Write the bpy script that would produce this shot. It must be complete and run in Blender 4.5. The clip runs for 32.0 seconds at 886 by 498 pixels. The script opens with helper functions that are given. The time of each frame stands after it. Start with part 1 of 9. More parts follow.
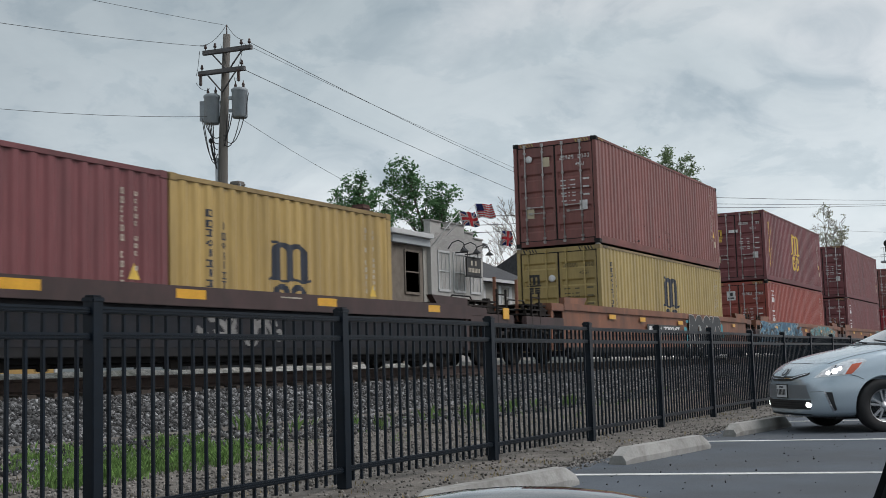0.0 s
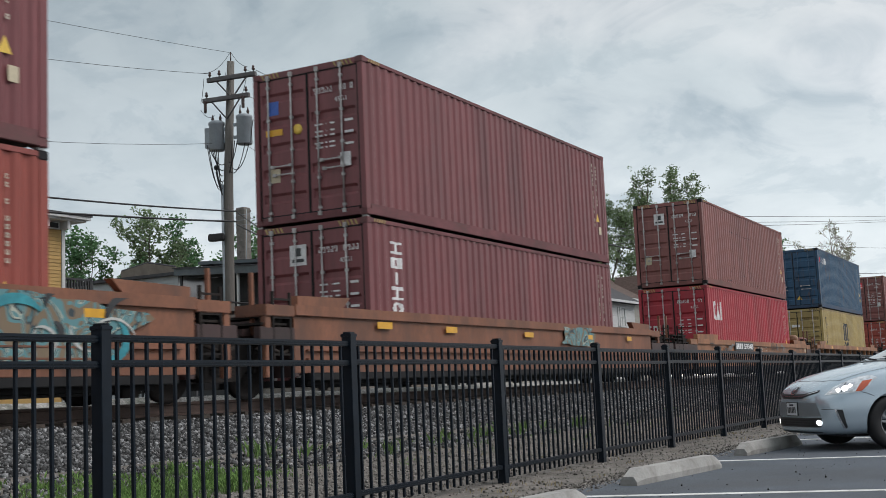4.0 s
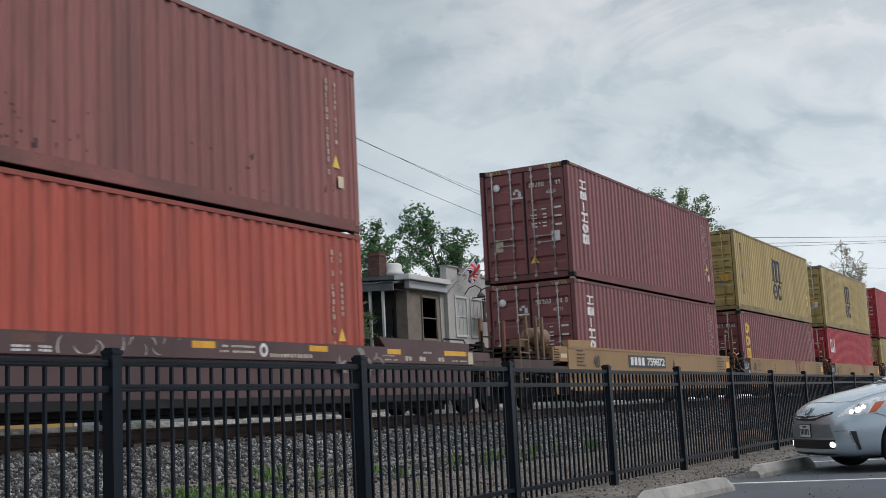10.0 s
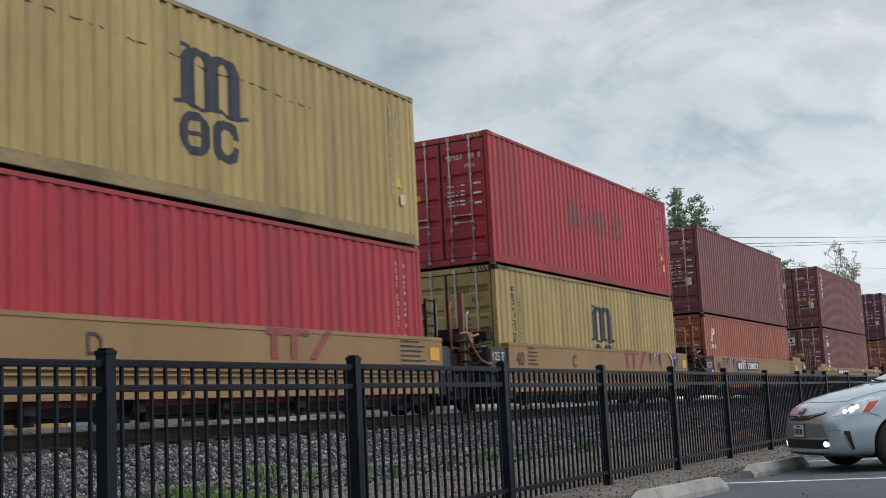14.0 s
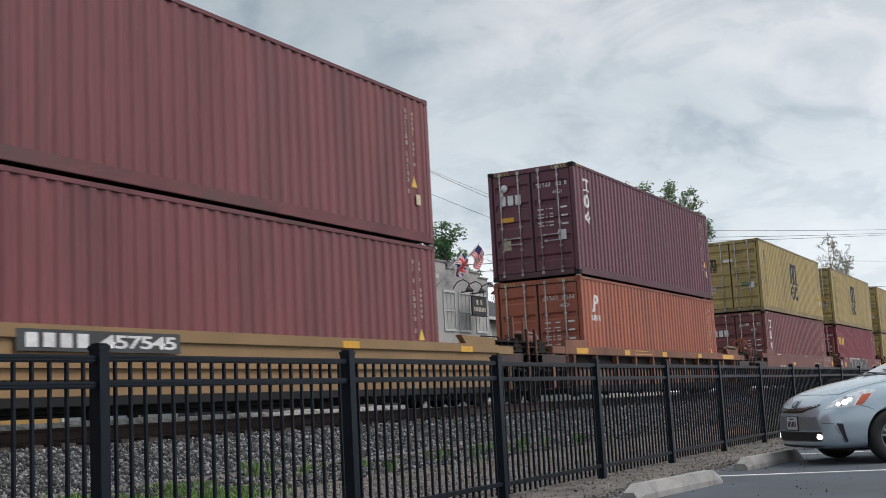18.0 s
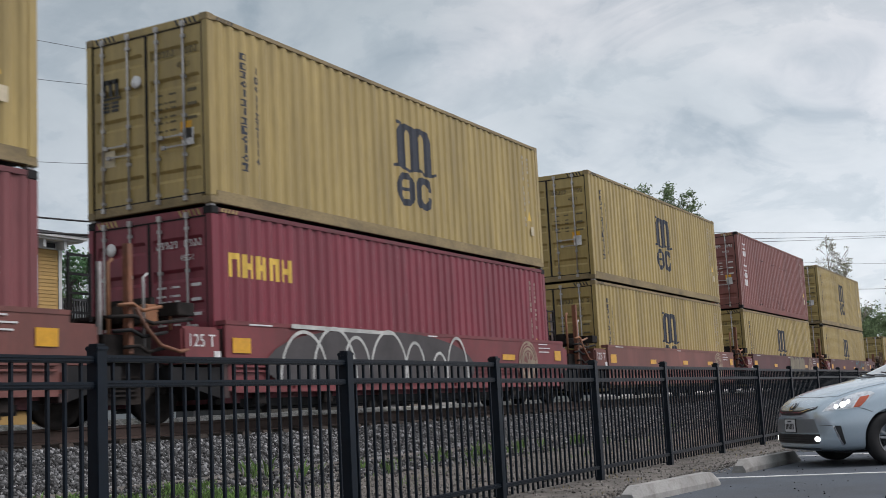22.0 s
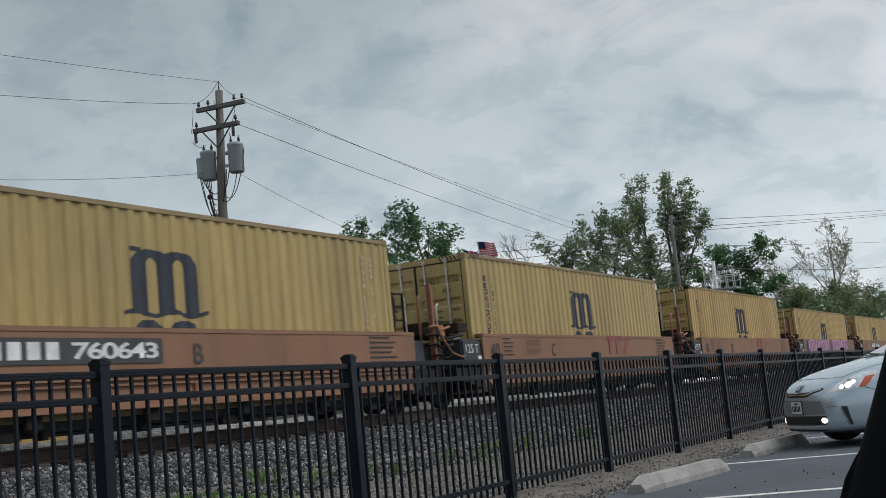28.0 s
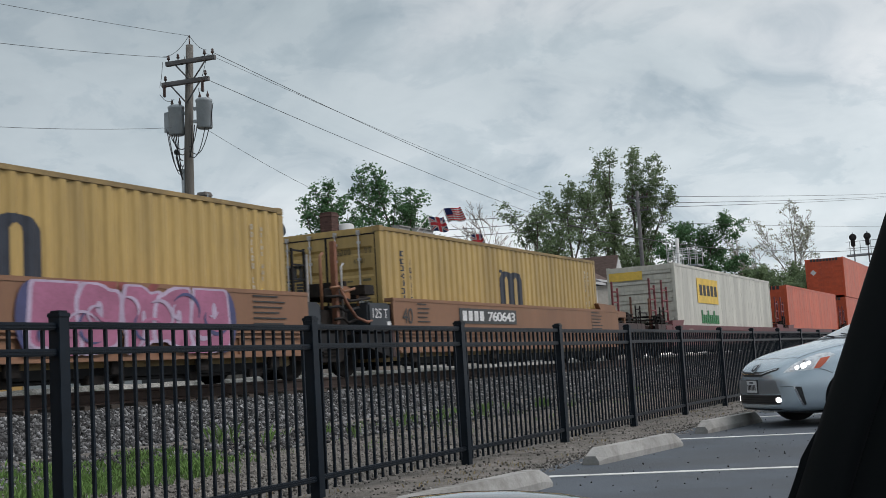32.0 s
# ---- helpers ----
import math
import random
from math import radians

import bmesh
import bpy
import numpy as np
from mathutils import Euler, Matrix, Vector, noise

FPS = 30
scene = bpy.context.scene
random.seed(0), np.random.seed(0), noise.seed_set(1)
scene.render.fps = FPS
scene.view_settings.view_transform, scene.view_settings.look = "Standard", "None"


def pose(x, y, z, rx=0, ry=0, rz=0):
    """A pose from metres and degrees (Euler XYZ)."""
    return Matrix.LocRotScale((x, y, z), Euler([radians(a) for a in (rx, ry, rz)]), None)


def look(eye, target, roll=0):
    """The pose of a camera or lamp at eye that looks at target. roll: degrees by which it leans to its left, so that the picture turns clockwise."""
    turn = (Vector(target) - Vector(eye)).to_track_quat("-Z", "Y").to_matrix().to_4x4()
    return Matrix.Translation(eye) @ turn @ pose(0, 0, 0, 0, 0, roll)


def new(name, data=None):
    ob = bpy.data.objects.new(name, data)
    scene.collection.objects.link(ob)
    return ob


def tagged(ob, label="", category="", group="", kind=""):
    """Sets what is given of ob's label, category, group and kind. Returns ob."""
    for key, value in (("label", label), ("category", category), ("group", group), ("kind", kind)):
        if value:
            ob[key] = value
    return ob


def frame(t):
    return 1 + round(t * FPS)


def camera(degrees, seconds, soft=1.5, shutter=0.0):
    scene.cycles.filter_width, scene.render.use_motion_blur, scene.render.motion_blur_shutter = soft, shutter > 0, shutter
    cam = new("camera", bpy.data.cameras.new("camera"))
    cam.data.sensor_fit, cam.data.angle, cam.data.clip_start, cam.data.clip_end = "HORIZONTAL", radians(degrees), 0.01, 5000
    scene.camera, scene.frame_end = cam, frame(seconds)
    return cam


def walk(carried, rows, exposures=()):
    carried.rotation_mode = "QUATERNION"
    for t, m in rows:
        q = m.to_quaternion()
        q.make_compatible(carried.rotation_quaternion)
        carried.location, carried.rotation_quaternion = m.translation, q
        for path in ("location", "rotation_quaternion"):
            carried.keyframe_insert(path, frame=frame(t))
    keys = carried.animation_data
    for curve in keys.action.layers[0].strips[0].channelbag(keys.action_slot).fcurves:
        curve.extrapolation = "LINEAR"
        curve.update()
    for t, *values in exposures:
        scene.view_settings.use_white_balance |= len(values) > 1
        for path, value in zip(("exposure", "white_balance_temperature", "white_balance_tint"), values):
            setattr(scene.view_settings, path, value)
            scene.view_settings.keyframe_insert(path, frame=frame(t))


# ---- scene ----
# ---------------- camera ----------------
EYE = Vector((0.0, 0.0, 0.84))
cam = camera(41.16, 32.0, soft=0.5, shutter=0.14)


def aim(yaw, pitch, roll, shift=(0, 0, 0)):
    a, b = radians(yaw), radians(pitch)
    way = Vector((math.sin(a) * math.cos(b), math.cos(a) * math.cos(b), math.sin(b)))
    eye = EYE + Vector(shift)
    return look(eye, eye + way, roll)


# seconds, turn, tilt, roll and sideways shift of the camera held in the parked car
LOOKS = [
    (0, 62.13, 5.63, -1.67, -0.0030),
    (0.5, 62.14, 5.63, -1.66, -0.0030),
    (1, 62.15, 5.64, -1.67, -0.0050),
    (1.5, 62.14, 5.66, -1.65, -0.0065),
    (2, 62.14, 5.71, -1.70, -0.0080),
    (2.5, 62.06, 5.92, -1.85, -0.0065),
    (3, 62.05, 6.14, -2.15, -0.0080),
    (3.5, 61.97, 6.46, -2.40, -0.0077),
    (5.5, 61.57, 7.37, -2.65, -0.0063),
    (6, 61.49, 7.51, -2.71, -0.0060),
    (6.5, 61.46, 7.61, -2.72, -0.0059),
    (7, 61.42, 7.66, -2.76, -0.0059),
    (7.5, 61.39, 7.74, -2.76, -0.0058),
    (8, 61.34, 7.82, -2.72, -0.0058),
    (8.5, 61.34, 7.85, -2.75, -0.0057),
    (9, 61.35, 7.87, -2.75, -0.0056),
    (9.5, 61.38, 7.90, -2.76, -0.0056),
    (10, 61.42, 7.88, -2.79, -0.0055),
    (10.5, 61.43, 7.89, -2.72, -0.0055),
    (11, 61.48, 7.91, -2.80, -0.0054),
    (11.5, 61.54, 7.90, -2.79, -0.0054),
    (12, 61.58, 7.89, -2.85, -0.0053),
    (12.5, 61.60, 7.87, -2.85, -0.0052),
    (13, 61.63, 7.85, -2.86, -0.0052),
    (13.5, 61.66, 7.86, -2.80, -0.0051),
    (14, 61.70, 7.87, -2.83, -0.0051),
    (14.5, 61.74, 7.88, -2.84, -0.0050),
    (16.5, 61.89, 7.68, -2.89, -0.0033),
    (17, 61.88, 7.59, -2.89, -0.0029),
    (17.5, 61.91, 7.58, -2.94, -0.0024),
    (18, 61.98, 7.57, -3.03, -0.0020),
    (18.5, 62.00, 7.57, -3.02, -0.0010),
    (19, 62.01, 7.59, -3.00, 0.0000),
    (19.5, 62.01, 7.60, -2.95, 0.0000),
    (20, 62.01, 7.59, -2.92, 0.0000),
    (20.5, 62.02, 7.61, -2.89, 0.0000),
    (21, 62.00, 7.63, -2.86, 0.0000),
    (21.5, 62.01, 7.66, -2.84, 0.0000),
    (22, 62.05, 7.63, -2.90, 0.0000),
    (22.5, 62.11, 7.61, -3.33, 0.0030),
    (23, 62.20, 7.47, -4.11, 0.0060),
    (23.5, 62.28, 7.40, -5.00, 0.0093),
    (24, 62.29, 7.38, -5.36, 0.0125),
    (24.5, 62.28, 7.37, -5.42, 0.0135),
    (25, 62.28, 7.38, -5.39, 0.0145),
    (25.5, 62.28, 7.45, -5.63, 0.0140),
    (27.5, 62.12, 7.67, -5.79, 0.0135),
    (28, 62.05, 7.58, -5.58, 0.0130),
    (28.5, 62.11, 7.12, -5.19, 0.0115),
    (29, 62.29, 6.61, -4.53, 0.0100),
    (29.5, 62.65, 6.32, -4.01, 0.0110),
    (30, 62.87, 6.14, -3.87, 0.0120),
    (30.5, 63.16, 6.01, -3.81, 0.0119),
    (31, 63.43, 5.92, -3.72, 0.0118),
    (31.5, 63.53, 5.84, -3.46, 0.0116),
    (32, 63.61, 5.82, -3.33, 0.0115),
]
walk(cam, [(t, aim(a, b, c, (0.465 * s, -0.885 * s, 0))) for t, a, b, c, s in LOOKS], exposures=[(0.0, -0.07, 6430.0, 14.5), (2.0, 0.12, 6480.0, 14.5), (3.5, 0.10, 6480.0, 14.5), (6.0, 0.0, 6430.0, 15.0), (8.0, 0.05, 6430.0, 15.5), (11.0, 0.0, 6420.0, 16.0), (12.4, 0.08, 6420.0, 16.0), (14.0, 0.02, 6430.0, 16.0), (18.0, 0.09, 6470.0, 17.0), (20.0, 0.08, 6460.0, 17.5), (21.0, 0.0, 6450.0, 18.0), (23.0, 0.08, 6450.0, 18.5), (25.2, 0.06, 6450.0, 18.5), (28.0, -0.17, 6380.0, 14.0), (30.0, -0.03, 6400.0, 14.0), (32.0, -0.07, 6420.0, 14.5)])

# ---------------- world and light ----------------
world = bpy.data.worlds.new("overcast_sky")
scene.world = world
world.use_nodes = True
wn, wl = world.node_tree.nodes, world.node_tree.links
wn.clear()


def wnode(kind, **values):
    n = wn.new(kind)
    for k, v in values.items():
        n.inputs[k].default_value = v
    return n


sky = wn.new("ShaderNodeTexSky")
sky.sky_type, sky.sun_disc = "NISHITA", False
sky.sun_elevation, sky.sun_rotation = radians(49.6), radians(158.6)
coord = wn.new("ShaderNodeTexCoord")
sep = wn.new("ShaderNodeSeparateXYZ")
wl.new(coord.outputs["Generated"], sep.inputs[0])


def wmath(op, a, b):
    n = wn.new("ShaderNodeMath")
    n.operation = op
    for i, v in enumerate((a, b)):
        if isinstance(v, (int, float)):
            n.inputs[i].default_value = v
        else:
            wl.new(v, n.inputs[i])
    return n.outputs[0]


# the cloud deck: directions spread on a flat layer high above
lift = wmath("ADD", wmath("MAXIMUM", sep.outputs[2], 0.0), 0.34)
flat = wn.new("ShaderNodeCombineXYZ")
wl.new(wmath("DIVIDE", sep.outputs[0], lift), flat.inputs[0])
wl.new(wmath("DIVIDE", sep.outputs[1], lift), flat.inputs[1])
spun = wn.new("ShaderNodeVectorRotate")
spun.rotation_type = "Z_AXIS"
spun.inputs["Angle"].default_value = radians(12)
wl.new(flat.outputs[0], spun.inputs["Vector"])


def cloud(scale, detail, rough, warp):
    n = wnode("ShaderNodeTexNoise", Scale=scale, Detail=detail, Roughness=rough, Distortion=warp)
    wl.new(spun.outputs[0], n.inputs["Vector"])
    return n.outputs[0]


def wramp(fac, stops):
    n = wn.new("ShaderNodeValToRGB")
    e = n.color_ramp.elements
    while len(e) < len(stops):
        e.new(0.5)
    for x, (p, c) in zip(e, stops):
        x.position, x.color = p, (*c, 1)
    wl.new(fac, n.inputs[0])
    return n.outputs[0]


deck = wramp(cloud(1.0, 6, 0.5, 0.6), [(0.3, (0.335, 0.41, 0.435)), (0.46, (0.44, 0.51, 0.53)), (0.56, (0.56, 0.61, 0.62)), (0.70, (0.77, 0.79, 0.78))])
wisps = wramp(cloud(3.4, 8, 0.55, 1.0), [(0.30, (0.72, 0.765, 0.80)), (0.40, (0.90, 0.915, 0.93)), (0.50, (1.0, 1.0, 1.0)), (0.72, (1.08, 1.075, 1.07))])
mul = wn.new("ShaderNodeMix")
mul.data_type, mul.blend_type = "RGBA", "MULTIPLY"
mul.inputs[0].default_value = 1.0
wl.new(deck, mul.inputs[6])
wl.new(wisps, mul.inputs[7])
glow = wramp(sep.outputs[2], [(0.0, (1.52, 1.45, 1.42)), (0.15, (1.36, 1.31, 1.275)), (0.36, (0.90, 0.905, 0.885)), (0.7, (1.45, 1.42, 1.38))])
mul2 = wn.new("ShaderNodeMix")
mul2.data_type, mul2.blend_type = "RGBA", "MULTIPLY"
mul2.inputs[0].default_value = 1.0
wl.new(mul.outputs[2], mul2.inputs[6])
wl.new(glow, mul2.inputs[7])
# torn scraps of darker low cloud under the deck
scraps = wramp(cloud(5.6, 9, 0.6, 0.35), [(0.38, (0.86, 0.885, 0.90)), (0.45, (0.93, 0.945, 0.955)), (0.48, (1.0, 1.0, 1.0)), (0.60, (1.04, 1.035, 1.03))])
mul4 = wn.new("ShaderNodeMix")
mul4.data_type, mul4.blend_type = "RGBA", "MULTIPLY"
mul4.inputs[0].default_value = 1.0
wl.new(mul2.outputs[2], mul4.inputs[6])
wl.new(scraps, mul4.inputs[7])
clear = wn.new("ShaderNodeMix")
clear.data_type, clear.blend_type = "RGBA", "MULTIPLY"
clear.inputs[0].default_value = 1.0
clear.inputs[7].default_value = (0.12, 0.12, 0.12, 1)
wl.new(sky.outputs[0], clear.inputs[6])
cover = wn.new("ShaderNodeMix")
cover.data_type = "RGBA"
cover.inputs[0].default_value = 0.93
wl.new(clear.outputs[2], cover.inputs[6])
wl.new(mul4.outputs[2], cover.inputs[7])
# the thinner cloud down the line lets more light through
along = wmath("ADD", wmath("MULTIPLY", sep.outputs[0], 0.985), wmath("MULTIPLY", sep.outputs[1], -0.17))
thin = wramp(along, [(0.0, (0.90, 0.91, 0.92)), (0.5, (0.92, 0.93, 0.94)), (0.72, (1.07, 1.07, 1.07)), (0.95, (1.13, 1.125, 1.12))])
mul3 = wn.new("ShaderNodeMix")
mul3.data_type, mul3.blend_type = "RGBA", "MULTIPLY"
mul3.inputs[0].default_value = 1.0
wl.new(cover.outputs[2], mul3.inputs[6])
wl.new(thin, mul3.inputs[7])
back = wnode("ShaderNodeBackground", Strength=1.07)
wl.new(mul3.outputs[2], back.inputs[0])
out = wn.new("ShaderNodeOutputWorld")
wl.new(back.outputs[0], out.inputs[0])

sun = new("sun", bpy.data.lights.new("sun", "SUN"))
sun.data.energy, sun.data.angle, sun.data.color = 1.95, radians(34), (1.0, 0.97, 0.93)
sun.matrix_world = look((18, -46, 58), (0, 0, 0))

# ---------------- materials ----------------


def shader(name, col, rough=0.6, metal=0.0, var=0.18, scale=2.0, fine=30.0, stretch=(1, 1, 1), bump=0.0, stain=None, amount=0.3, stain_scale=1.2,
           rust=None, rust_at=0.68, spread=0.0, emit=0.0, per_island=False, coat=0.0, through_light=0.0, gloss=0.5):
    """A worn surface: colour with broad and fine variation, stains, spots of rust and fine relief."""
    m = bpy.data.materials.new(name)
    m.use_nodes = True
    n, l = m.node_tree.nodes, m.node_tree.links
    p = n["Principled BSDF"]
    p.inputs["Roughness"].default_value, p.inputs["Metallic"].default_value = rough, metal
    p.inputs["Coat Weight"].default_value = coat
    p.inputs["Specular IOR Level"].default_value = gloss
    tc, info = n.new("ShaderNodeTexCoord"), n.new("ShaderNodeObjectInfo")
    shift = n.new("ShaderNodeVectorMath")
    shift.operation = "MULTIPLY_ADD"
    l.new(info.outputs["Random"], shift.inputs[0])
    shift.inputs[1].default_value = (37, 17, 29)
    scl = n.new("ShaderNodeVectorMath")
    scl.operation = "MULTIPLY"
    scl.inputs[1].default_value = stretch
    l.new(tc.outputs["Object"], scl.inputs[0])
    l.new(scl.outputs[0], shift.inputs[2])

    def tex(s, d=5, r=0.6):
        t = n.new("ShaderNodeTexNoise")
        t.inputs["Scale"].default_value, t.inputs["Detail"].default_value, t.inputs["Roughness"].default_value = s, d, r
        l.new(shift.outputs[0], t.inputs["Vector"])
        return t.outputs[0]

    def span(v, a, b, c, d):
        r = n.new("ShaderNodeMapRange")
        for i, x in enumerate((a, b, c, d)):
            r.inputs[i + 1].default_value = x
        l.new(v, r.inputs[0])
        return r.outputs[0]

    def blend(fac, a, b, kind="MIX"):
        x = n.new("ShaderNodeMix")
        x.data_type, x.blend_type = "RGBA", kind
        for i, v in ((0, fac), (6, a), (7, b)):
            if isinstance(v, tuple):
                x.inputs[i].default_value = (*v, 1)
            elif isinstance(v, (int, float)):
                x.inputs[i].default_value = v
            else:
                l.new(v, x.inputs[i])
        return x.outputs[2]

    def grey(v):
        c = n.new("ShaderNodeCombineColor")
        for i in range(3):
            l.new(v, c.inputs[i])
        return c.outputs[0]

    broad, grain = tex(scale), tex(fine, 3)
    c = blend(1.0, tuple(col), grey(span(broad, 0.3, 0.7, 1 - var, 1 + var)), "MULTIPLY")
    c = blend(1.0, c, grey(span(grain, 0.3, 0.7, 1 - var * 0.6, 1 + var * 0.6)), "MULTIPLY")
    if spread:
        c = blend(1.0, c, grey(span(info.outputs["Random"], 0, 1, 1 - spread, 1 + spread)), "MULTIPLY")
    if per_island:
        g = n.new("ShaderNodeNewGeometry")
        chance = g.outputs["Random Per Island"]
        if per_island > 1:  # a few pieces much paler than the rest
            pw = n.new("ShaderNodeMath")
            pw.operation = "POWER"
            l.new(chance, pw.inputs[0])
            pw.inputs[1].default_value = 3.0
            chance = pw.outputs[0]
            c = blend(1.0, c, grey(span(chance, 0, 1, 0.35, 1 + per_island)), "MULTIPLY")
        else:
            c = blend(1.0, c, grey(span(chance, 0, 1, 1 - per_island, 1 + per_island)), "MULTIPLY")
    if stain:
        c = blend(span(tex(stain_scale, 6, 0.65), 0.48, 0.7, 0.0, amount), c, tuple(stain))
    if rust:
        c = blend(span(tex(scale * 3.1, 8, 0.75), rust_at, rust_at + 0.06, 0.0, 0.85), c, tuple(rust))
    l.new(c, p.inputs["Base Color"])
    l.new(span(grain, 0.2, 0.8, max(0.02, rough - 0.08), min(1.0, rough + 0.1)), p.inputs["Roughness"])
    if bump:
        b = n.new("ShaderNodeBump")
        b.inputs["Strength"].default_value, b.inputs["Distance"].default_value = 0.6, bump
        l.new(grain, b.inputs["Height"])
        l.new(b.outputs[0], p.inputs["Normal"])
    if through_light:
        tr, mx = n.new("ShaderNodeBsdfTranslucent"), n.new("ShaderNodeMixShader")
        mx.inputs[0].default_value = through_light
        l.new(c, tr.inputs[0])
        l.new(p.outputs[0], mx.inputs[1])
        l.new(tr.outputs[0], mx.inputs[2])
        l.new(mx.outputs[0], n["Material Output"].inputs[0])
    if emit:
        l.new(c, p.inputs["Emission Color"])
        p.inputs["Emission Strength"].default_value = emit
    return m


def paint(name, col, **kw):
    """Paint of a freight container: faded, streaked downwards, with spots of rust."""
    d = dict(rough=0.44, gloss=0.4, var=0.165, scale=1.3, fine=16, stretch=(1, 1, 0.16), stain=[c * 0.5 + 0.02 for c in col], amount=0.62, rust=(0.09, 0.045, 0.03), rust_at=0.66)
    d.update(kw)
    return shader(name, col, **d)


PAINT = {
    "maroon": paint("maroon_paint", (0.1868, 0.0598, 0.0644)),
    "crimson": paint("crimson_paint", (0.207, 0.0368, 0.05336)),
    "plum": paint("plum_paint", (0.1288, 0.0414, 0.06256)),
    "brown": paint("brown_red_paint", (0.2236, 0.08556, 0.07636)),
    "red": paint("bright_red_paint", (0.36, 0.029, 0.044), rust_at=0.8),
    "brick": paint("brick_red_paint", (0.30, 0.072, 0.055)),
    "vermilion": paint("vermilion_paint", (0.368, 0.0736, 0.0506)),
    "orange": paint("faded_orange_paint", (0.3312, 0.09568, 0.05428)),
    "tangerine": paint("tangerine_paint", (0.52, 0.085, 0.03), rust_at=0.85),
    "yellow": paint("mustard_paint", (0.375, 0.282, 0.108), rust=(0.2, 0.1, 0.035), rust_at=0.76),
    "ochre": paint("ochre_paint", (0.414, 0.2852, 0.09936), rust=(0.2, 0.1, 0.035), rust_at=0.76),
    "blue": paint("navy_paint", (0.01932, 0.07176, 0.138), rust=(0.085, 0.06, 0.055), rust_at=0.565, var=0.2),
    "white": paint("off_white_paint", (0.52, 0.51, 0.45), rust_at=0.86),
}
# rails: a darker tone of each container's colour, with stains and rust on it
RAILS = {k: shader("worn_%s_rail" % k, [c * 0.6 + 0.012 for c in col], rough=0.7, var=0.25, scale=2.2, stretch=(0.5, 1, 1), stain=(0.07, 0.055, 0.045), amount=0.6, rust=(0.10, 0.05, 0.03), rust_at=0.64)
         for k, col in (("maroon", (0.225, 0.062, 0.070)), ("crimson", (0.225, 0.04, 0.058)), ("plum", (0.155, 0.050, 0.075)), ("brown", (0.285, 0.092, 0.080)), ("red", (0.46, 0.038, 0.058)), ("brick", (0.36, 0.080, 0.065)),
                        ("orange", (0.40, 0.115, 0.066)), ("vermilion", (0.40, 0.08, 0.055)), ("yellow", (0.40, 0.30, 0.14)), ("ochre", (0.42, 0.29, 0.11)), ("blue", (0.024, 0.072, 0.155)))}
WELL = {
    "dark": shader("dark_brown_steel", (0.054, 0.030, 0.029), var=0.3, scale=1.4, stain=(0.02, 0.016, 0.015), amount=0.6, stretch=(1, 1, 0.5)),
    "rust": shader("rusty_brown_steel", (0.205, 0.083, 0.046), var=0.28, scale=1.1, stain=(0.075, 0.045, 0.036), amount=0.7, stretch=(1, 1, 0.4), rust=(0.3, 0.13, 0.06), rust_at=0.66),
    "tan": shader("weathered_tan_steel", (0.29, 0.130, 0.062), var=0.3, scale=1.3, stain=(0.075, 0.045, 0.03), amount=0.85, stretch=(1, 1, 0.4), rust=(0.13, 0.06, 0.035), rust_at=0.66),
    "gold": shader("golden_yellow_steel", (0.265, 0.165, 0.076), var=0.14, scale=0.9, stain=(0.24, 0.14, 0.06), amount=0.6, stretch=(1, 1, 0.35)),
    "peach": shader("faded_orange_steel", (0.225, 0.115, 0.064), var=0.16, scale=0.9, stain=(0.2, 0.1, 0.06), amount=0.6, stretch=(1, 1, 0.35)),
    "oxide": shader("oxide_red_steel", (0.17, 0.062, 0.052), var=0.2, scale=0.9, stain=(0.1, 0.05, 0.045), amount=0.6, stretch=(1, 1, 0.35)),
    "faded": shader("faded_red_steel", (0.20, 0.078, 0.066), var=0.25, scale=0.9, stain=(0.14, 0.06, 0.05), amount=0.7, stretch=(1, 1, 0.35)),
    "ruddy": shader("ruddy_steel", (0.19, 0.045, 0.050), var=0.2, scale=0.9, stain=(0.1, 0.035, 0.035), amount=0.6, stretch=(1, 1, 0.35)),
    "claret": shader("claret_steel", (0.105, 0.040, 0.043), var=0.25, scale=0.9, stain=(0.06, 0.03, 0.03), amount=0.6, stretch=(1, 1, 0.35)),
    "dusty": shader("rusty_tan_iron", (0.16, 0.098, 0.056), var=0.35, scale=3, stain=(0.06, 0.04, 0.028), amount=0.8, rust=(0.13, 0.06, 0.035), rust_at=0.62),
    "vermil": shader("orange_brake_paint", (0.42, 0.10, 0.035), var=0.3, scale=4, stain=(0.12, 0.05, 0.03), amount=0.7),
    "plum": shader("dark_wine_steel", (0.082, 0.046, 0.048), var=0.25, scale=1.0, stain=(0.045, 0.028, 0.03), amount=0.6, stretch=(1, 1, 0.35)),
    "wine": shader("wine_red_steel", (0.14, 0.045, 0.05), var=0.2, scale=0.9, stain=(0.06, 0.03, 0.03), amount=0.6),
}
BLACK = shader("sooty_black_steel", (0.014, 0.014, 0.015), gloss=0.25, rough=0.7, var=0.35, scale=3)
GRIME = shader("grimy_truck_iron", (0.022, 0.019, 0.018), gloss=0.2, rough=0.85, var=0.4, scale=4, stain=(0.05, 0.038, 0.03), amount=0.5)
SOOTY = shader("sooty_blue_steel", (0.021, 0.023, 0.028), rough=0.75, gloss=0.2, var=0.35, scale=2, stain=(0.04, 0.03, 0.028), amount=0.5)
SLATE = shader("blue_black_steel", (0.03, 0.037, 0.045), rough=0.6, var=0.3, scale=2)
GALV = shader("galvanised_rod", (0.40, 0.39, 0.385), rough=0.5, metal=0.35, var=0.25, scale=6, rust=(0.16, 0.075, 0.045), rust_at=0.62)
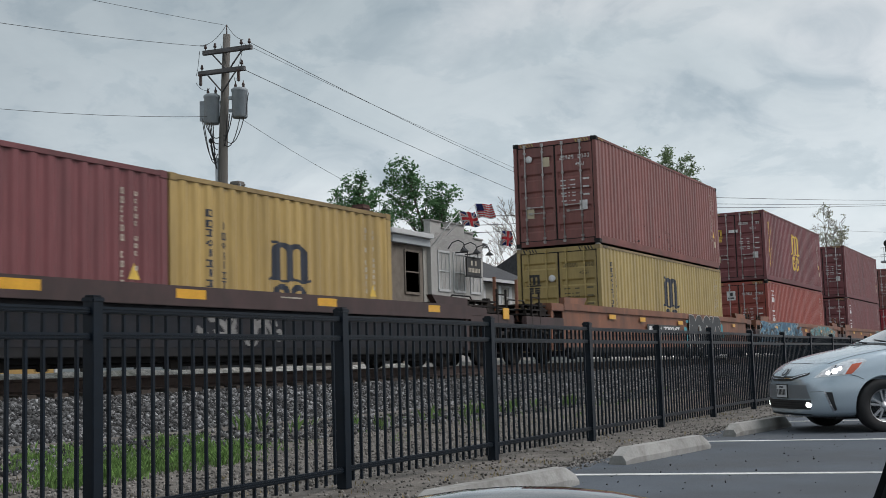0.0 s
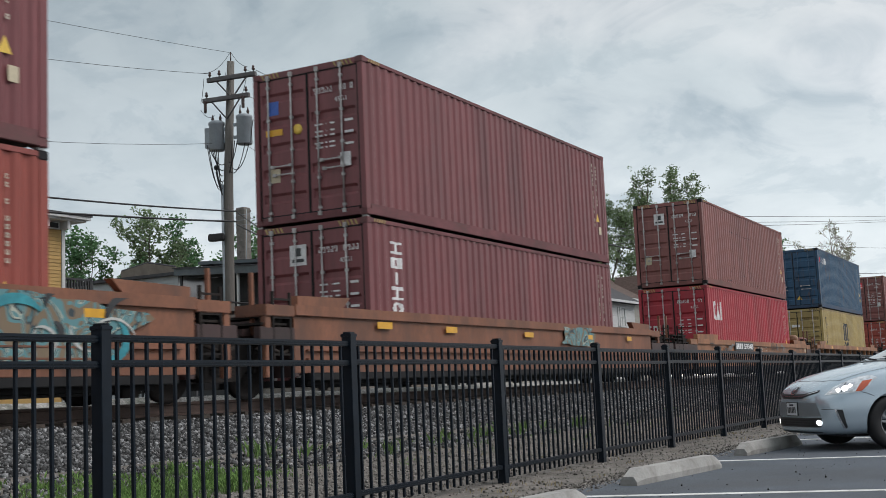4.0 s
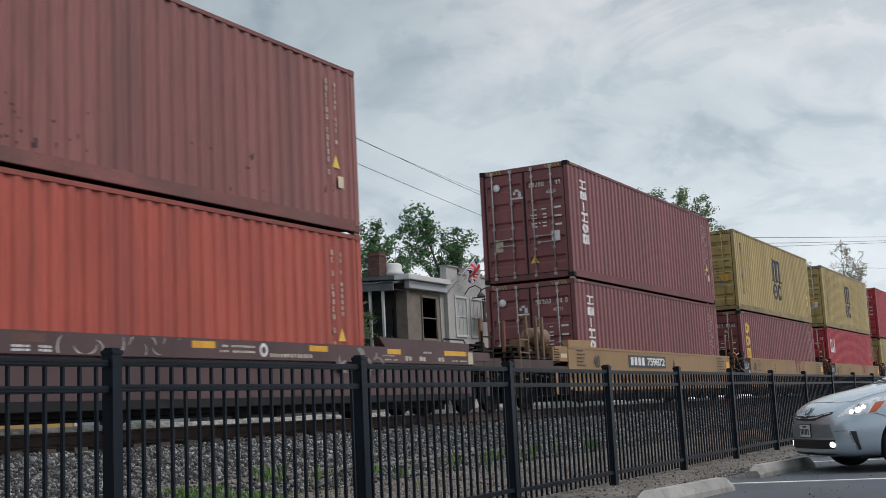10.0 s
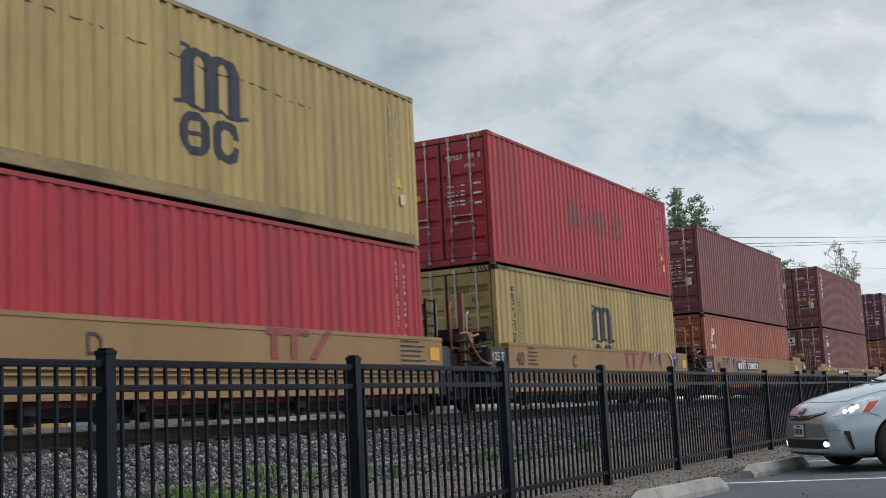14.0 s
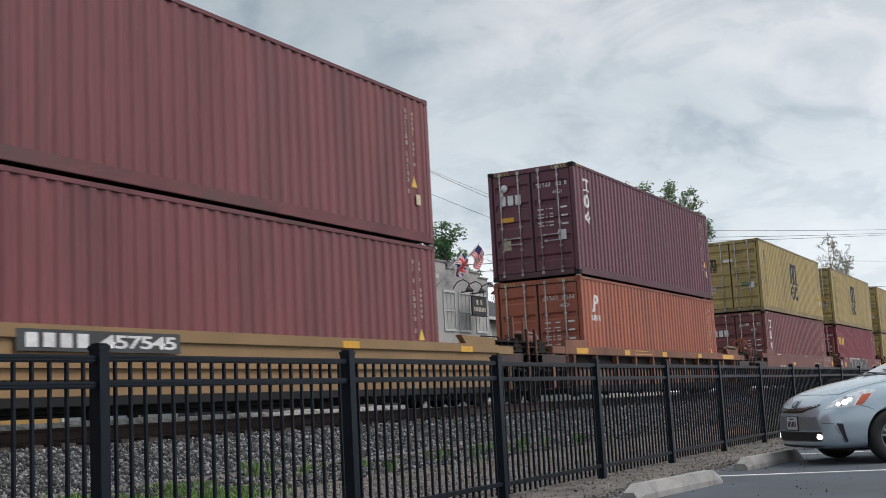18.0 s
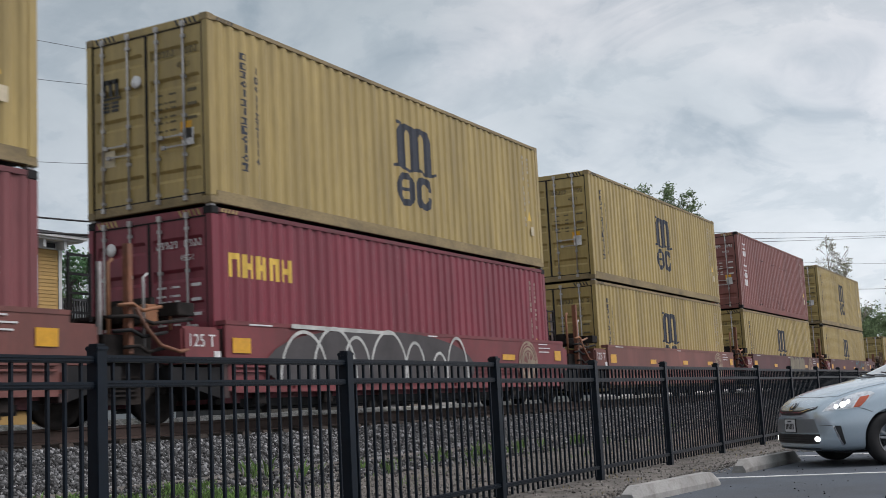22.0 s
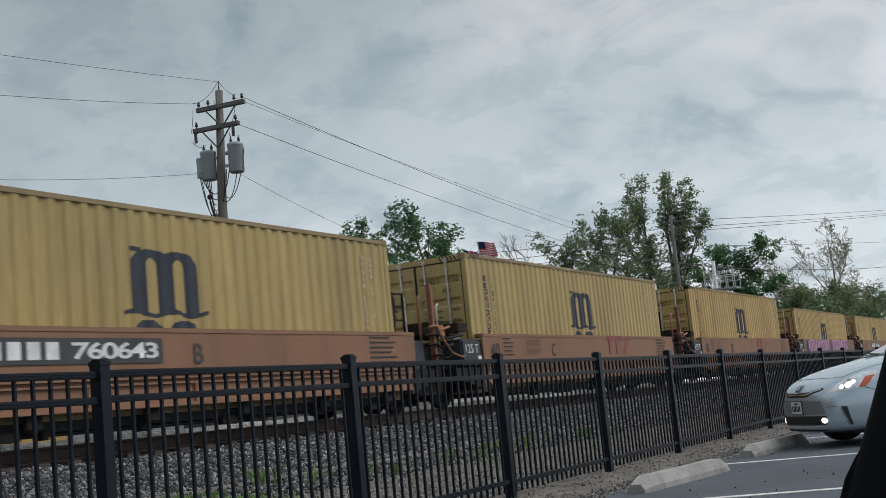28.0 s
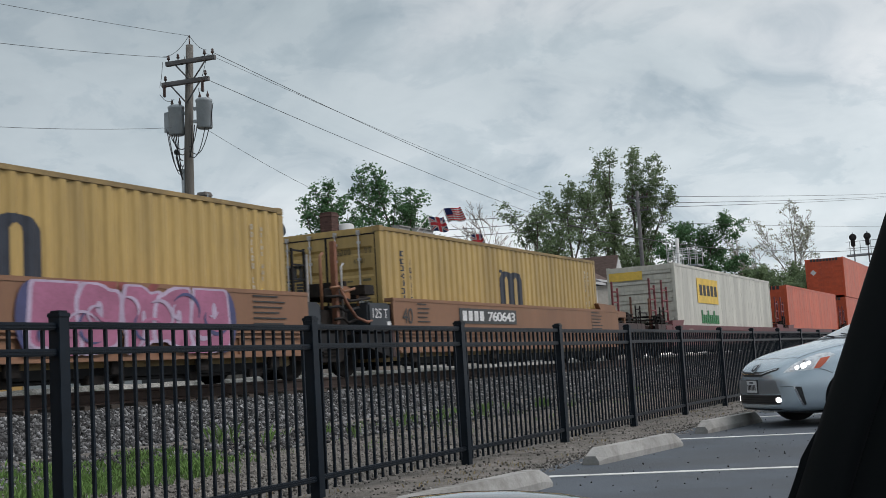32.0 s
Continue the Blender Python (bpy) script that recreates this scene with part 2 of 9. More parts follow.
MARK = {
    "white": shader("white_marking", (0.66, 0.66, 0.66), var=0.2, scale=4),
    "navy": shader("navy_marking", (0.022, 0.028, 0.043), var=0.25, scale=3),
    "black": shader("black_marking", (0.03, 0.03, 0.03), var=0.3, scale=3),
    "yellow": shader("yellow_marking", (0.70, 0.47, 0.08), var=0.15, scale=4),
    "amber": shader("reflective_amber_tape", (0.66, 0.34, 0.02), rough=0.4, var=0.12, scale=5),
    "red": shader("red_marking", (0.24, 0.06, 0.058), var=0.3, scale=3),
    "ruby": shader("ruby_marking", (0.66, 0.05, 0.06), var=0.15, scale=3),
    "grey": shader("grey_panel", (0.045, 0.05, 0.052), var=0.3, scale=3),
    "green": shader("green_marking", (0.03, 0.20, 0.07), var=0.2, scale=3),
    "pale": shader("pale_marking", (0.42, 0.38, 0.31), var=0.3, scale=3),
    "cream": shader("cream_sticker", (0.55, 0.48, 0.34), var=0.15, scale=3),
    "faint": shader("worn_dark_marking", (0.115, 0.095, 0.05), var=0.3, scale=4),
    "stripe": shader("dull_yellow_stripe", (0.34, 0.25, 0.09), var=0.3, scale=5),
    "soot": shader("dark_scuff", (0.055, 0.03, 0.032), rough=0.8, var=0.4, scale=8),
    "blue": shader("blue_marking", (0.05, 0.12, 0.42), var=0.2, scale=3),
}
POWDER = shader("black_powder_coat", (0.0055, 0.0105, 0.0175), gloss=0.22, rough=0.42, var=0.2, scale=8, fine=60, stain=(0.05, 0.05, 0.05), amount=0.12)
RAIL = shader("rusty_rail_steel", (0.072, 0.046, 0.037), rough=0.8, var=0.3, scale=2, fine=25)
SHINE = shader("worn_rail_head", (0.36, 0.34, 0.33), rough=0.3, metal=0.9, var=0.1)
TIE = shader("creosoted_tie_wood", (0.06, 0.047, 0.038), rough=0.9, var=0.35, scale=3, stretch=(6, 1, 6), spread=0.3)
STONE = shader("ballast_stone", (0.074, 0.075, 0.076), rough=0.9, var=0.4, scale=9, fine=50, per_island=3.0)
# near-black, so that the shade between the stones lies in the bed's colour
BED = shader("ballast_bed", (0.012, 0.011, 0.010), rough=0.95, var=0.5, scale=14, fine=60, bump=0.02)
CONCRETE = shader("weathered_concrete", (0.31, 0.305, 0.29), rough=0.9, var=0.16, scale=3, fine=45, bump=0.006, stain=(0.12, 0.11, 0.095), amount=0.65, stain_scale=4)
ASPHALT = shader("asphalt", (0.068, 0.080, 0.097), rough=0.88, var=0.26, scale=0.6, fine=120, bump=0.004, stain=(0.055, 0.056, 0.058), amount=0.5, stain_scale=0.8)
STRIPE = shader("worn_white_line", (0.66, 0.66, 0.64), rough=0.8, var=0.16, scale=3, fine=90, stain=(0.15, 0.15, 0.15), amount=0.35, stain_scale=9)
GRAVEL = shader("dirty_gravel", (0.140, 0.127, 0.113), rough=0.95, var=0.45, scale=2.2, fine=34, bump=0.02, stain=(0.06, 0.05, 0.036), amount=0.75, stain_scale=4.5)
GRIT = shader("loose_grit", (0.165, 0.155, 0.142), rough=0.95, var=0.25, scale=6, per_island=0.7)
EARTH = shader("far_ground", (0.09, 0.085, 0.06), rough=1.0, var=0.3, scale=0.05, fine=2, stain=(0.05, 0.07, 0.03), amount=0.7, stain_scale=0.03)
CRUSHED = shader("pale_crushed_rock", (0.30, 0.29, 0.27), rough=0.95, var=0.5, scale=6, fine=24, bump=0.05, stain=(0.06, 0.07, 0.04), amount=0.8, stain_scale=2.5)
WINE = shader("wine_red_panel", (0.125, 0.036, 0.034), rough=0.8, var=0.25, scale=1.5, stain=(0.06, 0.03, 0.03), amount=0.6, stain_scale=1.2)
PEEL = shader("peeling_painted_steel", (0.12, 0.06, 0.05), rough=0.8, var=0.3, scale=1.5, stain=(0.33, 0.21, 0.09), amount=0.9, stain_scale=1.0, rust=(0.3, 0.06, 0.04), rust_at=0.6)
GRASS = shader("spring_grass", (0.115, 0.205, 0.052), rough=0.85, var=0.25, scale=2, per_island=0.45)
STRAW = shader("dead_grass", (0.26, 0.21, 0.11), rough=0.9, var=0.25, scale=2, per_island=0.4)
BARK = shader("grey_bark", (0.085, 0.072, 0.06), rough=0.95, var=0.35, scale=5, stretch=(1, 1, 0.2))
LEAF = shader("fresh_leaf", (0.155, 0.215, 0.112), rough=0.7, var=0.2, scale=0.5, per_island=0.45, through_light=0.6)
LEAF2 = shader("deep_leaf", (0.090, 0.190, 0.082), rough=0.7, var=0.2, scale=0.5, per_island=0.45, through_light=0.4)
BUD = shader("budding_leaf", (0.27, 0.28, 0.19), rough=0.8, var=0.2, scale=0.5, per_island=0.4, through_light=0.6)
TWIG = shader("pale_twig_bark", (0.25, 0.225, 0.20), rough=0.95, var=0.3, scale=5)
POLE = shader("weathered_pole_wood", (0.135, 0.127, 0.115), rough=0.9, var=0.25, scale=3, fine=40, stretch=(3, 3, 0.15), bump=0.01)
ARM = shader("crossarm_wood", (0.115, 0.112, 0.115), rough=0.9, var=0.3, scale=4, stretch=(0.3, 3, 3))
TANK = shader("grey_transformer_paint", (0.26, 0.295, 0.32), rough=0.5, var=0.12, scale=3)
WIRE = shader("dark_cable", (0.02, 0.02, 0.022), rough=0.6)
PORCELAIN = shader("brown_porcelain", (0.06, 0.035, 0.03), rough=0.25)
GLASS = shader("window_glass", (0.045, 0.055, 0.065), gloss=0.28, rough=0.08, var=0.3, scale=1.0)

# ---------------- building helpers ----------------


def mesh_of(name, verts, faces, smooth=False):
    me = bpy.data.meshes.new(name)
    me.from_pydata([tuple(v) for v in verts], [], [tuple(f) for f in faces])
    me.materials.append(None)
    if smooth:
        me.shade_smooth()
    me.update()
    return me


def from_bm(name, bm, smooth=False):
    bmesh.ops.recalc_face_normals(bm, faces=bm.faces)
    me = bpy.data.meshes.new(name)
    bm.to_mesh(me)
    bm.free()
    me.materials.append(None)
    if smooth:
        me.shade_smooth()
    return me


BOX = ((0, 3, 2, 1), (4, 5, 6, 7), (0, 1, 5, 4), (1, 2, 6, 5), (2, 3, 7, 6), (3, 0, 4, 7))


def boxes(name, items, bevel=0.0):
    """Boxes (x0, x1, y0, y1, z0, z1) in one mesh."""
    v, f = [], []
    for x0, x1, y0, y1, z0, z1 in items:
        k = len(v)
        v += [(x0, y0, z0), (x1, y0, z0), (x1, y1, z0), (x0, y1, z0), (x0, y0, z1), (x1, y0, z1), (x1, y1, z1), (x0, y1, z1)]
        f += [tuple(k + i for i in q) for q in BOX]
    me = mesh_of(name, v, f)
    if bevel:
        bm = bmesh.new()
        bm.from_mesh(me)
        bmesh.ops.bevel(bm, geom=bm.edges[:], offset=bevel, segments=2, affect="EDGES", clamp_overlap=True)
        bm.to_mesh(me)
        bm.free()
    return me


def tube_data(pts, radii, sides=8, caps=True):
    """Points and faces of a tapered tube along a line of points."""
    v, f = [], []
    pts = [Vector(p) for p in pts]
    for i, p in enumerate(pts):
        d = (pts[min(i + 1, len(pts) - 1)] - pts[max(i - 1, 0)]).normalized()
        a = d.orthogonal().normalized() if abs(d.z) < 0.999 else Vector((1, 0, 0))
        if i and abs(d.z) < 0.999:
            a = (Vector(last) - d * d.dot(Vector(last))).normalized()
        last = a
        b = d.cross(a)
        r = radii[i] if isinstance(radii, (list, tuple)) else radii
        for s in range(sides):
            t = 2 * math.pi * s / sides
            v.append(p + a * (r * math.cos(t)) + b * (r * math.sin(t)))
    for i in range(len(pts) - 1):
        for s in range(sides):
            s2 = (s + 1) % sides
            f.append((i * sides + s, i * sides + s2, (i + 1) * sides + s2, (i + 1) * sides + s))
    if caps:
        f.append(tuple(range(sides))[::-1])
        f.append(tuple(range((len(pts) - 1) * sides, len(pts) * sides)))
    return v, f


def tube(name, pts, radii, sides=8, smooth=True, caps=True):
    """A tapered tube along a line of points."""
    v, f = tube_data(pts, radii, sides, caps)
    return mesh_of(name, v, f, smooth)


def lathe(name, profile, sides=24, axis="Z", smooth=True, caps=True):
    """A turned body from (radius, height) pairs."""
    v, f = [], []
    for r, h in profile:
        for s in range(sides):
            t = 2 * math.pi * s / sides
            p = (r * math.cos(t), r * math.sin(t), h)
            v.append(p if axis == "Z" else (p[0], p[2], p[1]) if axis == "Y" else (p[2], p[0], p[1]))
    for i in range(len(profile) - 1):
        for s in range(sides):
            s2 = (s + 1) % sides
            f.append((i * sides + s, i * sides + s2, (i + 1) * sides + s2, (i + 1) * sides + s))
    if caps:
        f.append(tuple(range(sides))[::-1])
        f.append(tuple(range((len(profile) - 1) * sides, len(profile) * sides)))
    return mesh_of(name, v, f, smooth)


def prism(name, outline, y0, y1):
    """An outline in x and z, drawn out from y0 to y1."""
    k = len(outline)
    v = [(x, y0, z) for x, z in outline] + [(x, y1, z) for x, z in outline]
    f = [tuple(range(k)), tuple(range(2 * k - 1, k - 1, -1))] + [(i, i + k, (i + 1) % k + k, (i + 1) % k) for i in range(k)]
    return mesh_of(name, v, f)


def part(name, me, material, parent=None, label="", at=(0, 0, 0), turn=0.0):
    """One mesh as a part of its thing."""
    ob = new(name, me)
    ob.material_slots[0].link = "OBJECT"
    ob.material_slots[0].material = material
    ob.location = at
    if turn:
        ob.rotation_euler = (0, 0, radians(turn))
    if parent:
        ob.parent = parent
    if label:
        ob["label"] = label
    return ob


def thing(name, label, category, group="", at=(0, 0, 0), turn=0.0, kind=""):
    ob = new(name)
    ob.location, ob.rotation_euler = at, (0, 0, radians(turn))
    ob.empty_display_size = 0.2
    return tagged(ob, label, category, group, kind)


CACHE = {}


def cached(key, make):
    if key not in CACHE:
        CACHE[key] = make()
    return CACHE[key]


def lettering(text, size):
    """Flat letters that face the camera's side of the track."""
    def make():
        cu = bpy.data.curves.new("lettering", "FONT")
        cu.body, cu.size, cu.extrude = text, size, 0.001
        ob = new("lettering", cu)
        me = bpy.data.meshes.new_from_object(ob.evaluated_get(bpy.context.evaluated_depsgraph_get()))
        bpy.data.objects.remove(ob)
        me.transform(Matrix.Rotation(radians(90), 4, "X"))
        me.materials.clear()
        me.materials.append(None)
        return me
    return cached(("text", text, size), make)


def door_lettering(text, size):
    """The same letters, turned to face along -x."""
    def make():
        me = lettering(text, size).copy()
        me.transform(Matrix.Rotation(radians(-90), 4, "Z"))
        return me
    return cached(("doortext", text, size), make)


rnd = random.Random(7)

# ---------------- ground, track bed, parking lot ----------------


def sheet(name, xs, ys, height, material, label):
    v = [(x, y, height(x, y)) for y in ys for x in xs]
    w = len(xs)
    f = [(j * w + i, j * w + i + 1, (j + 1) * w + i + 1, (j + 1) * w + i) for j in range(len(ys) - 1) for i in range(w - 1)]
    ob = part(name, mesh_of(name, v, f, True), material)
    return tagged(ob, label, "ground", kind="structure")


tagged(part("ground", mesh_of("ground", [(-2500, -2500, -0.06), (3500, -2500, -0.06), (3500, 3500, -0.06), (-2500, 3500, -0.06)], [(0, 1, 2, 3)]), EARTH),
       "wide earth and grass ground reaching to the horizon", "ground", kind="structure")


def strip_height(x, y):
    return 0.012 * noise.noise((x * 0.7, y * 0.7, 0)) + 0.16 * max(0.0, (y - 6.2) / 2.4) ** 1.5


gravel = sheet("gravel_strip", [i * 0.5 - 2 for i in range(150)], [3.2 + i * 0.3 for i in range(20)], strip_height, GRAVEL, "sandy gravel strip with sparse grass under the fence")
tagged(part("asphalt_lot", boxes("asphalt_lot", [(-30, 90, -40, 3.52, -0.05, 0.028)]), ASPHALT), "dark asphalt parking lot with worn white lines", "parking lot", kind="structure")

RAIL_TOP = 0.82
NEAR = 10.9  # the near side of the containers
MID = NEAR + 1.219


def bed_height(x, y):
    d = abs(y - MID)
    h = 0.56 if d < 1.3 else max(0.05, 0.56 - (d - 1.3) * 0.29)
    return h + 0.02 * noise.noise((x * 1.5, y * 1.5, 3))


# the bed under the stones is coloured as the shade in their gaps
sheet("ballast_bed", [i * 0.5 - 6 for i in range(270)], [8.35 + i * 0.2 for i in range(39)], bed_height, BED, "near-black track bed, coloured as the shade between the stones")


def scatter_stones(name, count, x0, x1, y0, y1, size, height, material, label, category, dense=1.0):
    rng = np.random.default_rng(3)
    x = x0 + (x1 - x0) * rng.random(count) ** dense
    y = y0 + (y1 - y0) * rng.random(count)
    z = np.array([height(a, b) for a, b in zip(x, y)])
    base = np.array([(-1, -1, -1), (1, -1, -1), (1, 1, -1), (-1, 1, -1), (-1, -1, 1), (1, -1, 1), (1, 1, 1), (-1, 1, 1)], float) * 0.5
    s = size * (0.55 + 0.9 * rng.random((count, 1, 1)))
    p = base[None] * s * (0.6 + 0.8 * rng.random((count, 1, 3))) * (0.72 + 0.56 * rng.random((count, 8, 3)))
    q = rng.normal(size=(count, 4))
    q /= np.linalg.norm(q, axis=1, keepdims=True)
    w, a, b, c = q.T
    rot = np.array([[1 - 2 * (b * b + c * c), 2 * (a * b - c * w), 2 * (a * c + b * w)], [2 * (a * b + c * w), 1 - 2 * (a * a + c * c), 2 * (b * c - a * w)],
                    [2 * (a * c - b * w), 2 * (b * c + a * w), 1 - 2 * (a * a + b * b)]]).transpose(2, 0, 1)
    p = np.einsum("nij,nkj->nki", rot, p) + np.stack([x, y, z + size * (1.0 * rng.random(count) - 0.25)], 1)[:, None]
    faces = (np.arange(count)[:, None, None] * 8 + np.array(BOX)[None]).reshape(-1, 4)
    me = bpy.data.meshes.new(name)
    me.vertices.add(count * 8)
    me.vertices.foreach_set("co", p.reshape(-1))
    me.loops.add(len(faces) * 4)
    me.loops.foreach_set("vertex_index", faces.reshape(-1))
    me.polygons.add(len(faces))
    me.polygons.foreach_set("loop_start", np.arange(len(faces)) * 4)
    me.polygons.foreach_set("loop_total", np.full(len(faces), 4))
    me.materials.append(None)
    me.update(calc_edges=True)
    return tagged(part(name, me, material), label, category, kind="stuff")


scatter_stones("ballast_stones", 118000, 5.2, 46, 8.3, 11.3, 0.029, bed_height, STONE, "loose grey and brown crushed ballast stones beside the rail", "ballast", 1.5)
scatter_stones("spilled_ballast", 9000, 5.2, 38, 7.5, 8.7, 0.026, strip_height, STONE, "crushed ballast stones spilled down the bank", "ballast", 1.4)
scatter_stones("strewn_stones", 13000, 5.2, 34, 4.75, 8.3, 0.014, strip_height, GRIT, "small grey stones strewn over the dirt", "gravel", 1.5)
scatter_stones("gravel_grit", 15000, 3.5, 30, 3.4, 8.6, 0.012, strip_height, GRIT, "loose pale grit on the gravel strip", "gravel", 1.6)

scatter_stones("lot_debris", 420, 6.0, 22, -0.5, 3.45, 0.0065, lambda x, y: 0.03, BED, "small dark debris strewn over the asphalt", "debris", 1.3)
scatter_stones("edge_grit", 5000, 5.0, 24, 3.36, 3.75, 0.011, lambda x, y: 0.024, GRIT, "loose grit spilled over the edge of the asphalt", "gravel", 1.3)


def blades(name, spots, material, label):
    """Tufts of narrow blades; a spot is x, y, radius, count, height."""
    v, f = [], []
    for x, y, r, n, h in spots:
        for _ in range(n):
            a, d = rnd.random() * 6.283, r * math.sqrt(rnd.random())
            px, py = x + d * math.cos(a), y + 0.6 * d * math.sin(a)
            pz = strip_height(px, py) if py < 8.6 else bed_height(px, py)
            t, hh, w = rnd.random() * 6.283, h * (0.4 + 0.8 * rnd.random()), 0.0028 + 0.003 * rnd.random()
            lx, ly = math.cos(t) * w, math.sin(t) * w
            bend, u = hh * (0.2 + 0.5 * rnd.random()), rnd.random() * 6.283
            k = len(v)
            v += [(px - lx, py - ly, pz - 0.01), (px + lx, py + ly, pz - 0.01), (px + lx * 0.7 + bend * 0.3 * math.cos(u), py + ly * 0.7 + bend * 0.3 * math.sin(u), pz + hh * 0.6),
                  (px + bend * math.cos(u), py + bend * math.sin(u), pz + hh)]
            f += [(k, k + 1, k + 2), (k, k + 2, k + 3)]
    return tagged(part(name, mesh_of(name, v, f), material), label, "grass", kind="stuff")


tufts = []
for i in range(150):
    x = 4.5 + 22 * rnd.random() ** 1.4
    tufts.append((x, 6.6 + 2.0 * rnd.random(), 0.16, int(20 * max(0.15, 1 - x / 26)), 0.05 + 0.03 * rnd.random()))
for i in range(44):  # low thick patches, ragged at their edges
    cy = 6.7 + 1.7 * rnd.random()
    cx = cy * (0.92 + 0.36 * rnd.random())
    for k in range(rnd.randrange(4, 9)):
        tufts.append((cx + rnd.gauss(0, 0.28), cy + rnd.gauss(0, 0.15), 0.15, rnd.randrange(26, 54), 0.04 + 0.05 * rnd.random()))
for i in range(5):
    cx, cy = 10.9 + 0.5 * rnd.random(), 8.0 + 0.6 * rnd.random()
    tufts.append((cx, cy, 0.08, 8, 0.22))
for i in range(24):
    tufts.append((12.5 + 8 * rnd.random(), 7.4 + 1.0 * rnd.random(), 0.10, 12, 0.16))
blades("grass", tufts, GRASS, "patchy bright green spring grass and weeds")
blades("dead_grass", [(5 + 24 * rnd.random() ** 1.3, 3.7 + 4.6 * rnd.random(), 0.22, 14, 0.03) for _ in range(170)], STRAW, "flattened straw coloured dead grass")

def bank_height(x, y):
    return max(0.3, 0.90 - 0.5 * max(0.0, abs(y - 15.2) - 0.3)) + 0.05 * noise.noise((x * 0.9, y * 2, 5)) + 0.03 * noise.noise((x * 4, y * 6, 9))


sheet("gravel_bank", [i * 0.35 - 4 for i in range(320)], [14.0 + i * 0.15 for i in range(16)], bank_height, CRUSHED, "pale crushed rock bank beyond the railway track")

# rails and ties
track = thing("railway_track", "railway track with rusty rails on wooden ties", "track", kind="structure", at=(0, MID, RAIL_TOP))
RAIL_SHAPE = [(-0.075, -0.185), (0.075, -0.185), (0.075, -0.17), (0.014, -0.15), (0.012, -0.045), (0.036, -0.035), (0.036, -0.006), (0.026, 0), (-0.026, 0), (-0.036, -0.006), (-0.036, -0.035),
              (-0.012, -0.045), (-0.014, -0.15), (-0.075, -0.17)]


def rail_mesh():
    me = prism("rail", RAIL_SHAPE, -40, 420)
    me.transform(Matrix.Rotation(radians(-90), 4, "Z"))
    return me


for s in (-0.7535, 0.7535):
    part("rail", cached("rail", rail_mesh), RAIL, track, at=(0, s, 0))
    part("rail_head", boxes("rail_head", [(-40, 420, s - 0.03, s + 0.03, 0.0, 0.003)]), SHINE, track, "bright worn running surface")
tie = boxes("tie", [(-0.115, 0.115, -1.3, 1.3, -0.36, -0.186)], 0.008)
for i in range(190):
    part("tie", tie, TIE, track, at=(0.5 * i - 3, 0, 0.0))

# parking lot: lines, wheel stops
for x, y in ((8.0, 3.27), (11.42, 3.22), (14.9, 3.22), (4.55, 3.28)):
    ln = part("parking_line", boxes("parking_line", [(-0.05, 0.05, -5.4, 0, 0.0, 0.004)]), STRIPE, at=(x, y, 0.029), turn=15)
    tagged(ln, "worn white painted parking stall line", "parking line", "stall lines", kind="structure")


def wheel_stop_mesh():
    o = [(-0.085, 0), (0.085, 0), (0.085, 0.045), (0.05, 0.125), (-0.05, 0.125), (-0.085, 0.045)]
    bm = bmesh.new()
    rows = []
    n = 12
    for i in range(n + 1):
        u = -0.87 + 1.74 * i / n
        e = min(1.0, (0.87 - abs(u)) / 0.09)
        rows.append([bm.verts.new((u, y * (0.86 + 0.14 * e), z * (0.55 + 0.45 * e) + 0.0015 * noise.noise((u * 9, y * 30, z * 30)))) for y, z in o])
    for a, b in zip(rows, rows[1:]):
        for i in range(6):
            bm.faces.new((a[i], a[(i + 1) % 6], b[(i + 1) % 6], b[i]))
    bm.faces.new(rows[0][::-1])
    bm.faces.new(rows[-1])
    return from_bm("wheel_stop", bm)


stop = wheel_stop_mesh()
for x, y in ((6.55, 3.12), (9.74, 3.11), (13.04, 3.08), (16.8, 3.15), (20.3, 3.15)):
    tagged(part("wheel_stop", stop, CONCRETE, at=(x, y, 0.028), turn=-6.5), "pale weathered concrete wheel stop on the asphalt", "wheel stop", "wheel stops")

# ---------------- the fence ----------------
FENCE_Y, BAY, POST0 = 4.55, 2.398, 4.63
rail_bar = boxes("rail", [(0.038, BAY - 0.038, -0.019, 0.019, -0.019, 0.019)], 0.003)
rail_lip = boxes("rail_lip", [(0.038, BAY - 0.038, -0.024, -0.019, 0.004, 0.010), (0.038, BAY - 0.038, -0.024, -0.019, -0.010, -0.004)])
picket = boxes("picket", [(-0.0095, 0.0095, -0.0095, 0.0095, 0.045, 1.165)], 0.002)
post_body = boxes("post_body", [(-0.038, 0.038, -0.038, 0.038, 0, 1.235)], 0.003)
cap = boxes("cap", [(-0.044, 0.044, -0.044, 0.044, 1.225, 1.25), (-0.034, 0.034, -0.034, 0.034, 1.25, 1.262)], 0.005)


def fence_panel(k):
    g = 0.006 * math.sin(k * 1.7)
    p = thing("metal_fence", "black metal picket fence section with three rails", "fence", "fence sections", at=(POST0 + BAY * k, FENCE_Y, g))
    for z in (1.185, 1.05, 0.135):
        b = part("rail", rail_bar, POWDER, p, at=(0, 0, z))
        part("rail_lip", rail_lip, POWDER, b)
    for i in range(20):
        part("picket", picket, POWDER, p, at=(0.115 + i * 0.1141, 0, 0))
    q = thing("fence_post", "square black metal fence post with a flat cap", "fence post", "fence posts", at=(POST0 + BAY * k, FENCE_Y, g))
    part("post_body", post_body, POWDER, q)
    part("cap", cap, POWDER, q)


for k in range(-1, 24):
    fence_panel(k)

# ---------------- freight containers ----------------
PITCH, OUTER, INNER = 0.278, 0.012, 0.042
WIDE = 2.438


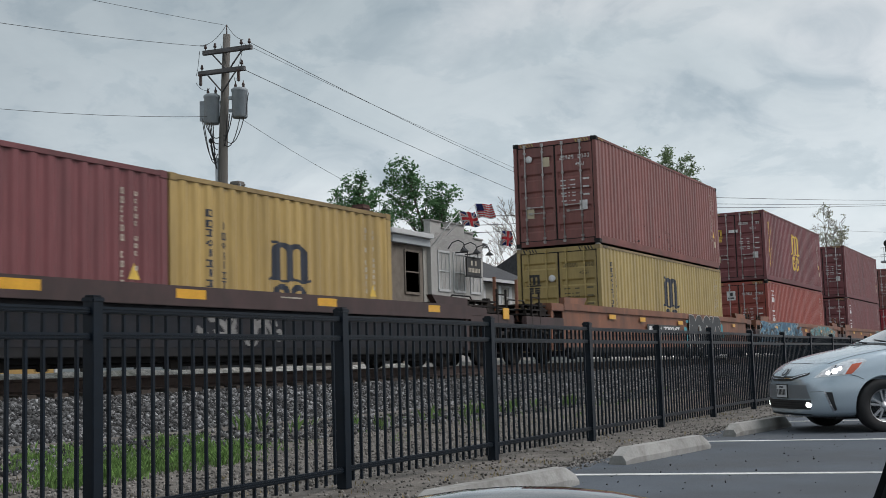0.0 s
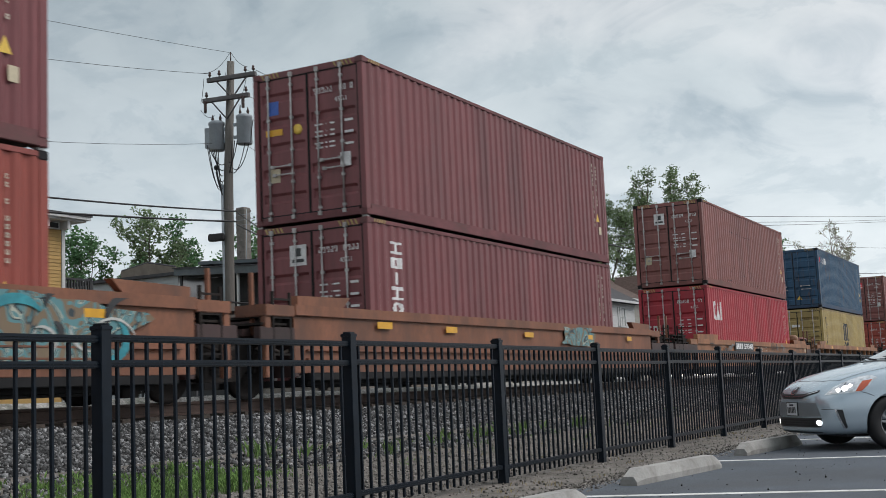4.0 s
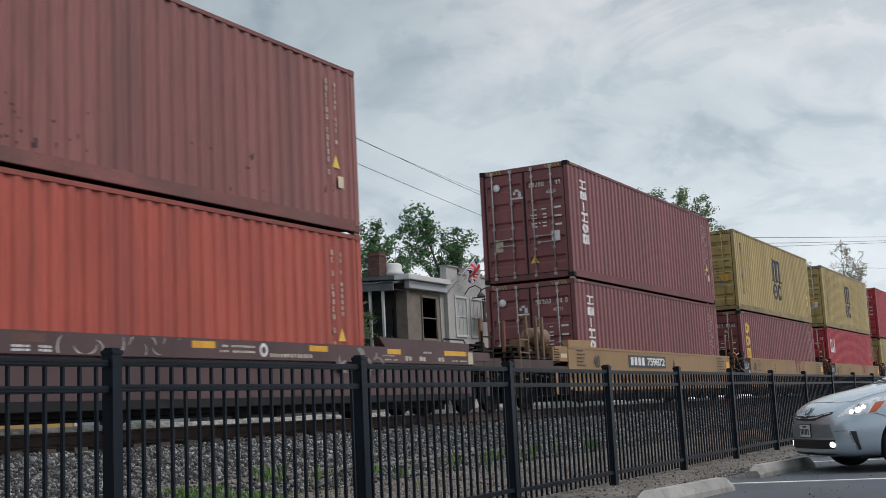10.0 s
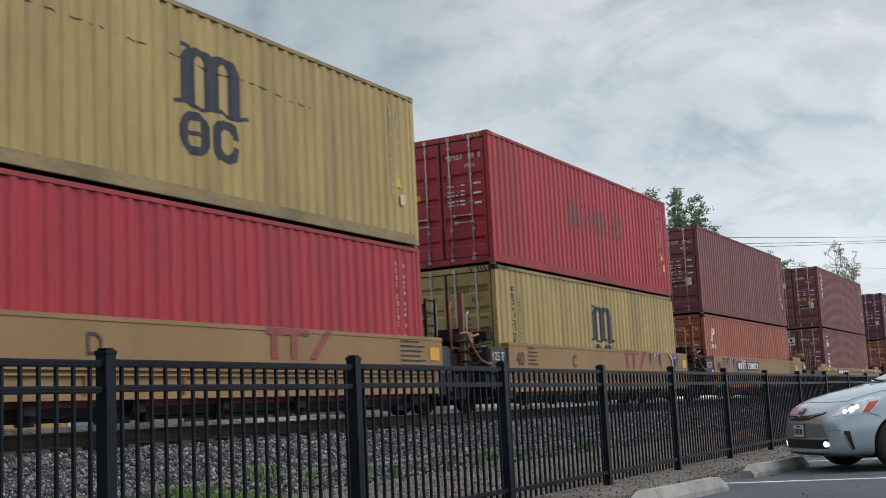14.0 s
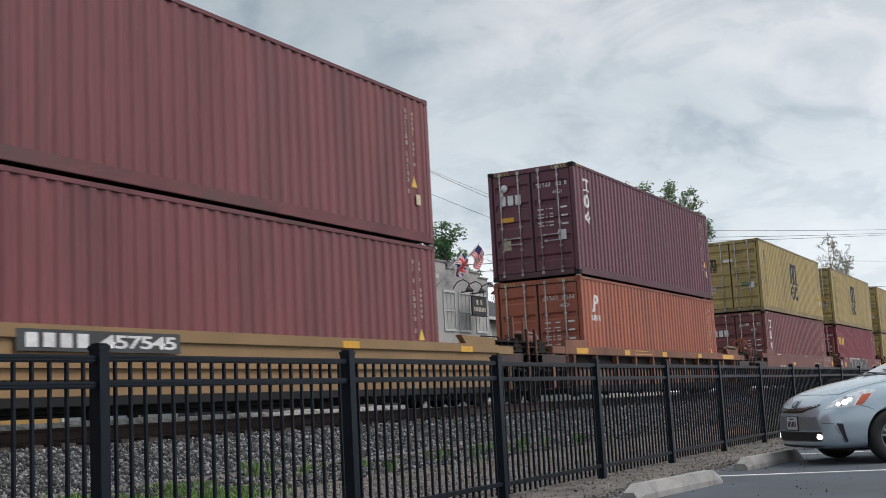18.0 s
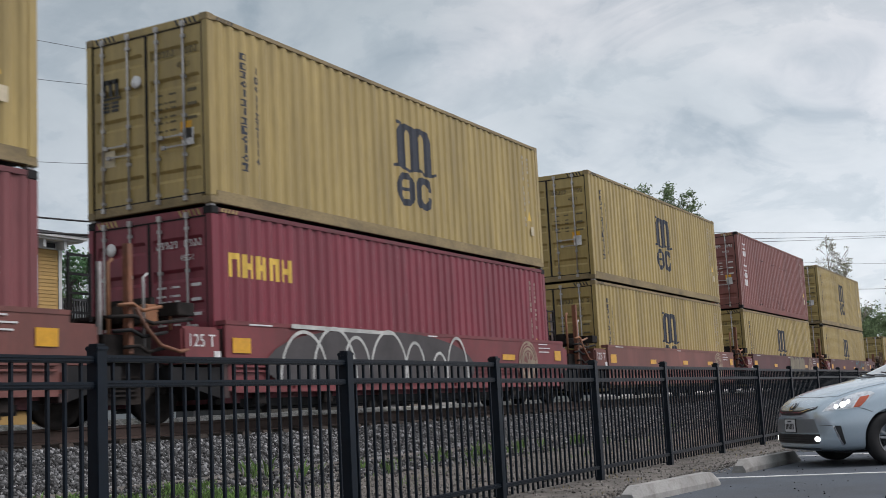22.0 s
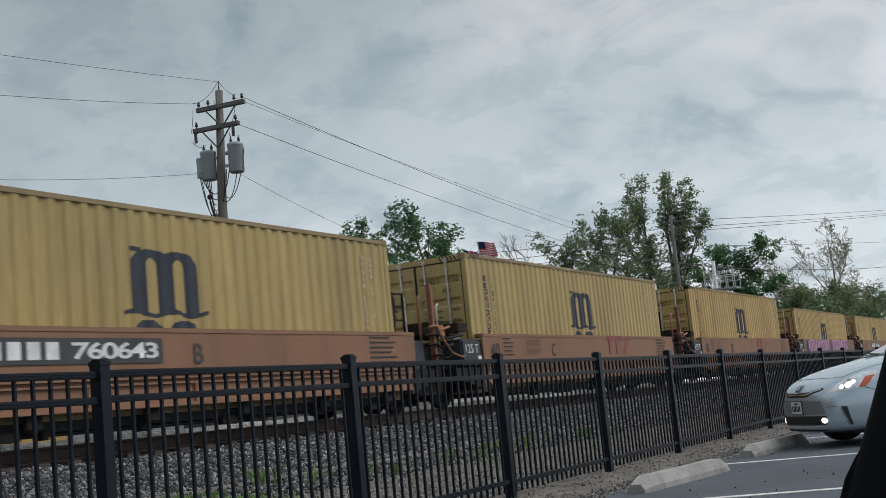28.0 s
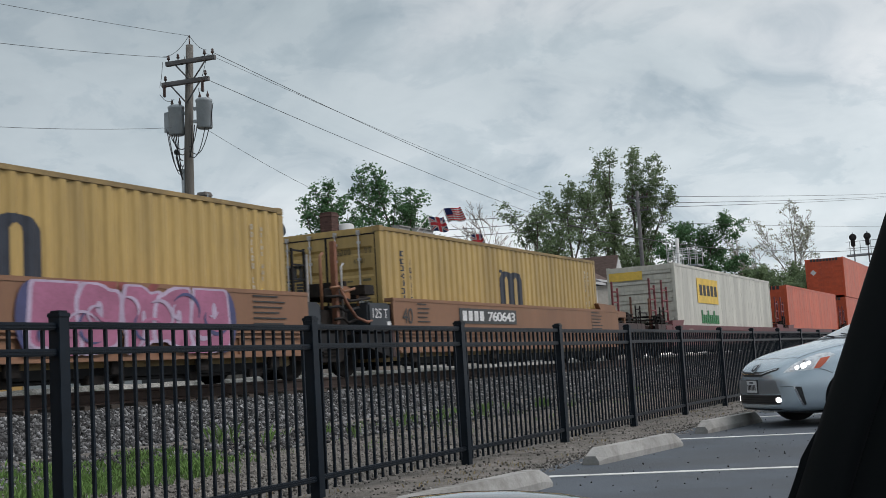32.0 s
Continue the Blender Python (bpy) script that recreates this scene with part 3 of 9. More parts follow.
def wave(x):
    """Depth of the corrugated wall at x."""
    t = (x % PITCH) / PITCH
    if t < 0.30:
        return OUTER
    if t < 0.5:
        return OUTER + (INNER - OUTER) * (t - 0.30) / 0.20
    if t < 0.80:
        return INNER
    return INNER - (INNER - OUTER) * (t - 0.80) / 0.20


def wave_stops(a, b):
    out, k = [a], math.floor(a / PITCH)
    while True:
        for t in (0.0, 0.30, 0.5, 0.80):
            x = (k + t) * PITCH
            if x >= b:
                return out + [b]
            if x > a + 1e-4:
                out.append(x)
        k += 1


def side_mesh(length, high):
    xs = wave_stops(0.14, length - 0.14)
    v, f = [], []
    for x in xs:
        v += [(x, wave(x), 0.15), (x, wave(x), high - 0.07), (x, 0.07, 0.15), (x, 0.07, high - 0.07)]
    for i in range(len(xs) - 1):
        k = i * 4
        f += [(k, k + 4, k + 5, k + 1), (k + 2, k + 3, k + 7, k + 6)]
    return mesh_of("side_wall", v, f)


def painted(inside, x0, x1, z0, z1, fine=0.022):
    """A painted mark that follows the corrugated wall; inside(u, v) tells its shape on the unit square."""
    v, f = [], []
    xs = []
    st = wave_stops(x0, x1)
    for a, b in zip(st, st[1:]):
        n = max(1, math.ceil((b - a) / fine))
        xs += [a + (b - a) * i / n for i in range(n)]
    xs.append(x1)
    rows = max(2, int((z1 - z0) / fine))
    for a, b in zip(xs, xs[1:]):
        u, run = ((a + b) / 2 - x0) / (x1 - x0), None
        for j in range(rows + 1):
            hit = j < rows and inside(u, (j + 0.5) / rows)
            if hit and run is None:
                run = j
            if not hit and run is not None:
                k, za, zb = len(v), z0 + (z1 - z0) * run / rows, z0 + (z1 - z0) * j / rows
                v += [(a, wave(a) - 0.003, za), (b, wave(b) - 0.003, za), (b, wave(b) - 0.003, zb), (a, wave(a) - 0.003, zb)]
                f.append((k, k + 1, k + 2, k + 3))
                run = None
    return mesh_of("mark", v, f)


def in_foot(u, v):
    """A thin wavy foot line."""
    return v < 0.16 and abs(v - 0.075 - 0.032 * math.sin((u - 0.02) * 14.5)) < 0.03


def in_emblem(u, v):
    """Three tall strokes joined by arches."""
    if in_foot(u, v):
        return False
    u = (u - 0.10) / 0.78
    if not 0 <= u <= 1 or v < 0.07:
        return False
    for c in (0.3, 0.7):
        e = ((u - c) / 0.3) ** 2 + ((v - 0.76) / 0.22) ** 2
        i = ((u - c) / 0.085) ** 2 + ((v - 0.76) / 0.10) ** 2
        if v > 0.76 and e < 1 and i > 1:
            return True
    return v <= 0.78 and (u < 0.215 or 0.385 < u < 0.615 or u > 0.785) or (u < 0.17 and v > 0.93)


def in_rings(u, v):
    """Two heavy rounded rings side by side."""
    for c, gap in ((0.24, 0), (0.76, 1)):
        x, y = (u - c) / 0.235, (v - 0.5) / 0.5
        r = abs(x) ** 2.6 + abs(y) ** 2.6
        if r < 1 and abs(x / 0.45) ** 2.6 + abs(y / 0.62) ** 2.6 > 1:
            return not (x > 0.1 and abs(y) < 0.16) if gap else True
        if not gap and abs(y) < 0.13 and abs(x) < 0.8:
            return True
    return False


def in_word(count, seed, wide=0.72):
    """A row of plain blocks in the place of letters."""
    r = random.Random(seed)
    cells = [(r.random(), r.random(), r.random()) for _ in range(count)]

    def inside(u, v):
        i = min(count - 1, int(u * count))
        w = u * count - i
        a, b, c = cells[i]
        if w > wide:
            return False
        w /= wide
        if 0.32 < w < 0.68:
            return v < 0.24 if a < 0.4 else v > 0.76 if a < 0.7 else abs(v - 0.5) < 0.13
        return b < 0.8 or w < 0.5
    return inside


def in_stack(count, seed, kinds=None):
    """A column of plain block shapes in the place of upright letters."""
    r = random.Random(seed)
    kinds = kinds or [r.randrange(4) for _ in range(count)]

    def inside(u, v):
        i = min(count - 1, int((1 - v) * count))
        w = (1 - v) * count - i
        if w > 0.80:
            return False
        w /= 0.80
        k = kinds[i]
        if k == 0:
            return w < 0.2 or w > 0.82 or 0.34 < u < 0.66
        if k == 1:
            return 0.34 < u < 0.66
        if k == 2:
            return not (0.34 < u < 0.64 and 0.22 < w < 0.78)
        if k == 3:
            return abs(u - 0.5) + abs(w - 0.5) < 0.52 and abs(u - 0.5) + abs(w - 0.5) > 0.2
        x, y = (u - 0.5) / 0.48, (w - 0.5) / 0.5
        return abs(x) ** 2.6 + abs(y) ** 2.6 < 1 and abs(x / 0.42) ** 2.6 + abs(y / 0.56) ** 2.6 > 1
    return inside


def in_three(u, v):
    """A flat ring, a solid wedge and a bar."""
    if u < 0.33:
        x, y = (u - 0.16) / 0.17, (v - 0.5) / 0.5
        return abs(x) ** 3 + abs(y) ** 3 < 1 and abs(x / 0.4) ** 3 + abs(y / 0.62) ** 3 > 1
    if u < 0.74:
        return abs((u - 0.54) / 0.2) + 0.75 * v < 1.0
    return u > 0.84


def in_scuffs(seed):
    """Scattered small dark spots, denser towards the bottom."""
    def inside(u, v):
        a = noise.noise((u * 110, v * 11 + seed * 9, 1.5))
        b = noise.noise((u * 6 + seed, v * 2, 7.5))
        return a + 0.5 * b - 0.6 * v > 0.46
    return inside


def in_crease(seed):
    """Short thin dark strokes in a sloping row, painted for the shade of dents."""
    def inside(u, v):
        line = 0.62 - 0.12 * u + 0.05 * noise.noise((u * 6, seed, 2.0))
        return abs(v - line) < 0.012 and noise.noise((u * 30, seed, 4.0)) > 0.0
    return inside


def in_block(u, v):
    return True


def in_slant(u, v):
    """A leaning bar with a loop at its head."""
    u = u - 0.22 * v + 0.1
    return 0.2 < u < 0.42 or (v > 0.42 and ((u - 0.5) / 0.36) ** 2 + ((v - 0.72) / 0.28) ** 2 < 1 and ((u - 0.5) / 0.14) ** 2 + ((v - 0.72) / 0.12) ** 2 > 1)


def mark(parent, key, inside, x0, x1, z0, z1, colour, name="mark", label="", fine=0.022):
    me = cached((key, round(x0, 3), round(x1, 3), round(z0, 3), round(z1, 3)), lambda: painted(inside, x0, x1, z0, z1, fine))
    tagged(part(name, me, MARK[colour], parent, label), kind="stuff" if name in ("painted_word", "scuff", "emblem_ring") else "")


def leaf_mesh(w, high):
    """A door leaf pressed from one sheet, with horizontal folds inside a flat border; x is its depth."""
    prof = [(0.15, 0.0), (0.34, 0.0)]
    n = 5
    top = high - 0.18
    step = (top - 0.34) / n
    for i in range(n):
        z = 0.34 + i * step
        prof += [(z + 0.05, 0.0), (z + 0.10, 0.036), (z + step * 0.42, 0.036), (z + step * 0.42 + 0.05, 0.0)]
    prof += [(top, 0.0), (high - 0.13, 0.0)]
    cols = [(0.0, 0), (0.06, 0), (0.085, 1), (w - 0.085, 1), (w - 0.06, 0), (w, 0)]
    v = [(0.028 + d * on, y, z) for y, on in cols for z, d in prof]
    k, m = len(prof), len(cols)
    f = [(c * k + i, c * k + i + 1, (c + 1) * k + i + 1, (c + 1) * k + i) for c in range(m - 1) for i in range(k - 1)]
    rim = [i for i in range(k)] + [c * k + k - 1 for c in range(1, m)] + [(m - 1) * k + i for i in range(k - 2, -1, -1)] + [c * k for c in range(m - 2, 0, -1)]
    b = len(v)
    v += [(0.075, v[i][1], v[i][2]) for i in rim]
    f += [(rim[i], b + i, b + (i + 1) % len(rim), rim[(i + 1) % len(rim)]) for i in range(len(rim))]
    f.append(tuple(range(b, b + len(rim))))
    return mesh_of("door", v, f)


def rod_mesh(high):
    items = []
    for z in (0.2, 0.75, 1.35, 1.95, high - 0.32):
        items.append((-0.02, 0.03, -0.032, 0.032, z, z + 0.05))
    bm = bmesh.new()
    bm.from_mesh(boxes("x", items))
    bm.from_mesh(tube("x", [(-0.005, 0, 0.1), (-0.005, 0, high - 0.07)], 0.017, 8))
    bm.from_mesh(boxes("x", [(-0.03, 0.03, -0.034, 0.034, 0.08, 0.15), (-0.03, 0.03, -0.034, 0.034, high - 0.145, high - 0.06)]))
    return from_bm("lock_rod", bm)


def bars_mesh(seed, high, w):
    """Rows of thin strokes in the place of numbers and weights on a door."""
    r = random.Random(seed)
    items = []

    def row(z, h, y0, y1, gaps=0.16):
        y, s = y0, h * 0.14
        while y < y1:
            d, k = h * 0.52, r.randrange(4)
            for a, b, e, f in ((y, y + s, 0, h), (y + d - s, y + d, 0 if k != 3 else h * 0.5, h if k != 1 else h * 0.5), (y + s, y + d - s, 0, s), (y + s, y + d - s, h - s, h)):
                items.append((0.020, 0.025, a, b, z + e, z + f))
            y += d + h * (0.3 if r.random() > gaps else 0.9)
    row(high * 0.805, 0.105, 0.10, 0.42)
    row(high * 0.805, 0.105, 0.55, 0.90, 0.0)
    z = high * 0.60
    for i in range(5 + seed % 2):
        if i % 2 == 0:
            items.append((0.020, 0.025, 0.12, 0.30, z, z + 0.045))
        for y0, y1 in ((0.52, 0.66), (0.69, 0.74), (0.78, 0.96)):
            items.append((0.020, 0.025, y0, y1 - 0.05 * r.random(), z, z + 0.03))
        z -= 0.085 if i % 2 else 0.13
    return boxes("marking", items)


def stripes_mesh(high):
    """Slanted warning stripes on both ends of the door header and on the near top rail."""
    v, f = [], []
    for i in range(5):
        for y in (0.20 + 0.085 * i, WIDE - 0.62 + 0.085 * i):
            k = len(v)
            v += [(0.008, y, high - 0.12), (0.008, y + 0.04, high - 0.12), (0.008, y + 0.09, high - 0.02), (0.008, y + 0.05, high - 0.02)]
            f.append((k, k + 3, k + 2, k + 1))
        k, x = len(v), 0.22 + 0.085 * i
        v += [(x, 0.0, high - 0.08), (x + 0.04, 0.0, high - 0.08), (x + 0.075, 0.0, high - 0.018), (x + 0.035, 0.0, high - 0.018)]
        f.append((k, k + 1, k + 2, k + 3))
    return mesh_of("hazard_stripes", v, f)


def side_bars(seed, length, high):
    r = random.Random(seed)
    items = []
    for x, top, n, h in ((length - 0.92, high - 0.33, 12, 0.085), (length - 0.66, high - 0.36, 9, 0.06)):
        z = top
        for i in range(n):
            w, k = 0.058, r.randrange(3)
            items.append((x, x + 0.018, 0.006, 0.010, z - h, z))
            if k != 1:
                items.append((x + w - 0.018, x + w, 0.006, 0.010, z - h, z))
            if k != 2:
                items.append((x + 0.018, x + w - 0.018, 0.006, 0.010, z - 0.02, z))
            items.append((x + 0.018, x + w - 0.018, 0.006, 0.010, z - h, z - h + 0.02))
            z -= h + (0.04 if r.random() < 0.8 else 0.14)
    return boxes("marking", items)


def container(name, colour, marks, length=12.192, high=2.896, label="", seed=0):
    """A shipping container; its doors look along -x, its near side lies at y = 0."""
    body = PAINT[colour]
    c = thing(name, label, "container", "containers on the train")
    side = cached(("side", length, high), lambda: side_mesh(length, high))
    part("side_wall", side, body, c)
    far = part("side_wall", side, body, c, at=(length, WIDE, 0), turn=180)
    part("roof", cached(("roof", length, high), lambda: boxes("roof", [(0.1, length - 0.1, 0.05, WIDE - 0.05, high - 0.06, high - 0.02)])), body, c)
    part("floor", cached(("floor", length), lambda: boxes("floor", [(0.05, length - 0.05, 0.05, WIDE - 0.05, 0.05, 0.16)])), BLACK, c)
    part("end_wall", cached(("end", length, high), lambda: boxes("end_wall", [(length - 0.07, length - 0.03, 0.12, WIDE - 0.12, 0.12, high - 0.1)])), body, c)
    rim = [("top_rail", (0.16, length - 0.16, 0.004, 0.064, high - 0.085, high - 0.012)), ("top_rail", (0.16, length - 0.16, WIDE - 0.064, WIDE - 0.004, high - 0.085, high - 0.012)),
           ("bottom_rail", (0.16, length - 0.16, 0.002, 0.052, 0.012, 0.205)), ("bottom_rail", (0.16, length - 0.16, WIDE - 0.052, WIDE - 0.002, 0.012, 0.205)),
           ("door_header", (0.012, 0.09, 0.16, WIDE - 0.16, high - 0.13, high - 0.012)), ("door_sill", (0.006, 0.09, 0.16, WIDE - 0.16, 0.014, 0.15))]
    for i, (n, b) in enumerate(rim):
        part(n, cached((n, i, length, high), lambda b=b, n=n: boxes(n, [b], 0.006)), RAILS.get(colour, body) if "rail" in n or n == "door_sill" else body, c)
    post = cached(("post", high), lambda: boxes("corner_post", [(0.004, 0.15, 0.004, 0.11, 0.115, high - 0.115)], 0.008))
    cast = cached("cast", lambda: boxes("corner_casting", [(0, 0.178, 0, 0.162, 0, 0.118)], 0.012))
    for x, y, t in ((0, 0, 0), (length, WIDE, 180)):
        part("corner_post", post, body, c, at=(x, y, 0), turn=t)
    post2 = cached(("post2", high), lambda: boxes("corner_post", [(0.004, 0.15, -0.11, -0.004, 0.115, high - 0.115)], 0.008))
    cast2 = cached("cast2", lambda: boxes("corner_casting", [(0, 0.178, -0.162, 0, 0, 0.118)], 0.012))
    for x, y, t in ((0, WIDE, 0), (length, 0, 180)):
        part("corner_post", post2, body, c, at=(x, y, 0), turn=t)
    for z in (0, high - 0.118):
        for x, y, t, m in ((0, 0, 0, cast), (length, WIDE, 180, cast), (0, WIDE, 0, cast2), (length, 0, 180, cast2)):
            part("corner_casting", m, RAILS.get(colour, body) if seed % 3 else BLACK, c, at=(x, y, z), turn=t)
    w = (WIDE - 0.25) / 2
    leaf = cached(("leaf", high), lambda: leaf_mesh(w - 0.01, high))
    rod = cached(("rod", high), lambda: rod_mesh(high))
    handle = cached("handle", lambda: boxes("handle", [(-0.045, -0.03, 0.0, 0.42, -0.012, 0.012), (-0.05, 0.0, 0.36, 0.44, -0.03, 0.03), (-0.05, 0.0, -0.03, 0.03, -0.025, 0.025)], 0.004))
    for y0 in (0.122, 0.122 + w + 0.01):
        d = part("door", leaf, body, c, at=(0, y0, 0))
        part("gasket", cached(("gasket", high), lambda: boxes("gasket", [(0.018, 0.03, -0.008, 0.014, 0.15, high - 0.13), (0.018, 0.03, w - 0.024, w - 0.002, 0.15, high - 0.13), (0.018, 0.03, 0.014, w - 0.024, 0.15, 0.172),
                                                               (0.018, 0.03, 0.014, w - 0.024, high - 0.152, high - 0.13)])), BLACK, d, "black rubber door gasket")
        for y in (0.33, 0.83):
            part("lock_rod", rod, GALV if colour not in ("yellow", "ochre", "blue") or seed % 2 else body, d, at=(0.0, y * w / 1.05, 0), label="grey locking rod")
        for z, y in ((0.92, 0.33), (1.08, 0.38)):
            part("handle", handle, GALV, d, at=(0, y, z), label="grey door handle")
    ink = "white" if colour not in ("yellow", "ochre", "white") else "faint"
    if length > 5:
        tagged(part("marking", cached(("sidebars", seed % 4, length, high), lambda: side_bars(seed % 4, length, high)), MARK["pale"], c), kind="stuff")
    words = marks.split()
    if "clean" not in words:
        tagged(part("marking", cached(("bars", seed % 5, high), lambda: bars_mesh(seed % 5, high, w)), MARK[ink], c, at=(0, 0.12, 0)), kind="stuff")
        part("lettering", door_lettering("45G1" if length > 7 and high > 2.7 else "42G1" if length > 7 else "22G1", 0.125), MARK[ink], c, "size code lettering", at=(0.018, 0.62, high * 0.735))
    sticker = cached("sticker", lambda: boxes("sticker", [(0.02, 0.025, -0.11, 0.11, -0.13, 0.13)]))
    part("sticker", sticker, MARK["cream"] if seed % 2 else MARK["white"] if seed % 3 else MARK["pale"], c, at=(0, 1.98, 0.92), label="pale sticker")
    if seed % 2 and "clean" not in words:
        part("sticker", sticker, MARK["white"], c, at=(0, 0.42, 1.05), label="white sticker")
    if length > 7 and high > 2.7:
        tagged(part("hazard_stripes", cached(("stripes", high), lambda: stripes_mesh(high)), MARK["black" if ink == "faint" else "stripe"], c, "slanted warning stripes on the top corners"), kind="stuff")
    small = cached("sticker2", lambda: boxes("sticker", [(0.02, 0.025, -0.19, 0.19, -0.06, 0.06)]))
    disc = cached("disc", lambda: lathe("sticker", [(0.0, 0.02), (0.10, 0.02), (0.10, 0.025), (0.0, 0.025)], 18, "X"))
    for token, me, ink3, y, z, said in (("amber", small, "amber", 1.94, 0.55, "amber sticker"), ("tag", sticker, "amber", 0.45, 0.40, "yellow sticker"), ("green", small, "green", 0.62, 0.38, "green sticker"),
                                        ("disc", disc, "white", 1.42, 0.71, "round white sticker"), ("disc_high", disc, "white", 1.98, 0.84, "round white sticker"), ("beige", sticker, "cream", 1.48, 0.80, "square beige placard"),
                                        ("gem", sticker, "blue", 1.98, 0.76, "blue sticker"), ("gem", small, "amber", 1.98, 0.60, "amber sticker"), ("gem", disc, "yellow", 1.45, 0.60, "round yellow sticker"),
                                        ("tag_white", small, "white", 1.30, 0.72, "white sticker")):
        if token in words:
            part("sticker", me, MARK[ink3], c, at=(0, y, high * z), label=said)
    if "warn" in words:
        part("warning_triangle", cached("doorwarn", lambda: mesh_of("warning_triangle", [(0.02, -0.12, 0), (0.02, 0.12, 0), (0.02, 0, 0.2)], [(0, 2, 1)])), MARK["yellow"], c, at=(0, 1.02, 0.42), label="yellow warning triangle on the door")
    if "door_word" in words:
        part("painted_word", cached("doorword", lambda: boxes("painted_word", [(0.02, 0.025, y, y + 0.035, 0, 0.26) for y in (0.0, 0.1, 0.21, 0.42)] + [(0.02, 0.025, 0.1, 0.24, 0.2, 0.26), (0.02, 0.025, 0.32, 0.45, 0.2, 0.26), (0.02, 0.025, 0.32, 0.45, 0.0, 0.06)])), MARK["white"], c,
             "white blocks on the door", at=(0, 1.72, high * 0.47))
    if "glyph" in words:
        part("emblem", cached("doorglyph", lambda: boxes("emblem", [(0.02, 0.025, 0.0, 0.34, 0.0, 0.045), (0.02, 0.025, 0.04, 0.12, 0.06, 0.25), (0.02, 0.025, 0.04, 0.26, 0.19, 0.25), (0.02, 0.025, 0.2, 0.26, 0.12, 0.25)])), MARK["white"], c, "small white emblem", at=(0, 1.26, high * 0.72))
    if "scuff" in words:
        mark(c, "scuff%d" % (seed % 3), in_scuffs(seed % 3), 1.2, length - 0.6, 0.26, high * 0.45, "soot", "scuff", "dark scuffs low on the wall", 0.03)
    if "crease" in words:
        mark(c, "crease%d" % (seed % 3), in_crease(seed % 3), 2.6, length - 3.4, high * 0.52, high * 0.86, "soot", "scuff", "row of dark strokes painted for the shade of dents", 0.022)
    part("sticker", cached(("tri", length), lambda: boxes("sticker", [(length - 0.62, length - 0.46, 0.006, 0.010, 0.72, 0.92)])), MARK["cream"] if seed % 2 else MARK["yellow"], c, label="small square sticker")
    wave_tri = cached(("warn", length), lambda: mesh_of("warning_triangle", [(length - 0.78, 0.008, 1.05), (length - 0.56, 0.008, 1.05), (length - 0.67, 0.008, 1.27)], [(0, 1, 2)]))
    part("warning_triangle", wave_tri, MARK["yellow"], c, label="yellow warning triangle")
    for m in words:
        if m in ("emblem", "emblem_gold"):
            ink2, cx = ("navy", 5.44) if m == "emblem" else ("yellow", 5.32)
            k = 1.0
            if length < 7:
                cx, k = 2.36, 0.68
            zt = high - 0.51 if length > 7 else high - 0.72
            mark(c, m, in_emblem, cx - 0.08, cx + 1.66 * k, zt - 1.04 * k, zt - 0.07 * k, ink2, "emblem", "dark arched emblem" if m == "emblem" else "yellow arched emblem", 0.013)
            mark(c, m + "f", in_foot, cx - 0.08, cx + 1.66 * k, zt - 1.04 * k, zt - 0.07 * k, ink2, "emblem_foot", "wavy foot line of the emblem", 0.013)
            mark(c, m + "l", lambda u, v: u < 0.5 and in_rings(u, v), cx + 0.06, cx + 1.42 * k, zt - 1.70 * k, zt - 1.06 * k, ink2, "emblem_ring", "heavy rounded ring below the emblem")
            mark(c, m + "r", lambda u, v: u >= 0.5 and in_rings(u, v), cx + 0.06, cx + 1.42 * k, zt - 1.70 * k, zt - 1.06 * k, ink2, "emblem_ring", "heavy rounded ring below the emblem")
            door_em = cached("door_emblem", lambda: boxes("emblem", [(0.020, 0.025, y, y + 0.075, 0, 0.26) for y in (0, 0.13, 0.26)] + [(0.020, 0.025, 0, 0.335, 0.2, 0.27), (0.020, 0.025, -0.04, 0.37, -0.05, -0.015)]
                                                           + [(0.020, 0.025, a, a + 0.15, b, b + 0.045) for a in (0.0, 0.185) for b in (-0.13, -0.19, -0.25)]))
            tagged(part("emblem", door_em, MARK["black" if m == "emblem" else "yellow"], c, "small arched emblem on the door", at=(0, 1.78, high * 0.66)), kind="stuff")
        if m in ("emblem", "emblem_gold"):
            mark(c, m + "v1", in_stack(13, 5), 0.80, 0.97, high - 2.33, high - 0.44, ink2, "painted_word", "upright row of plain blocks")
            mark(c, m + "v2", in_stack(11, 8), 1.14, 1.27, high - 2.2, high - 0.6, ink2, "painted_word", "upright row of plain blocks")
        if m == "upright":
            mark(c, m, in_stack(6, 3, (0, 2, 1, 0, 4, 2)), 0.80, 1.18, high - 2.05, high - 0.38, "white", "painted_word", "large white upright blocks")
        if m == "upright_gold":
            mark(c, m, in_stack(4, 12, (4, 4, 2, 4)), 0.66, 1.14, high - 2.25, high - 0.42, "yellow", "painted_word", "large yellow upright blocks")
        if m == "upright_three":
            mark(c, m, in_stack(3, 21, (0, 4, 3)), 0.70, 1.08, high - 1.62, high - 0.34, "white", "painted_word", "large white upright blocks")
            part("sticker", cached("brandblock", lambda: boxes("sticker", [(0.020, 0.025, y, y + 0.16, 0, 0.26) for y in (0, 0.22, 0.44)] + [(0.020, 0.025, 0.5, 0.6, 0.2, 0.38)])), MARK["white"], c, "three white blocks",
                 at=(0, 1.52, high * 0.68))
        if m == "word_white":
            mark(c, m, in_three, 0.72, 1.66, high - 1.16, high - 0.52, "white", "painted_word", "large white blocks", 0.018)
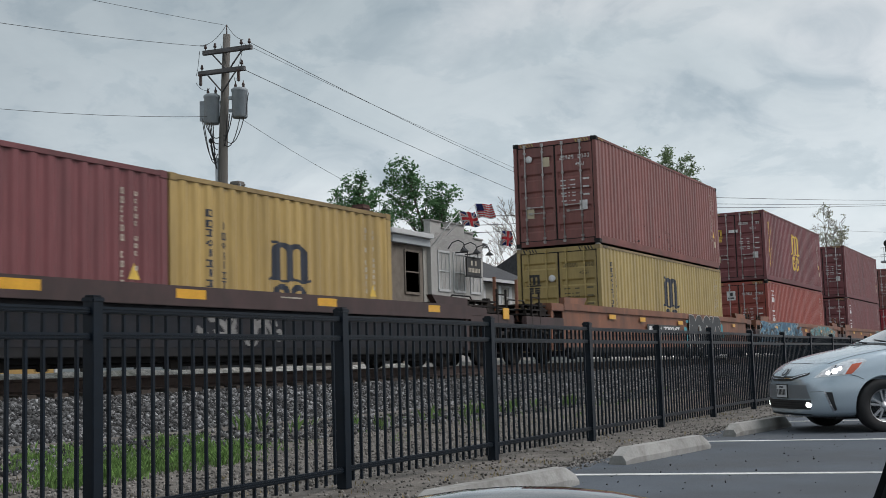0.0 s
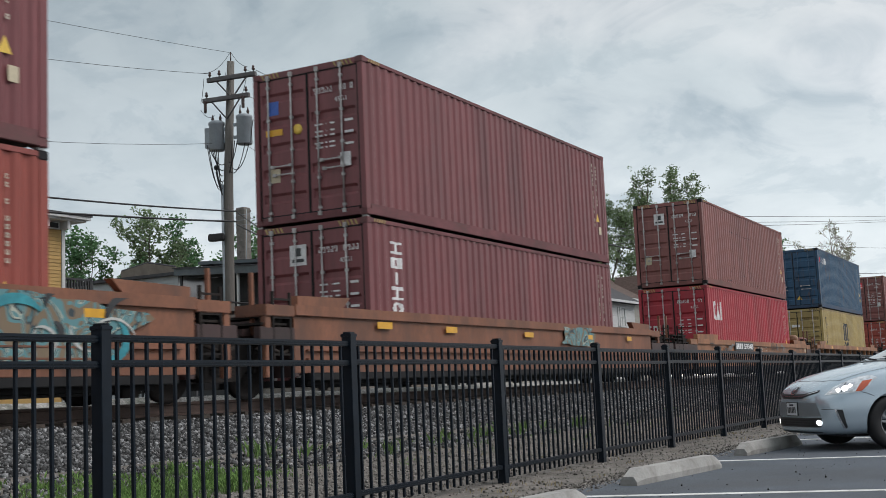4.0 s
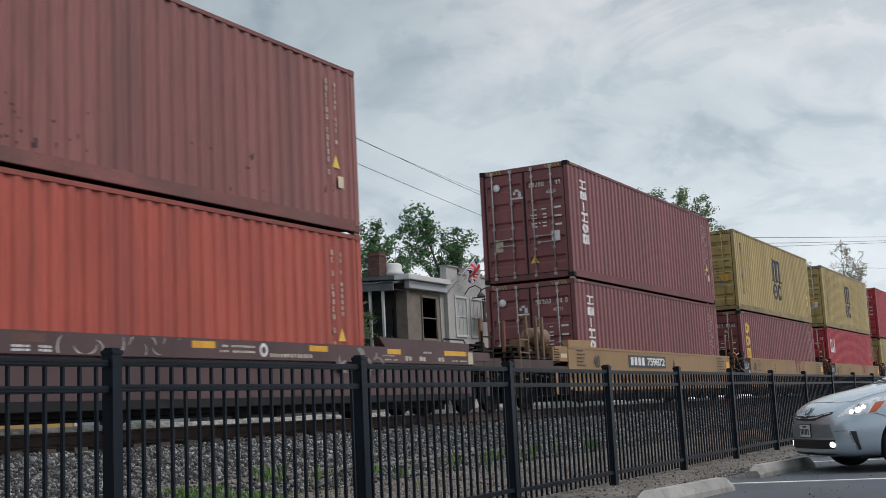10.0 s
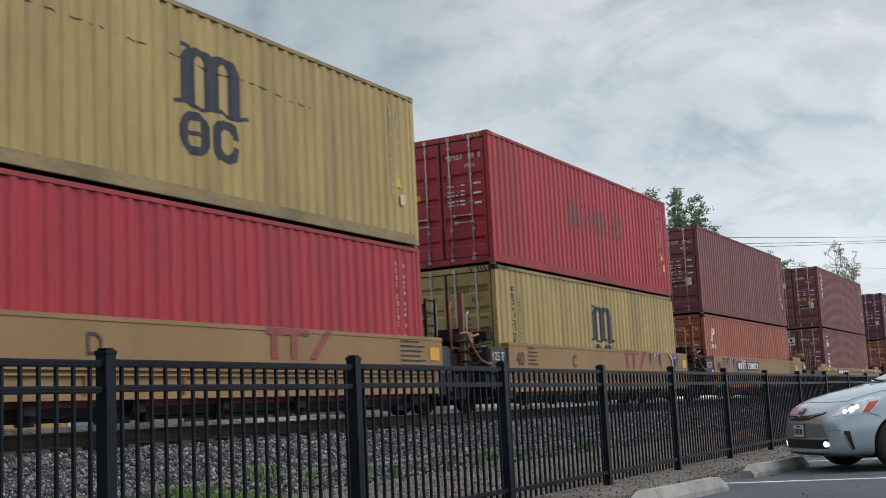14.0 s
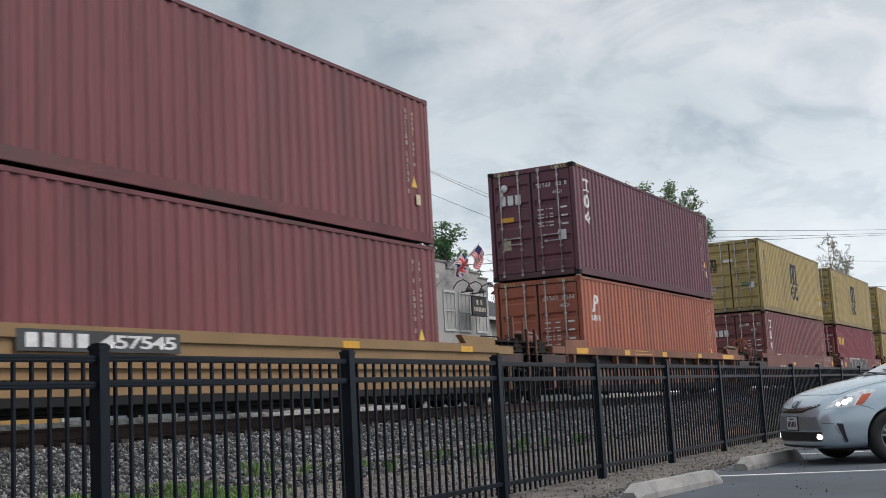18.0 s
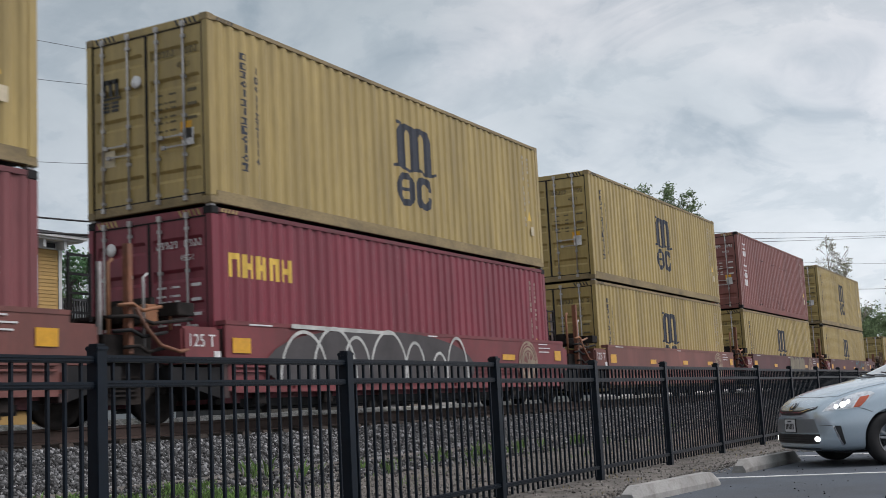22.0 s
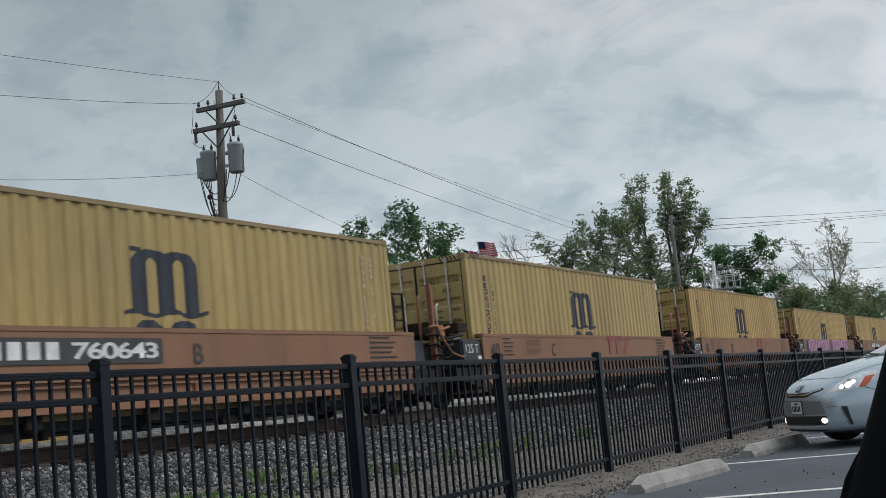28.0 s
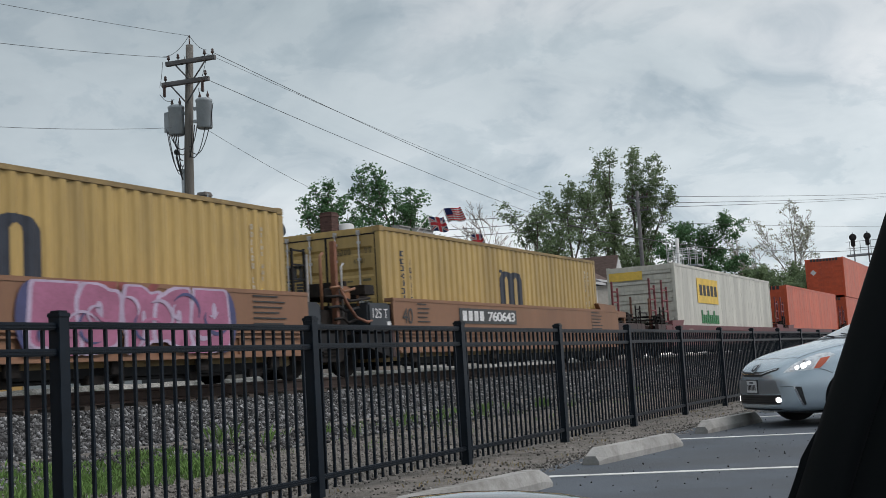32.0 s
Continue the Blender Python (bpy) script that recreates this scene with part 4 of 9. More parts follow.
        if m == "word_gold":
            mark(c, m, in_word(5, 9, 0.8), 0.42, 2.05, high - 1.02, high - 0.66, "yellow", "painted_word", "yellow row of blocks", 0.018)
        if m == "word_pale":
            mark(c, m, in_word(6, 2, 0.8), 0.62, 2.15, high - 0.72, high - 0.42, "white", "painted_word", "white row of blocks", 0.018)
            mark(c, m + "r", in_block, 0.34, 0.58, high - 0.66, high - 0.42, "ruby", "painted_word", "small red block", 0.018)
        if m == "slant":
            mark(c, m, in_slant, 0.72, 1.22, high - 0.9, high - 0.45, "white", "emblem", "leaning white emblem", 0.016)
            mark(c, m + "w", in_word(6, 6, 0.8), 0.62, 1.36, high - 1.12, high - 0.97, "white", "painted_word", "small white row of blocks", 0.016)
        if m == "sign":
            part("placard", cached("placard", lambda: boxes("placard", [(0.012, 0.022, 0, 0.36, 0, 0.38)])), MARK["white"], c, "square white placard", at=(0, 1.34, high * 0.74))
            part("sticker", cached("placard3", lambda: boxes("sticker", [(0.008, 0.012, 0.05, 0.31, 0.06, 0.12), (0.008, 0.012, 0.11, 0.25, 0.17, 0.32)])), MARK["grey"], c, "dark bars on the placard", at=(0, 1.34, high * 0.74))
        if m == "pink_sign":
            part("placard", cached("placard", lambda: boxes("placard", [(0.012, 0.022, 0, 0.36, 0, 0.38)])), MARK["ruby"], c, "square pink and blue placard", at=(0, 1.34, high * 0.74))
            part("sticker", cached("placard2", lambda: boxes("sticker", [(0.008, 0.012, 0, 0.36, 0.04, 0.10), (0.008, 0.012, 0.05, 0.31, 0.20, 0.27)])), MARK["white"], c, "white bands on the placard", at=(0, 1.34, high * 0.74))
        if m == "faded":
            mark(c, m, in_word(8, 15, 0.9), 4.4, 8.2, high * 0.44, high * 0.66, "faded", "painted_word", "faded overpainted patch", 0.03)
    return c


MARK["faded"] = shader("faded_patch", (0.20, 0.055, 0.06), var=0.35, scale=2.5, stain=(0.12, 0.10, 0.09), amount=0.7)
LABEL = {
    "crimson": "crimson corrugated steel shipping container", "maroon": "maroon corrugated steel shipping container", "plum": "dark plum corrugated steel shipping container", "brown": "brownish red corrugated steel shipping container",
    "red": "bright red corrugated steel shipping container", "brick": "brick red corrugated steel shipping container", "vermilion": "vermilion red corrugated steel shipping container", "orange": "faded orange corrugated steel shipping container",
    "tangerine": "tangerine orange smooth domestic container", "yellow": "mustard yellow corrugated steel shipping container", "ochre": "ochre yellow corrugated steel shipping container",
    "blue": "navy blue corrugated steel shipping container", "white": "off-white smooth domestic container",
}
MOVES = []  # the things of the train, each with its place along it
FLOOR = 0.22  # container floor over the rail


def load(s, colour, marks, level, seed, length=12.192, high=2.896, below=2.896, where=""):
    z = FLOOR if level == 0 else FLOOR + below + 0.04
    lab = LABEL[colour] + (" stacked on another" if level else " in a well car") + where
    c = container("shipping_container", colour, marks, length, high, lab, seed)
    if level:
        for x in (0.09, length - 0.09):
            for y in (0.081, WIDE - 0.081):
                part("twist_lock", cached("twist", lambda: boxes("twist_lock", [(-0.06, 0.06, -0.05, 0.05, -0.04, 0.0)], 0.008)), GALV, c, at=(x, y, 0))
    MOVES.append((c, s, NEAR, RAIL_TOP + z))
    return c

# ---------------- well cars ----------------
WHEEL_R = 0.46
OUT = -0.25  # outer face of a well car's side


def wheelset_mesh():
    bm = bmesh.new()
    for s in (-1, 1):
        prof = [(0.0, 0.07), (0.12, 0.075), (0.15, 0.03), (0.36, 0.015), (0.39, 0.05), (WHEEL_R - 0.03, 0.052), (WHEEL_R, 0.045), (WHEEL_R + 0.002, -0.05), (WHEEL_R + 0.025, -0.07), (WHEEL_R + 0.02, -0.09), (0.38, -0.085),
                (0.36, -0.03), (0.15, -0.05), (0.0, -0.06)]
        me = lathe("x", [(r, -h * s) for r, h in prof], 24, "Y")
        me.transform(Matrix.Translation((0, 0.755 * s, 0)))
        bm.from_mesh(me)
    ax = lathe("x", [(0.085, -0.98), (0.085, 0.98)], 12, "Y")
    bm.from_mesh(ax)
    for k in range(5):
        a = 2 * math.pi * k / 5
        bm.from_mesh(boxes("x", [(0.22 * math.cos(a) - 0.03, 0.22 * math.cos(a) + 0.03, -0.795, -0.775, 0.22 * math.sin(a) - 0.03, 0.22 * math.sin(a) + 0.03)]))
    return from_bm("wheelset", bm, False)


FRAME_SHAPE = [(-1.2, 0.10), (-1.2, 0.26), (-1.02, 0.33), (-0.66, 0.34), (-0.42, 0.50), (0.42, 0.50), (0.66, 0.34), (1.02, 0.33), (1.2, 0.26), (1.2, 0.10), (1.0, 0.04), (0.72, 0.05), (0.40, -0.20), (-0.40, -0.20),
               (-0.72, 0.05), (-1.0, 0.04)]
wheelset = wheelset_mesh()
side_frame = prism("side_frame", FRAME_SHAPE, -0.07, 0.07)
bolster = boxes("bolster", [(-0.2, 0.2, -1.0, 1.0, 0.2, 0.5)], 0.02)


def spring_mesh():
    items = []
    for i in range(5):
        items.append((-0.26, 0.26, -0.11, -0.075, -0.10 + i * 0.06, -0.07 + i * 0.06))
    return boxes("spring_nest", items, 0.006)


springs = spring_mesh()
bearing = lathe("bearing_cap", [(0.0, -0.06), (0.09, -0.06), (0.11, -0.02), (0.11, 0.06), (0, 0.06)], 12, "Y")
SPINS = []


def bogie(car, u):
    """A two-axle truck under a car; the wheelsets turn on it."""
    t = part("truck_frame", bolster, GRIME, car, "grimy cast iron truck", at=(u, 1.219, WHEEL_R))
    for y in (-1.0, 1.0):
        part("side_frame", side_frame, GRIME, t, at=(0, y, 0))
    part("spring_nest", springs, GRIME, t, at=(0, -1.0, 0.0))
    for x in (-0.89, 0.89):
        w = part("wheelset", wheelset, GRIME, t, at=(x, 0, 0))
        SPINS.append((w, x, car, u))
        part("bearing_cap", bearing, GRIME, t, at=(x, -1.06, 0.12))
    return t


def graffiti_material(name, a, b, c, d, scale):
    m = bpy.data.materials.new(name)
    m.use_nodes = True
    n, l = m.node_tree.nodes, m.node_tree.links
    p = n["Principled BSDF"]
    p.inputs["Roughness"].default_value = 0.6
    tc = n.new("ShaderNodeTexCoord")
    w = n.new("ShaderNodeTexNoise")
    w.inputs["Scale"].default_value, w.inputs["Detail"].default_value, w.inputs["Distortion"].default_value = scale, 1.5, 1.6
    l.new(tc.outputs["Object"], w.inputs["Vector"])
    r = n.new("ShaderNodeValToRGB")
    r.color_ramp.interpolation = "CONSTANT"
    e = r.color_ramp.elements
    stops = [(0.0, a), (0.38, b), (0.44, d), (0.465, c), (0.485, b), (0.56, a), (0.62, d), (0.65, b)]
    while len(e) < len(stops):
        e.new(0.5)
    for x, (q, col) in zip(e, stops):
        x.position, x.color = q, (*col, 1)
    l.new(w.outputs[0], r.inputs[0])
    l.new(r.outputs[0], p.inputs["Base Color"])
    return m


GRAFFITI = {
    "blue": graffiti_material("blue_graffiti", (0.038, 0.105, 0.175), (0.07, 0.185, 0.27), (0.36, 0.44, 0.47), (0.018, 0.026, 0.04), 1.1),
    "mixed": graffiti_material("green_graffiti", (0.19, 0.14, 0.09), (0.10, 0.24, 0.26), (0.42, 0.44, 0.36), (0.03, 0.05, 0.06), 1.9),
}


def side_parts(car, kind, u0, u1, top, steel, far):
    """One long side of a well car."""
    y = (lambda a, b: (a, b)) if not far else (lambda a, b: (WIDE - b, WIDE - a))

    def bx(x0, x1, ya, yb, z0, z1):
        a, b = y(ya, yb)
        return (x0, x1, a, b, z0, z1)
    key = (kind, round(u0, 2), round(u1, 2), top, far)
    if kind == "ribs":
        s = part("side_sill", cached(("chord",) + key, lambda: boxes("side_sill", [bx(u0, u1, OUT, OUT + 0.16, top - 0.2, top)], 0.012)), steel, car)
        part("bottom_chord", cached(("low",) + key, lambda: boxes("bottom_chord", [bx(u0 + 0.5, u1 - 0.5, OUT + 0.02, OUT + 0.16, 0.18, 0.34)], 0.01)), BLACK, car)
        part("inner_plate", cached(("in",) + key, lambda: boxes("inner_plate", [bx(u0 + 1.2, u1 - 1.2, OUT + 0.15, OUT + 0.17, 0.3, 0.72)])), PEEL if steel == WELL["rust"] else WINE, car)
        # a dark sheet puts in the slot's shade, with one rail bar before it
        part("inner_rail", cached(("inr",) + key, lambda: boxes("inner_rail", [bx(u0 + 1.0, u1 - 1.0, OUT + 0.165, OUT + 0.18, 0.74, top - 0.2), bx(u0 + 1.0, u1 - 1.0, OUT + 0.13, OUT + 0.165, 0.86, 0.90)])), GRIME, car)
        if not far and steel != WELL["rust"]:
            part("faded_patch", cached("ribpatch", lambda: boxes("faded_patch", [bx(0, 0.75, OUT + 0.146, OUT + 0.15, 0.42, 0.72)])), MARK["pale"], car, "faded white patch", at=(7.6, 0, 0))
        n = 11
        for i in range(n):
            x = u0 + 0.6 + (u1 - u0 - 1.2) * i / (n - 1)
            part("stake", cached(("stake", top, far), lambda: boxes("stake", [bx(-0.06, 0.06, OUT + 0.02, OUT + 0.15, 0.3, top - 0.19)], 0.008)), steel, car, at=(x, 0, 0))
    elif kind == "flush":
        # a tall flush web over a set-back lower side with ledges
        s = part("side_sill", cached(("web",) + key, lambda: boxes("side_sill", [bx(u0, u1, OUT + 0.01, OUT + 0.06, 0.84, top - 0.06)], 0.008)), steel, car)
        part("top_flange", cached(("topf",) + key, lambda: boxes("top_flange", [bx(u0, u1, OUT, OUT + 0.2, top - 0.07, top)], 0.008)), steel, car)
        part("shelf", cached(("shelf",) + key, lambda: boxes("shelf", [bx(u0, u1, OUT, OUT + 0.16, 0.80, 0.85)], 0.008)), steel, car)
        part("lower_side", cached(("lower",) + key, lambda: boxes("lower_side", [bx(u0 + 0.1, u1 - 0.1, OUT + 0.055, OUT + 0.10, 0.40, 0.81)], 0.006)), steel, car)
        for z, d in ((0.735, 0.0), (0.665, 0.012), (0.37, 0.0)):
            part("ledge", cached(("ledge", z) + key, lambda: boxes("ledge", [bx(u0 + 0.2, u1 - 0.2, OUT + d, OUT + 0.06, z, z + 0.03 + 0.02 * (z < 0.5))], 0.004)), steel, car)
        for i in range(7 if not far else 0):
            x = u0 + 0.9 + (u1 - u0 - 1.8) * i / 6
            part("gusset", cached("gusset", lambda: boxes("gusset", [(-0.12, 0.12, OUT + 0.08, OUT + 0.16, 0.20, 0.38)], 0.01)), GRIME, car, at=(x, 0, 0))
            part("side_rib", cached("siderib", lambda: boxes("side_rib", [(-0.02, 0.02, OUT + 0.015, OUT + 0.056, 0.42, 0.665)], 0.004)), steel, car, at=(x + 0.8, 0, 0))
    else:
        deep = steel in (WELL["dark"], WELL["plum"])
        back = 0.10 if steel == WELL["dark"] else 0.05
        s = part("side_sill", cached(("plate",) + key, lambda: boxes("side_sill", [bx(u0, u1, OUT + back, OUT + back + 0.03, 0.36, top - 0.16)], 0.008)), SOOTY if steel == WELL["dark"] else steel, car)
        part("top_flange", cached(("topf2",) + key, lambda: boxes("top_flange", [bx(u0, u1, OUT, OUT + 0.2, top - 0.17, top)], 0.008)), steel, car)
        if deep:
            part("top_chord", cached(("topc",) + key, lambda: boxes("top_chord", [bx(u0 - 0.01, u1 + 0.01, OUT - 0.003, OUT + 0.02, top - 0.275, top + 0.003)], 0.006)), steel, car)
        part("bottom_flange", cached(("flange",) + key, lambda: boxes("bottom_flange", [bx(u0 + 0.4, u1 - 0.4, OUT + 0.0, OUT + 0.2, 0.24, 0.36)], 0.01)), BLACK, car)
        if not deep:
            for z in (0.56, 0.70):
                part("mid_flange", cached(("mid", z) + key, lambda: boxes("mid_flange", [bx(u0 + 0.3, u1 - 0.3, OUT - 0.01, OUT + 0.05, z, z + 0.027)], 0.004)), steel, car)
    return s


def board_bars(w, h):
    """Four plain bars in the place of the owner's letters on a number board."""
    return boxes("marking", [(w * (0.05 + 0.095 * i), w * (0.115 + 0.095 * i), OUT - 0.008, OUT - 0.004, h * 0.18, h * 0.84) for i in range(4)])


CHAR = shader("charcoal_spray", (0.035, 0.038, 0.042), var=0.25, scale=2)
CHALK = shader("pale_spray", (0.46, 0.47, 0.45), var=0.25, scale=3)
TEAL = shader("teal_spray", (0.03, 0.25, 0.30), var=0.25, scale=3)
BEIGE = shader("beige_spray", (0.20, 0.172, 0.122), var=0.2, scale=2)
SKYBLUE = shader("sky_blue_spray", (0.10, 0.25, 0.36), var=0.2, scale=2)
SEAL = shader("tan_seal", (0.30, 0.235, 0.17), var=0.3, scale=3, stain=(0.15, 0.07, 0.055), amount=0.6)
PINK = shader("pink_spray", (0.34, 0.12, 0.21), var=0.2, scale=2)
LILAC = shader("lilac_spray", (0.42, 0.34, 0.46), var=0.2, scale=2)
INDIGO = shader("indigo_spray", (0.055, 0.06, 0.15), var=0.25, scale=2)
DULL = shader("dull_grey_spray", (0.19, 0.185, 0.18), var=0.3, scale=3)
SMOKE = shader("grey_spray", (0.055, 0.05, 0.052), var=0.25, scale=2)


def word_mesh(text, w, h, fat):
    def make():
        cu = bpy.data.curves.new("word", "FONT")
        cu.body, cu.size, cu.offset, cu.space_character = text, 1.0, fat, 0.86
        ob = new("word", cu)
        me = bpy.data.meshes.new_from_object(ob.evaluated_get(bpy.context.evaluated_depsgraph_get()))
        bpy.data.objects.remove(ob)
        xs, ys = [v.co.x for v in me.vertices], [v.co.y for v in me.vertices]
        a, b, c, d = min(xs), max(xs), min(ys), max(ys)
        for v in me.vertices:
            v.co = ((v.co.x - a) / (b - a) * w, 0, (v.co.y - c) / (d - c) * h)
        me.materials.clear()
        me.materials.append(None)
        return me
    return cached(("word", text, w, h, fat), make)


def oval(name, cx, cz, a, b, y, cut=0.0):
    pts = []
    for i in range(30):
        s = 2 * math.pi * i / 30
        pts.append((cx + a * abs(math.cos(s)) ** 0.8 * (1 if math.cos(s) > 0 else -1), y, max(cut, cz + b * math.sin(s))))
    return mesh_of(name, pts, [tuple(range(30))])


def fat_letter(name, cx, cz, a, b, y, top, r):
    """A swollen, uneven spray-can letter shape, kept between the sill's edges."""
    pts, k1, k2, ph = [], r.uniform(0.06, 0.14), r.uniform(0.04, 0.1), r.uniform(0, 6)
    for i in range(36):
        s = 2 * math.pi * i / 36
        g = 1 + k1 * math.sin(3 * s + ph) + k2 * math.sin(5 * s - ph)
        c, d = math.cos(s), math.sin(s)
        pts.append((cx + a * g * abs(c) ** 0.6 * (1 if c > 0 else -1), y, min(top, max(0.0, cz + b * g * abs(d) ** 0.6 * (1 if d > 0 else -1)))))
    return mesh_of(name, pts, [tuple(range(36))])


def swoop(name, cx, cz, rad, a0, a1, thick, y, top):
    """A bent spray stroke that thins to its ends."""
    v, f = [], []
    for i in range(15):
        s = a0 + (a1 - a0) * i / 14
        g = thick * (0.25 + 0.75 * math.sin(math.pi * i / 14))
        for k in (-g / 2, g / 2):
            v.append((cx + 1.25 * (rad + k) * math.cos(s), y, min(top, max(0.0, cz + (rad + k) * math.sin(s)))))
    for i in range(14):
        f.append((2 * i, 2 * i + 2, 2 * i + 3, 2 * i + 1))
    return mesh_of(name, v, f)


def arch(name, cx, z0, a, b, thick, y):
    v, f = [], []
    for i in range(19):
        s = math.pi * i / 18
        for k in (0, thick):
            v.append((cx - (a - k) * math.cos(s), y, z0 + (b - k) * math.sin(s)))
    for i in range(18):
        f.append((2 * i, 2 * i + 2, 2 * i + 3, 2 * i + 1))
    return mesh_of(name, v, f)


def draw_spray(car, u, z, w, h, style, deep=0.0):
    if style == "word":
        g = part("graffiti", word_mesh("BOOKS", w, h, 0.105), CHALK, car, "pale sprayed outline of tall letters", at=(u, OUT - 0.017, z))
        for cx, cz, a, b in ((0.115, 0.30, 0.05, 0.12), (0.115, 0.68, 0.04, 0.09), (0.342, 0.5, 0.045, 0.34), (0.585, 0.5, 0.045, 0.34)):
            part("spray_slit", oval("spray_slit", cx * w, cz * h, a * w, b * h, -0.002), CHALK, g)
        part("graffiti_fill", word_mesh("BOOKS", w * 0.985, h * 0.96, 0.080), CHAR, g, "charcoal sprayed letters", at=(w * 0.008, -0.004, h * 0.02))
        r = random.Random(4)
        for dx, dz, a, b in ((-0.22, 0.78, 0.13, 0.05), (-0.42, 0.55, 0.16, 0.08), (-0.28, 0.28, 0.13, 0.13), (-0.33, 0.12, 0.1, 0.08), (w + 0.10, 0.62, 0.12, 0.16), (w + 0.22, 0.42, 0.14, 0.08), (w + 0.08, 0.25, 0.09, 0.1)):
            part("spray_puff", fat_letter("spray_puff", dx, dz * h, a, b, 0.0, h, r), TEAL, g, "teal sprayed puff")
    if style in ("thin", "grey", "soot", "teal"):
        r = random.Random(int(u * 7) + len(style))
        n = int(w * (7 if style in ("thin", "teal") else 9))
        for k in range(max(4, n)):
            a0, ink = r.uniform(0, 6.28), {"thin": CHALK, "grey": DULL, "soot": SMOKE, "teal": TEAL}[style]
            part("spray_stroke", swoop("spray_stroke", w * (k + 0.5) / n + r.uniform(-0.1, 0.1), h * r.uniform(0.2, 0.8), r.uniform(0.08, 0.22), a0, a0 + r.uniform(1.2, 3.0), r.uniform(0.012, 0.028) if style == "thin" else r.uniform(0.03, 0.055) if style == "teal" else r.uniform(0.05, 0.12), -0.0004 * (k % 6), h), ink, car, "thin spray stroke" if style == "thin" else "smeared spray stroke", at=(u, OUT - 0.005 + deep, z))
    if style == "arches":
        g = part("graffiti", oval("graffiti", w / 2, h * 0.25, w * 0.52, h * 0.72, 0.0, 0.0), SMOKE, car, "grey sprayed field with pale loops", at=(u, OUT - 0.017, z))
        for cx, a, b in ((0.13, 0.10, 0.9), (0.26, 0.10, 1.0), (0.36, 0.07, 0.85), (0.52, 0.10, 1.0), (0.66, 0.06, 0.8), (0.80, 0.05, 0.6), (0.91, 0.07, 0.95)):
            part("spray_loop", arch("spray_loop", cx * w, 0.0, a * w, b * h, 0.055, -0.004), CHALK, g)
        part("spray_loop", mesh_of("spray_loop", [(0.08 * w, -0.005, h * 0.92), (0.55 * w, -0.005, h * 0.9), (0.55 * w, -0.005, h * 0.97), (0.08 * w, -0.005, h * 1.0)], [(0, 1, 2, 3)]), CHALK, g)
    if style in ("wild", "wild_green", "wild_violet"):
        r = random.Random(len(style) + int(w))
        n = int(w * 4.2)
        for k in range(n):
            ink = (INDIGO, LILAC, INDIGO)[k % 3] if style == "wild_violet" else (CHAR, CHALK, TEAL if style == "wild_green" else SKYBLUE, CHALK, CHAR)[k % 5]
            a0 = r.uniform(0, 6.28)
            part("spray_stroke", swoop("spray_stroke", w * (k + 0.5) / n + r.uniform(-0.2, 0.2), h * r.uniform(0.15, 0.85), r.uniform(0.12, 0.42), a0, a0 + r.uniform(1.6, 3.4), r.uniform(0.07, 0.13) if ink != CHALK else r.uniform(0.025, 0.05), -0.0004 * (k % 6), h), ink, car, "curling spray stroke", at=(u, OUT - 0.017, z))
    if style == "scrawl":
        r = random.Random(int(u * 10))
        for row in range(2):
            for k in range(5):
                part("graffiti", arch("graffiti", (0.1 + 0.2 * k + r.uniform(-0.03, 0.03)) * w, h * (0.52 - 0.48 * row), w * r.uniform(0.07, 0.11), h * r.uniform(0.3, 0.42), 0.018, 0.0), SMOKE, car, "dark scrawled loop", at=(u, OUT - 0.017, z))
    if style == "pink":
        r = random.Random(int(w * 10))
        n = max(3, int(w / 0.72))
        for cx in (0.0, w):
            part("graffiti", oval("graffiti", cx, h * 0.5, 0.34, h * 0.5, 0.003), INDIGO, car, "indigo sprayed shadow", at=(u, OUT - 0.017, z))
        for k in range(n):
            cx, cz = (k + 0.5 + r.uniform(-0.12, 0.12)) * w / n, h * (0.5 + r.uniform(-0.06, 0.06))
            ra, rb, sd = w / n * r.uniform(0.52, 0.68), h * r.uniform(0.46, 0.6), r.randrange(1000)
            g = part("graffiti", fat_letter("graffiti", cx, cz, ra, rb, -0.0012 * k, h, random.Random(sd)), LILAC, car, "pink sprayed letter with a lilac outline", at=(u, OUT - 0.017, z))
            part("graffiti_fill", fat_letter("graffiti_fill", cx + 0.015, cz, ra - 0.06, rb - 0.05, -0.0006 - 0.0012 * k, h - 0.03, random.Random(sd)), PINK, g, "pink sprayed fill")
            part("spray_line", oval("spray_line", cx + r.uniform(-0.1, 0.1), cz + r.uniform(-0.12, 0.12), r.uniform(0.03, 0.07), h * r.uniform(0.1, 0.22), -0.0009 - 0.0012 * k), LILAC, g)
        for k in range(int(w * 5)):
            a0 = r.uniform(0, 6.28)
            ink = (LILAC, INDIGO, PINK, LILAC)[k % 4]
            part("spray_stroke", swoop("spray_stroke", w * (k + 0.5) / int(w * 5) + r.uniform(-0.15, 0.15), h * r.uniform(0.2, 0.85), r.uniform(0.10, 0.30), a0, a0 + r.uniform(1.4, 3.6), r.uniform(0.03, 0.07), -0.012 - 0.0004 * (k % 5), h), ink, car, "curling pink and lilac spray stroke", at=(u, OUT - 0.017, z))
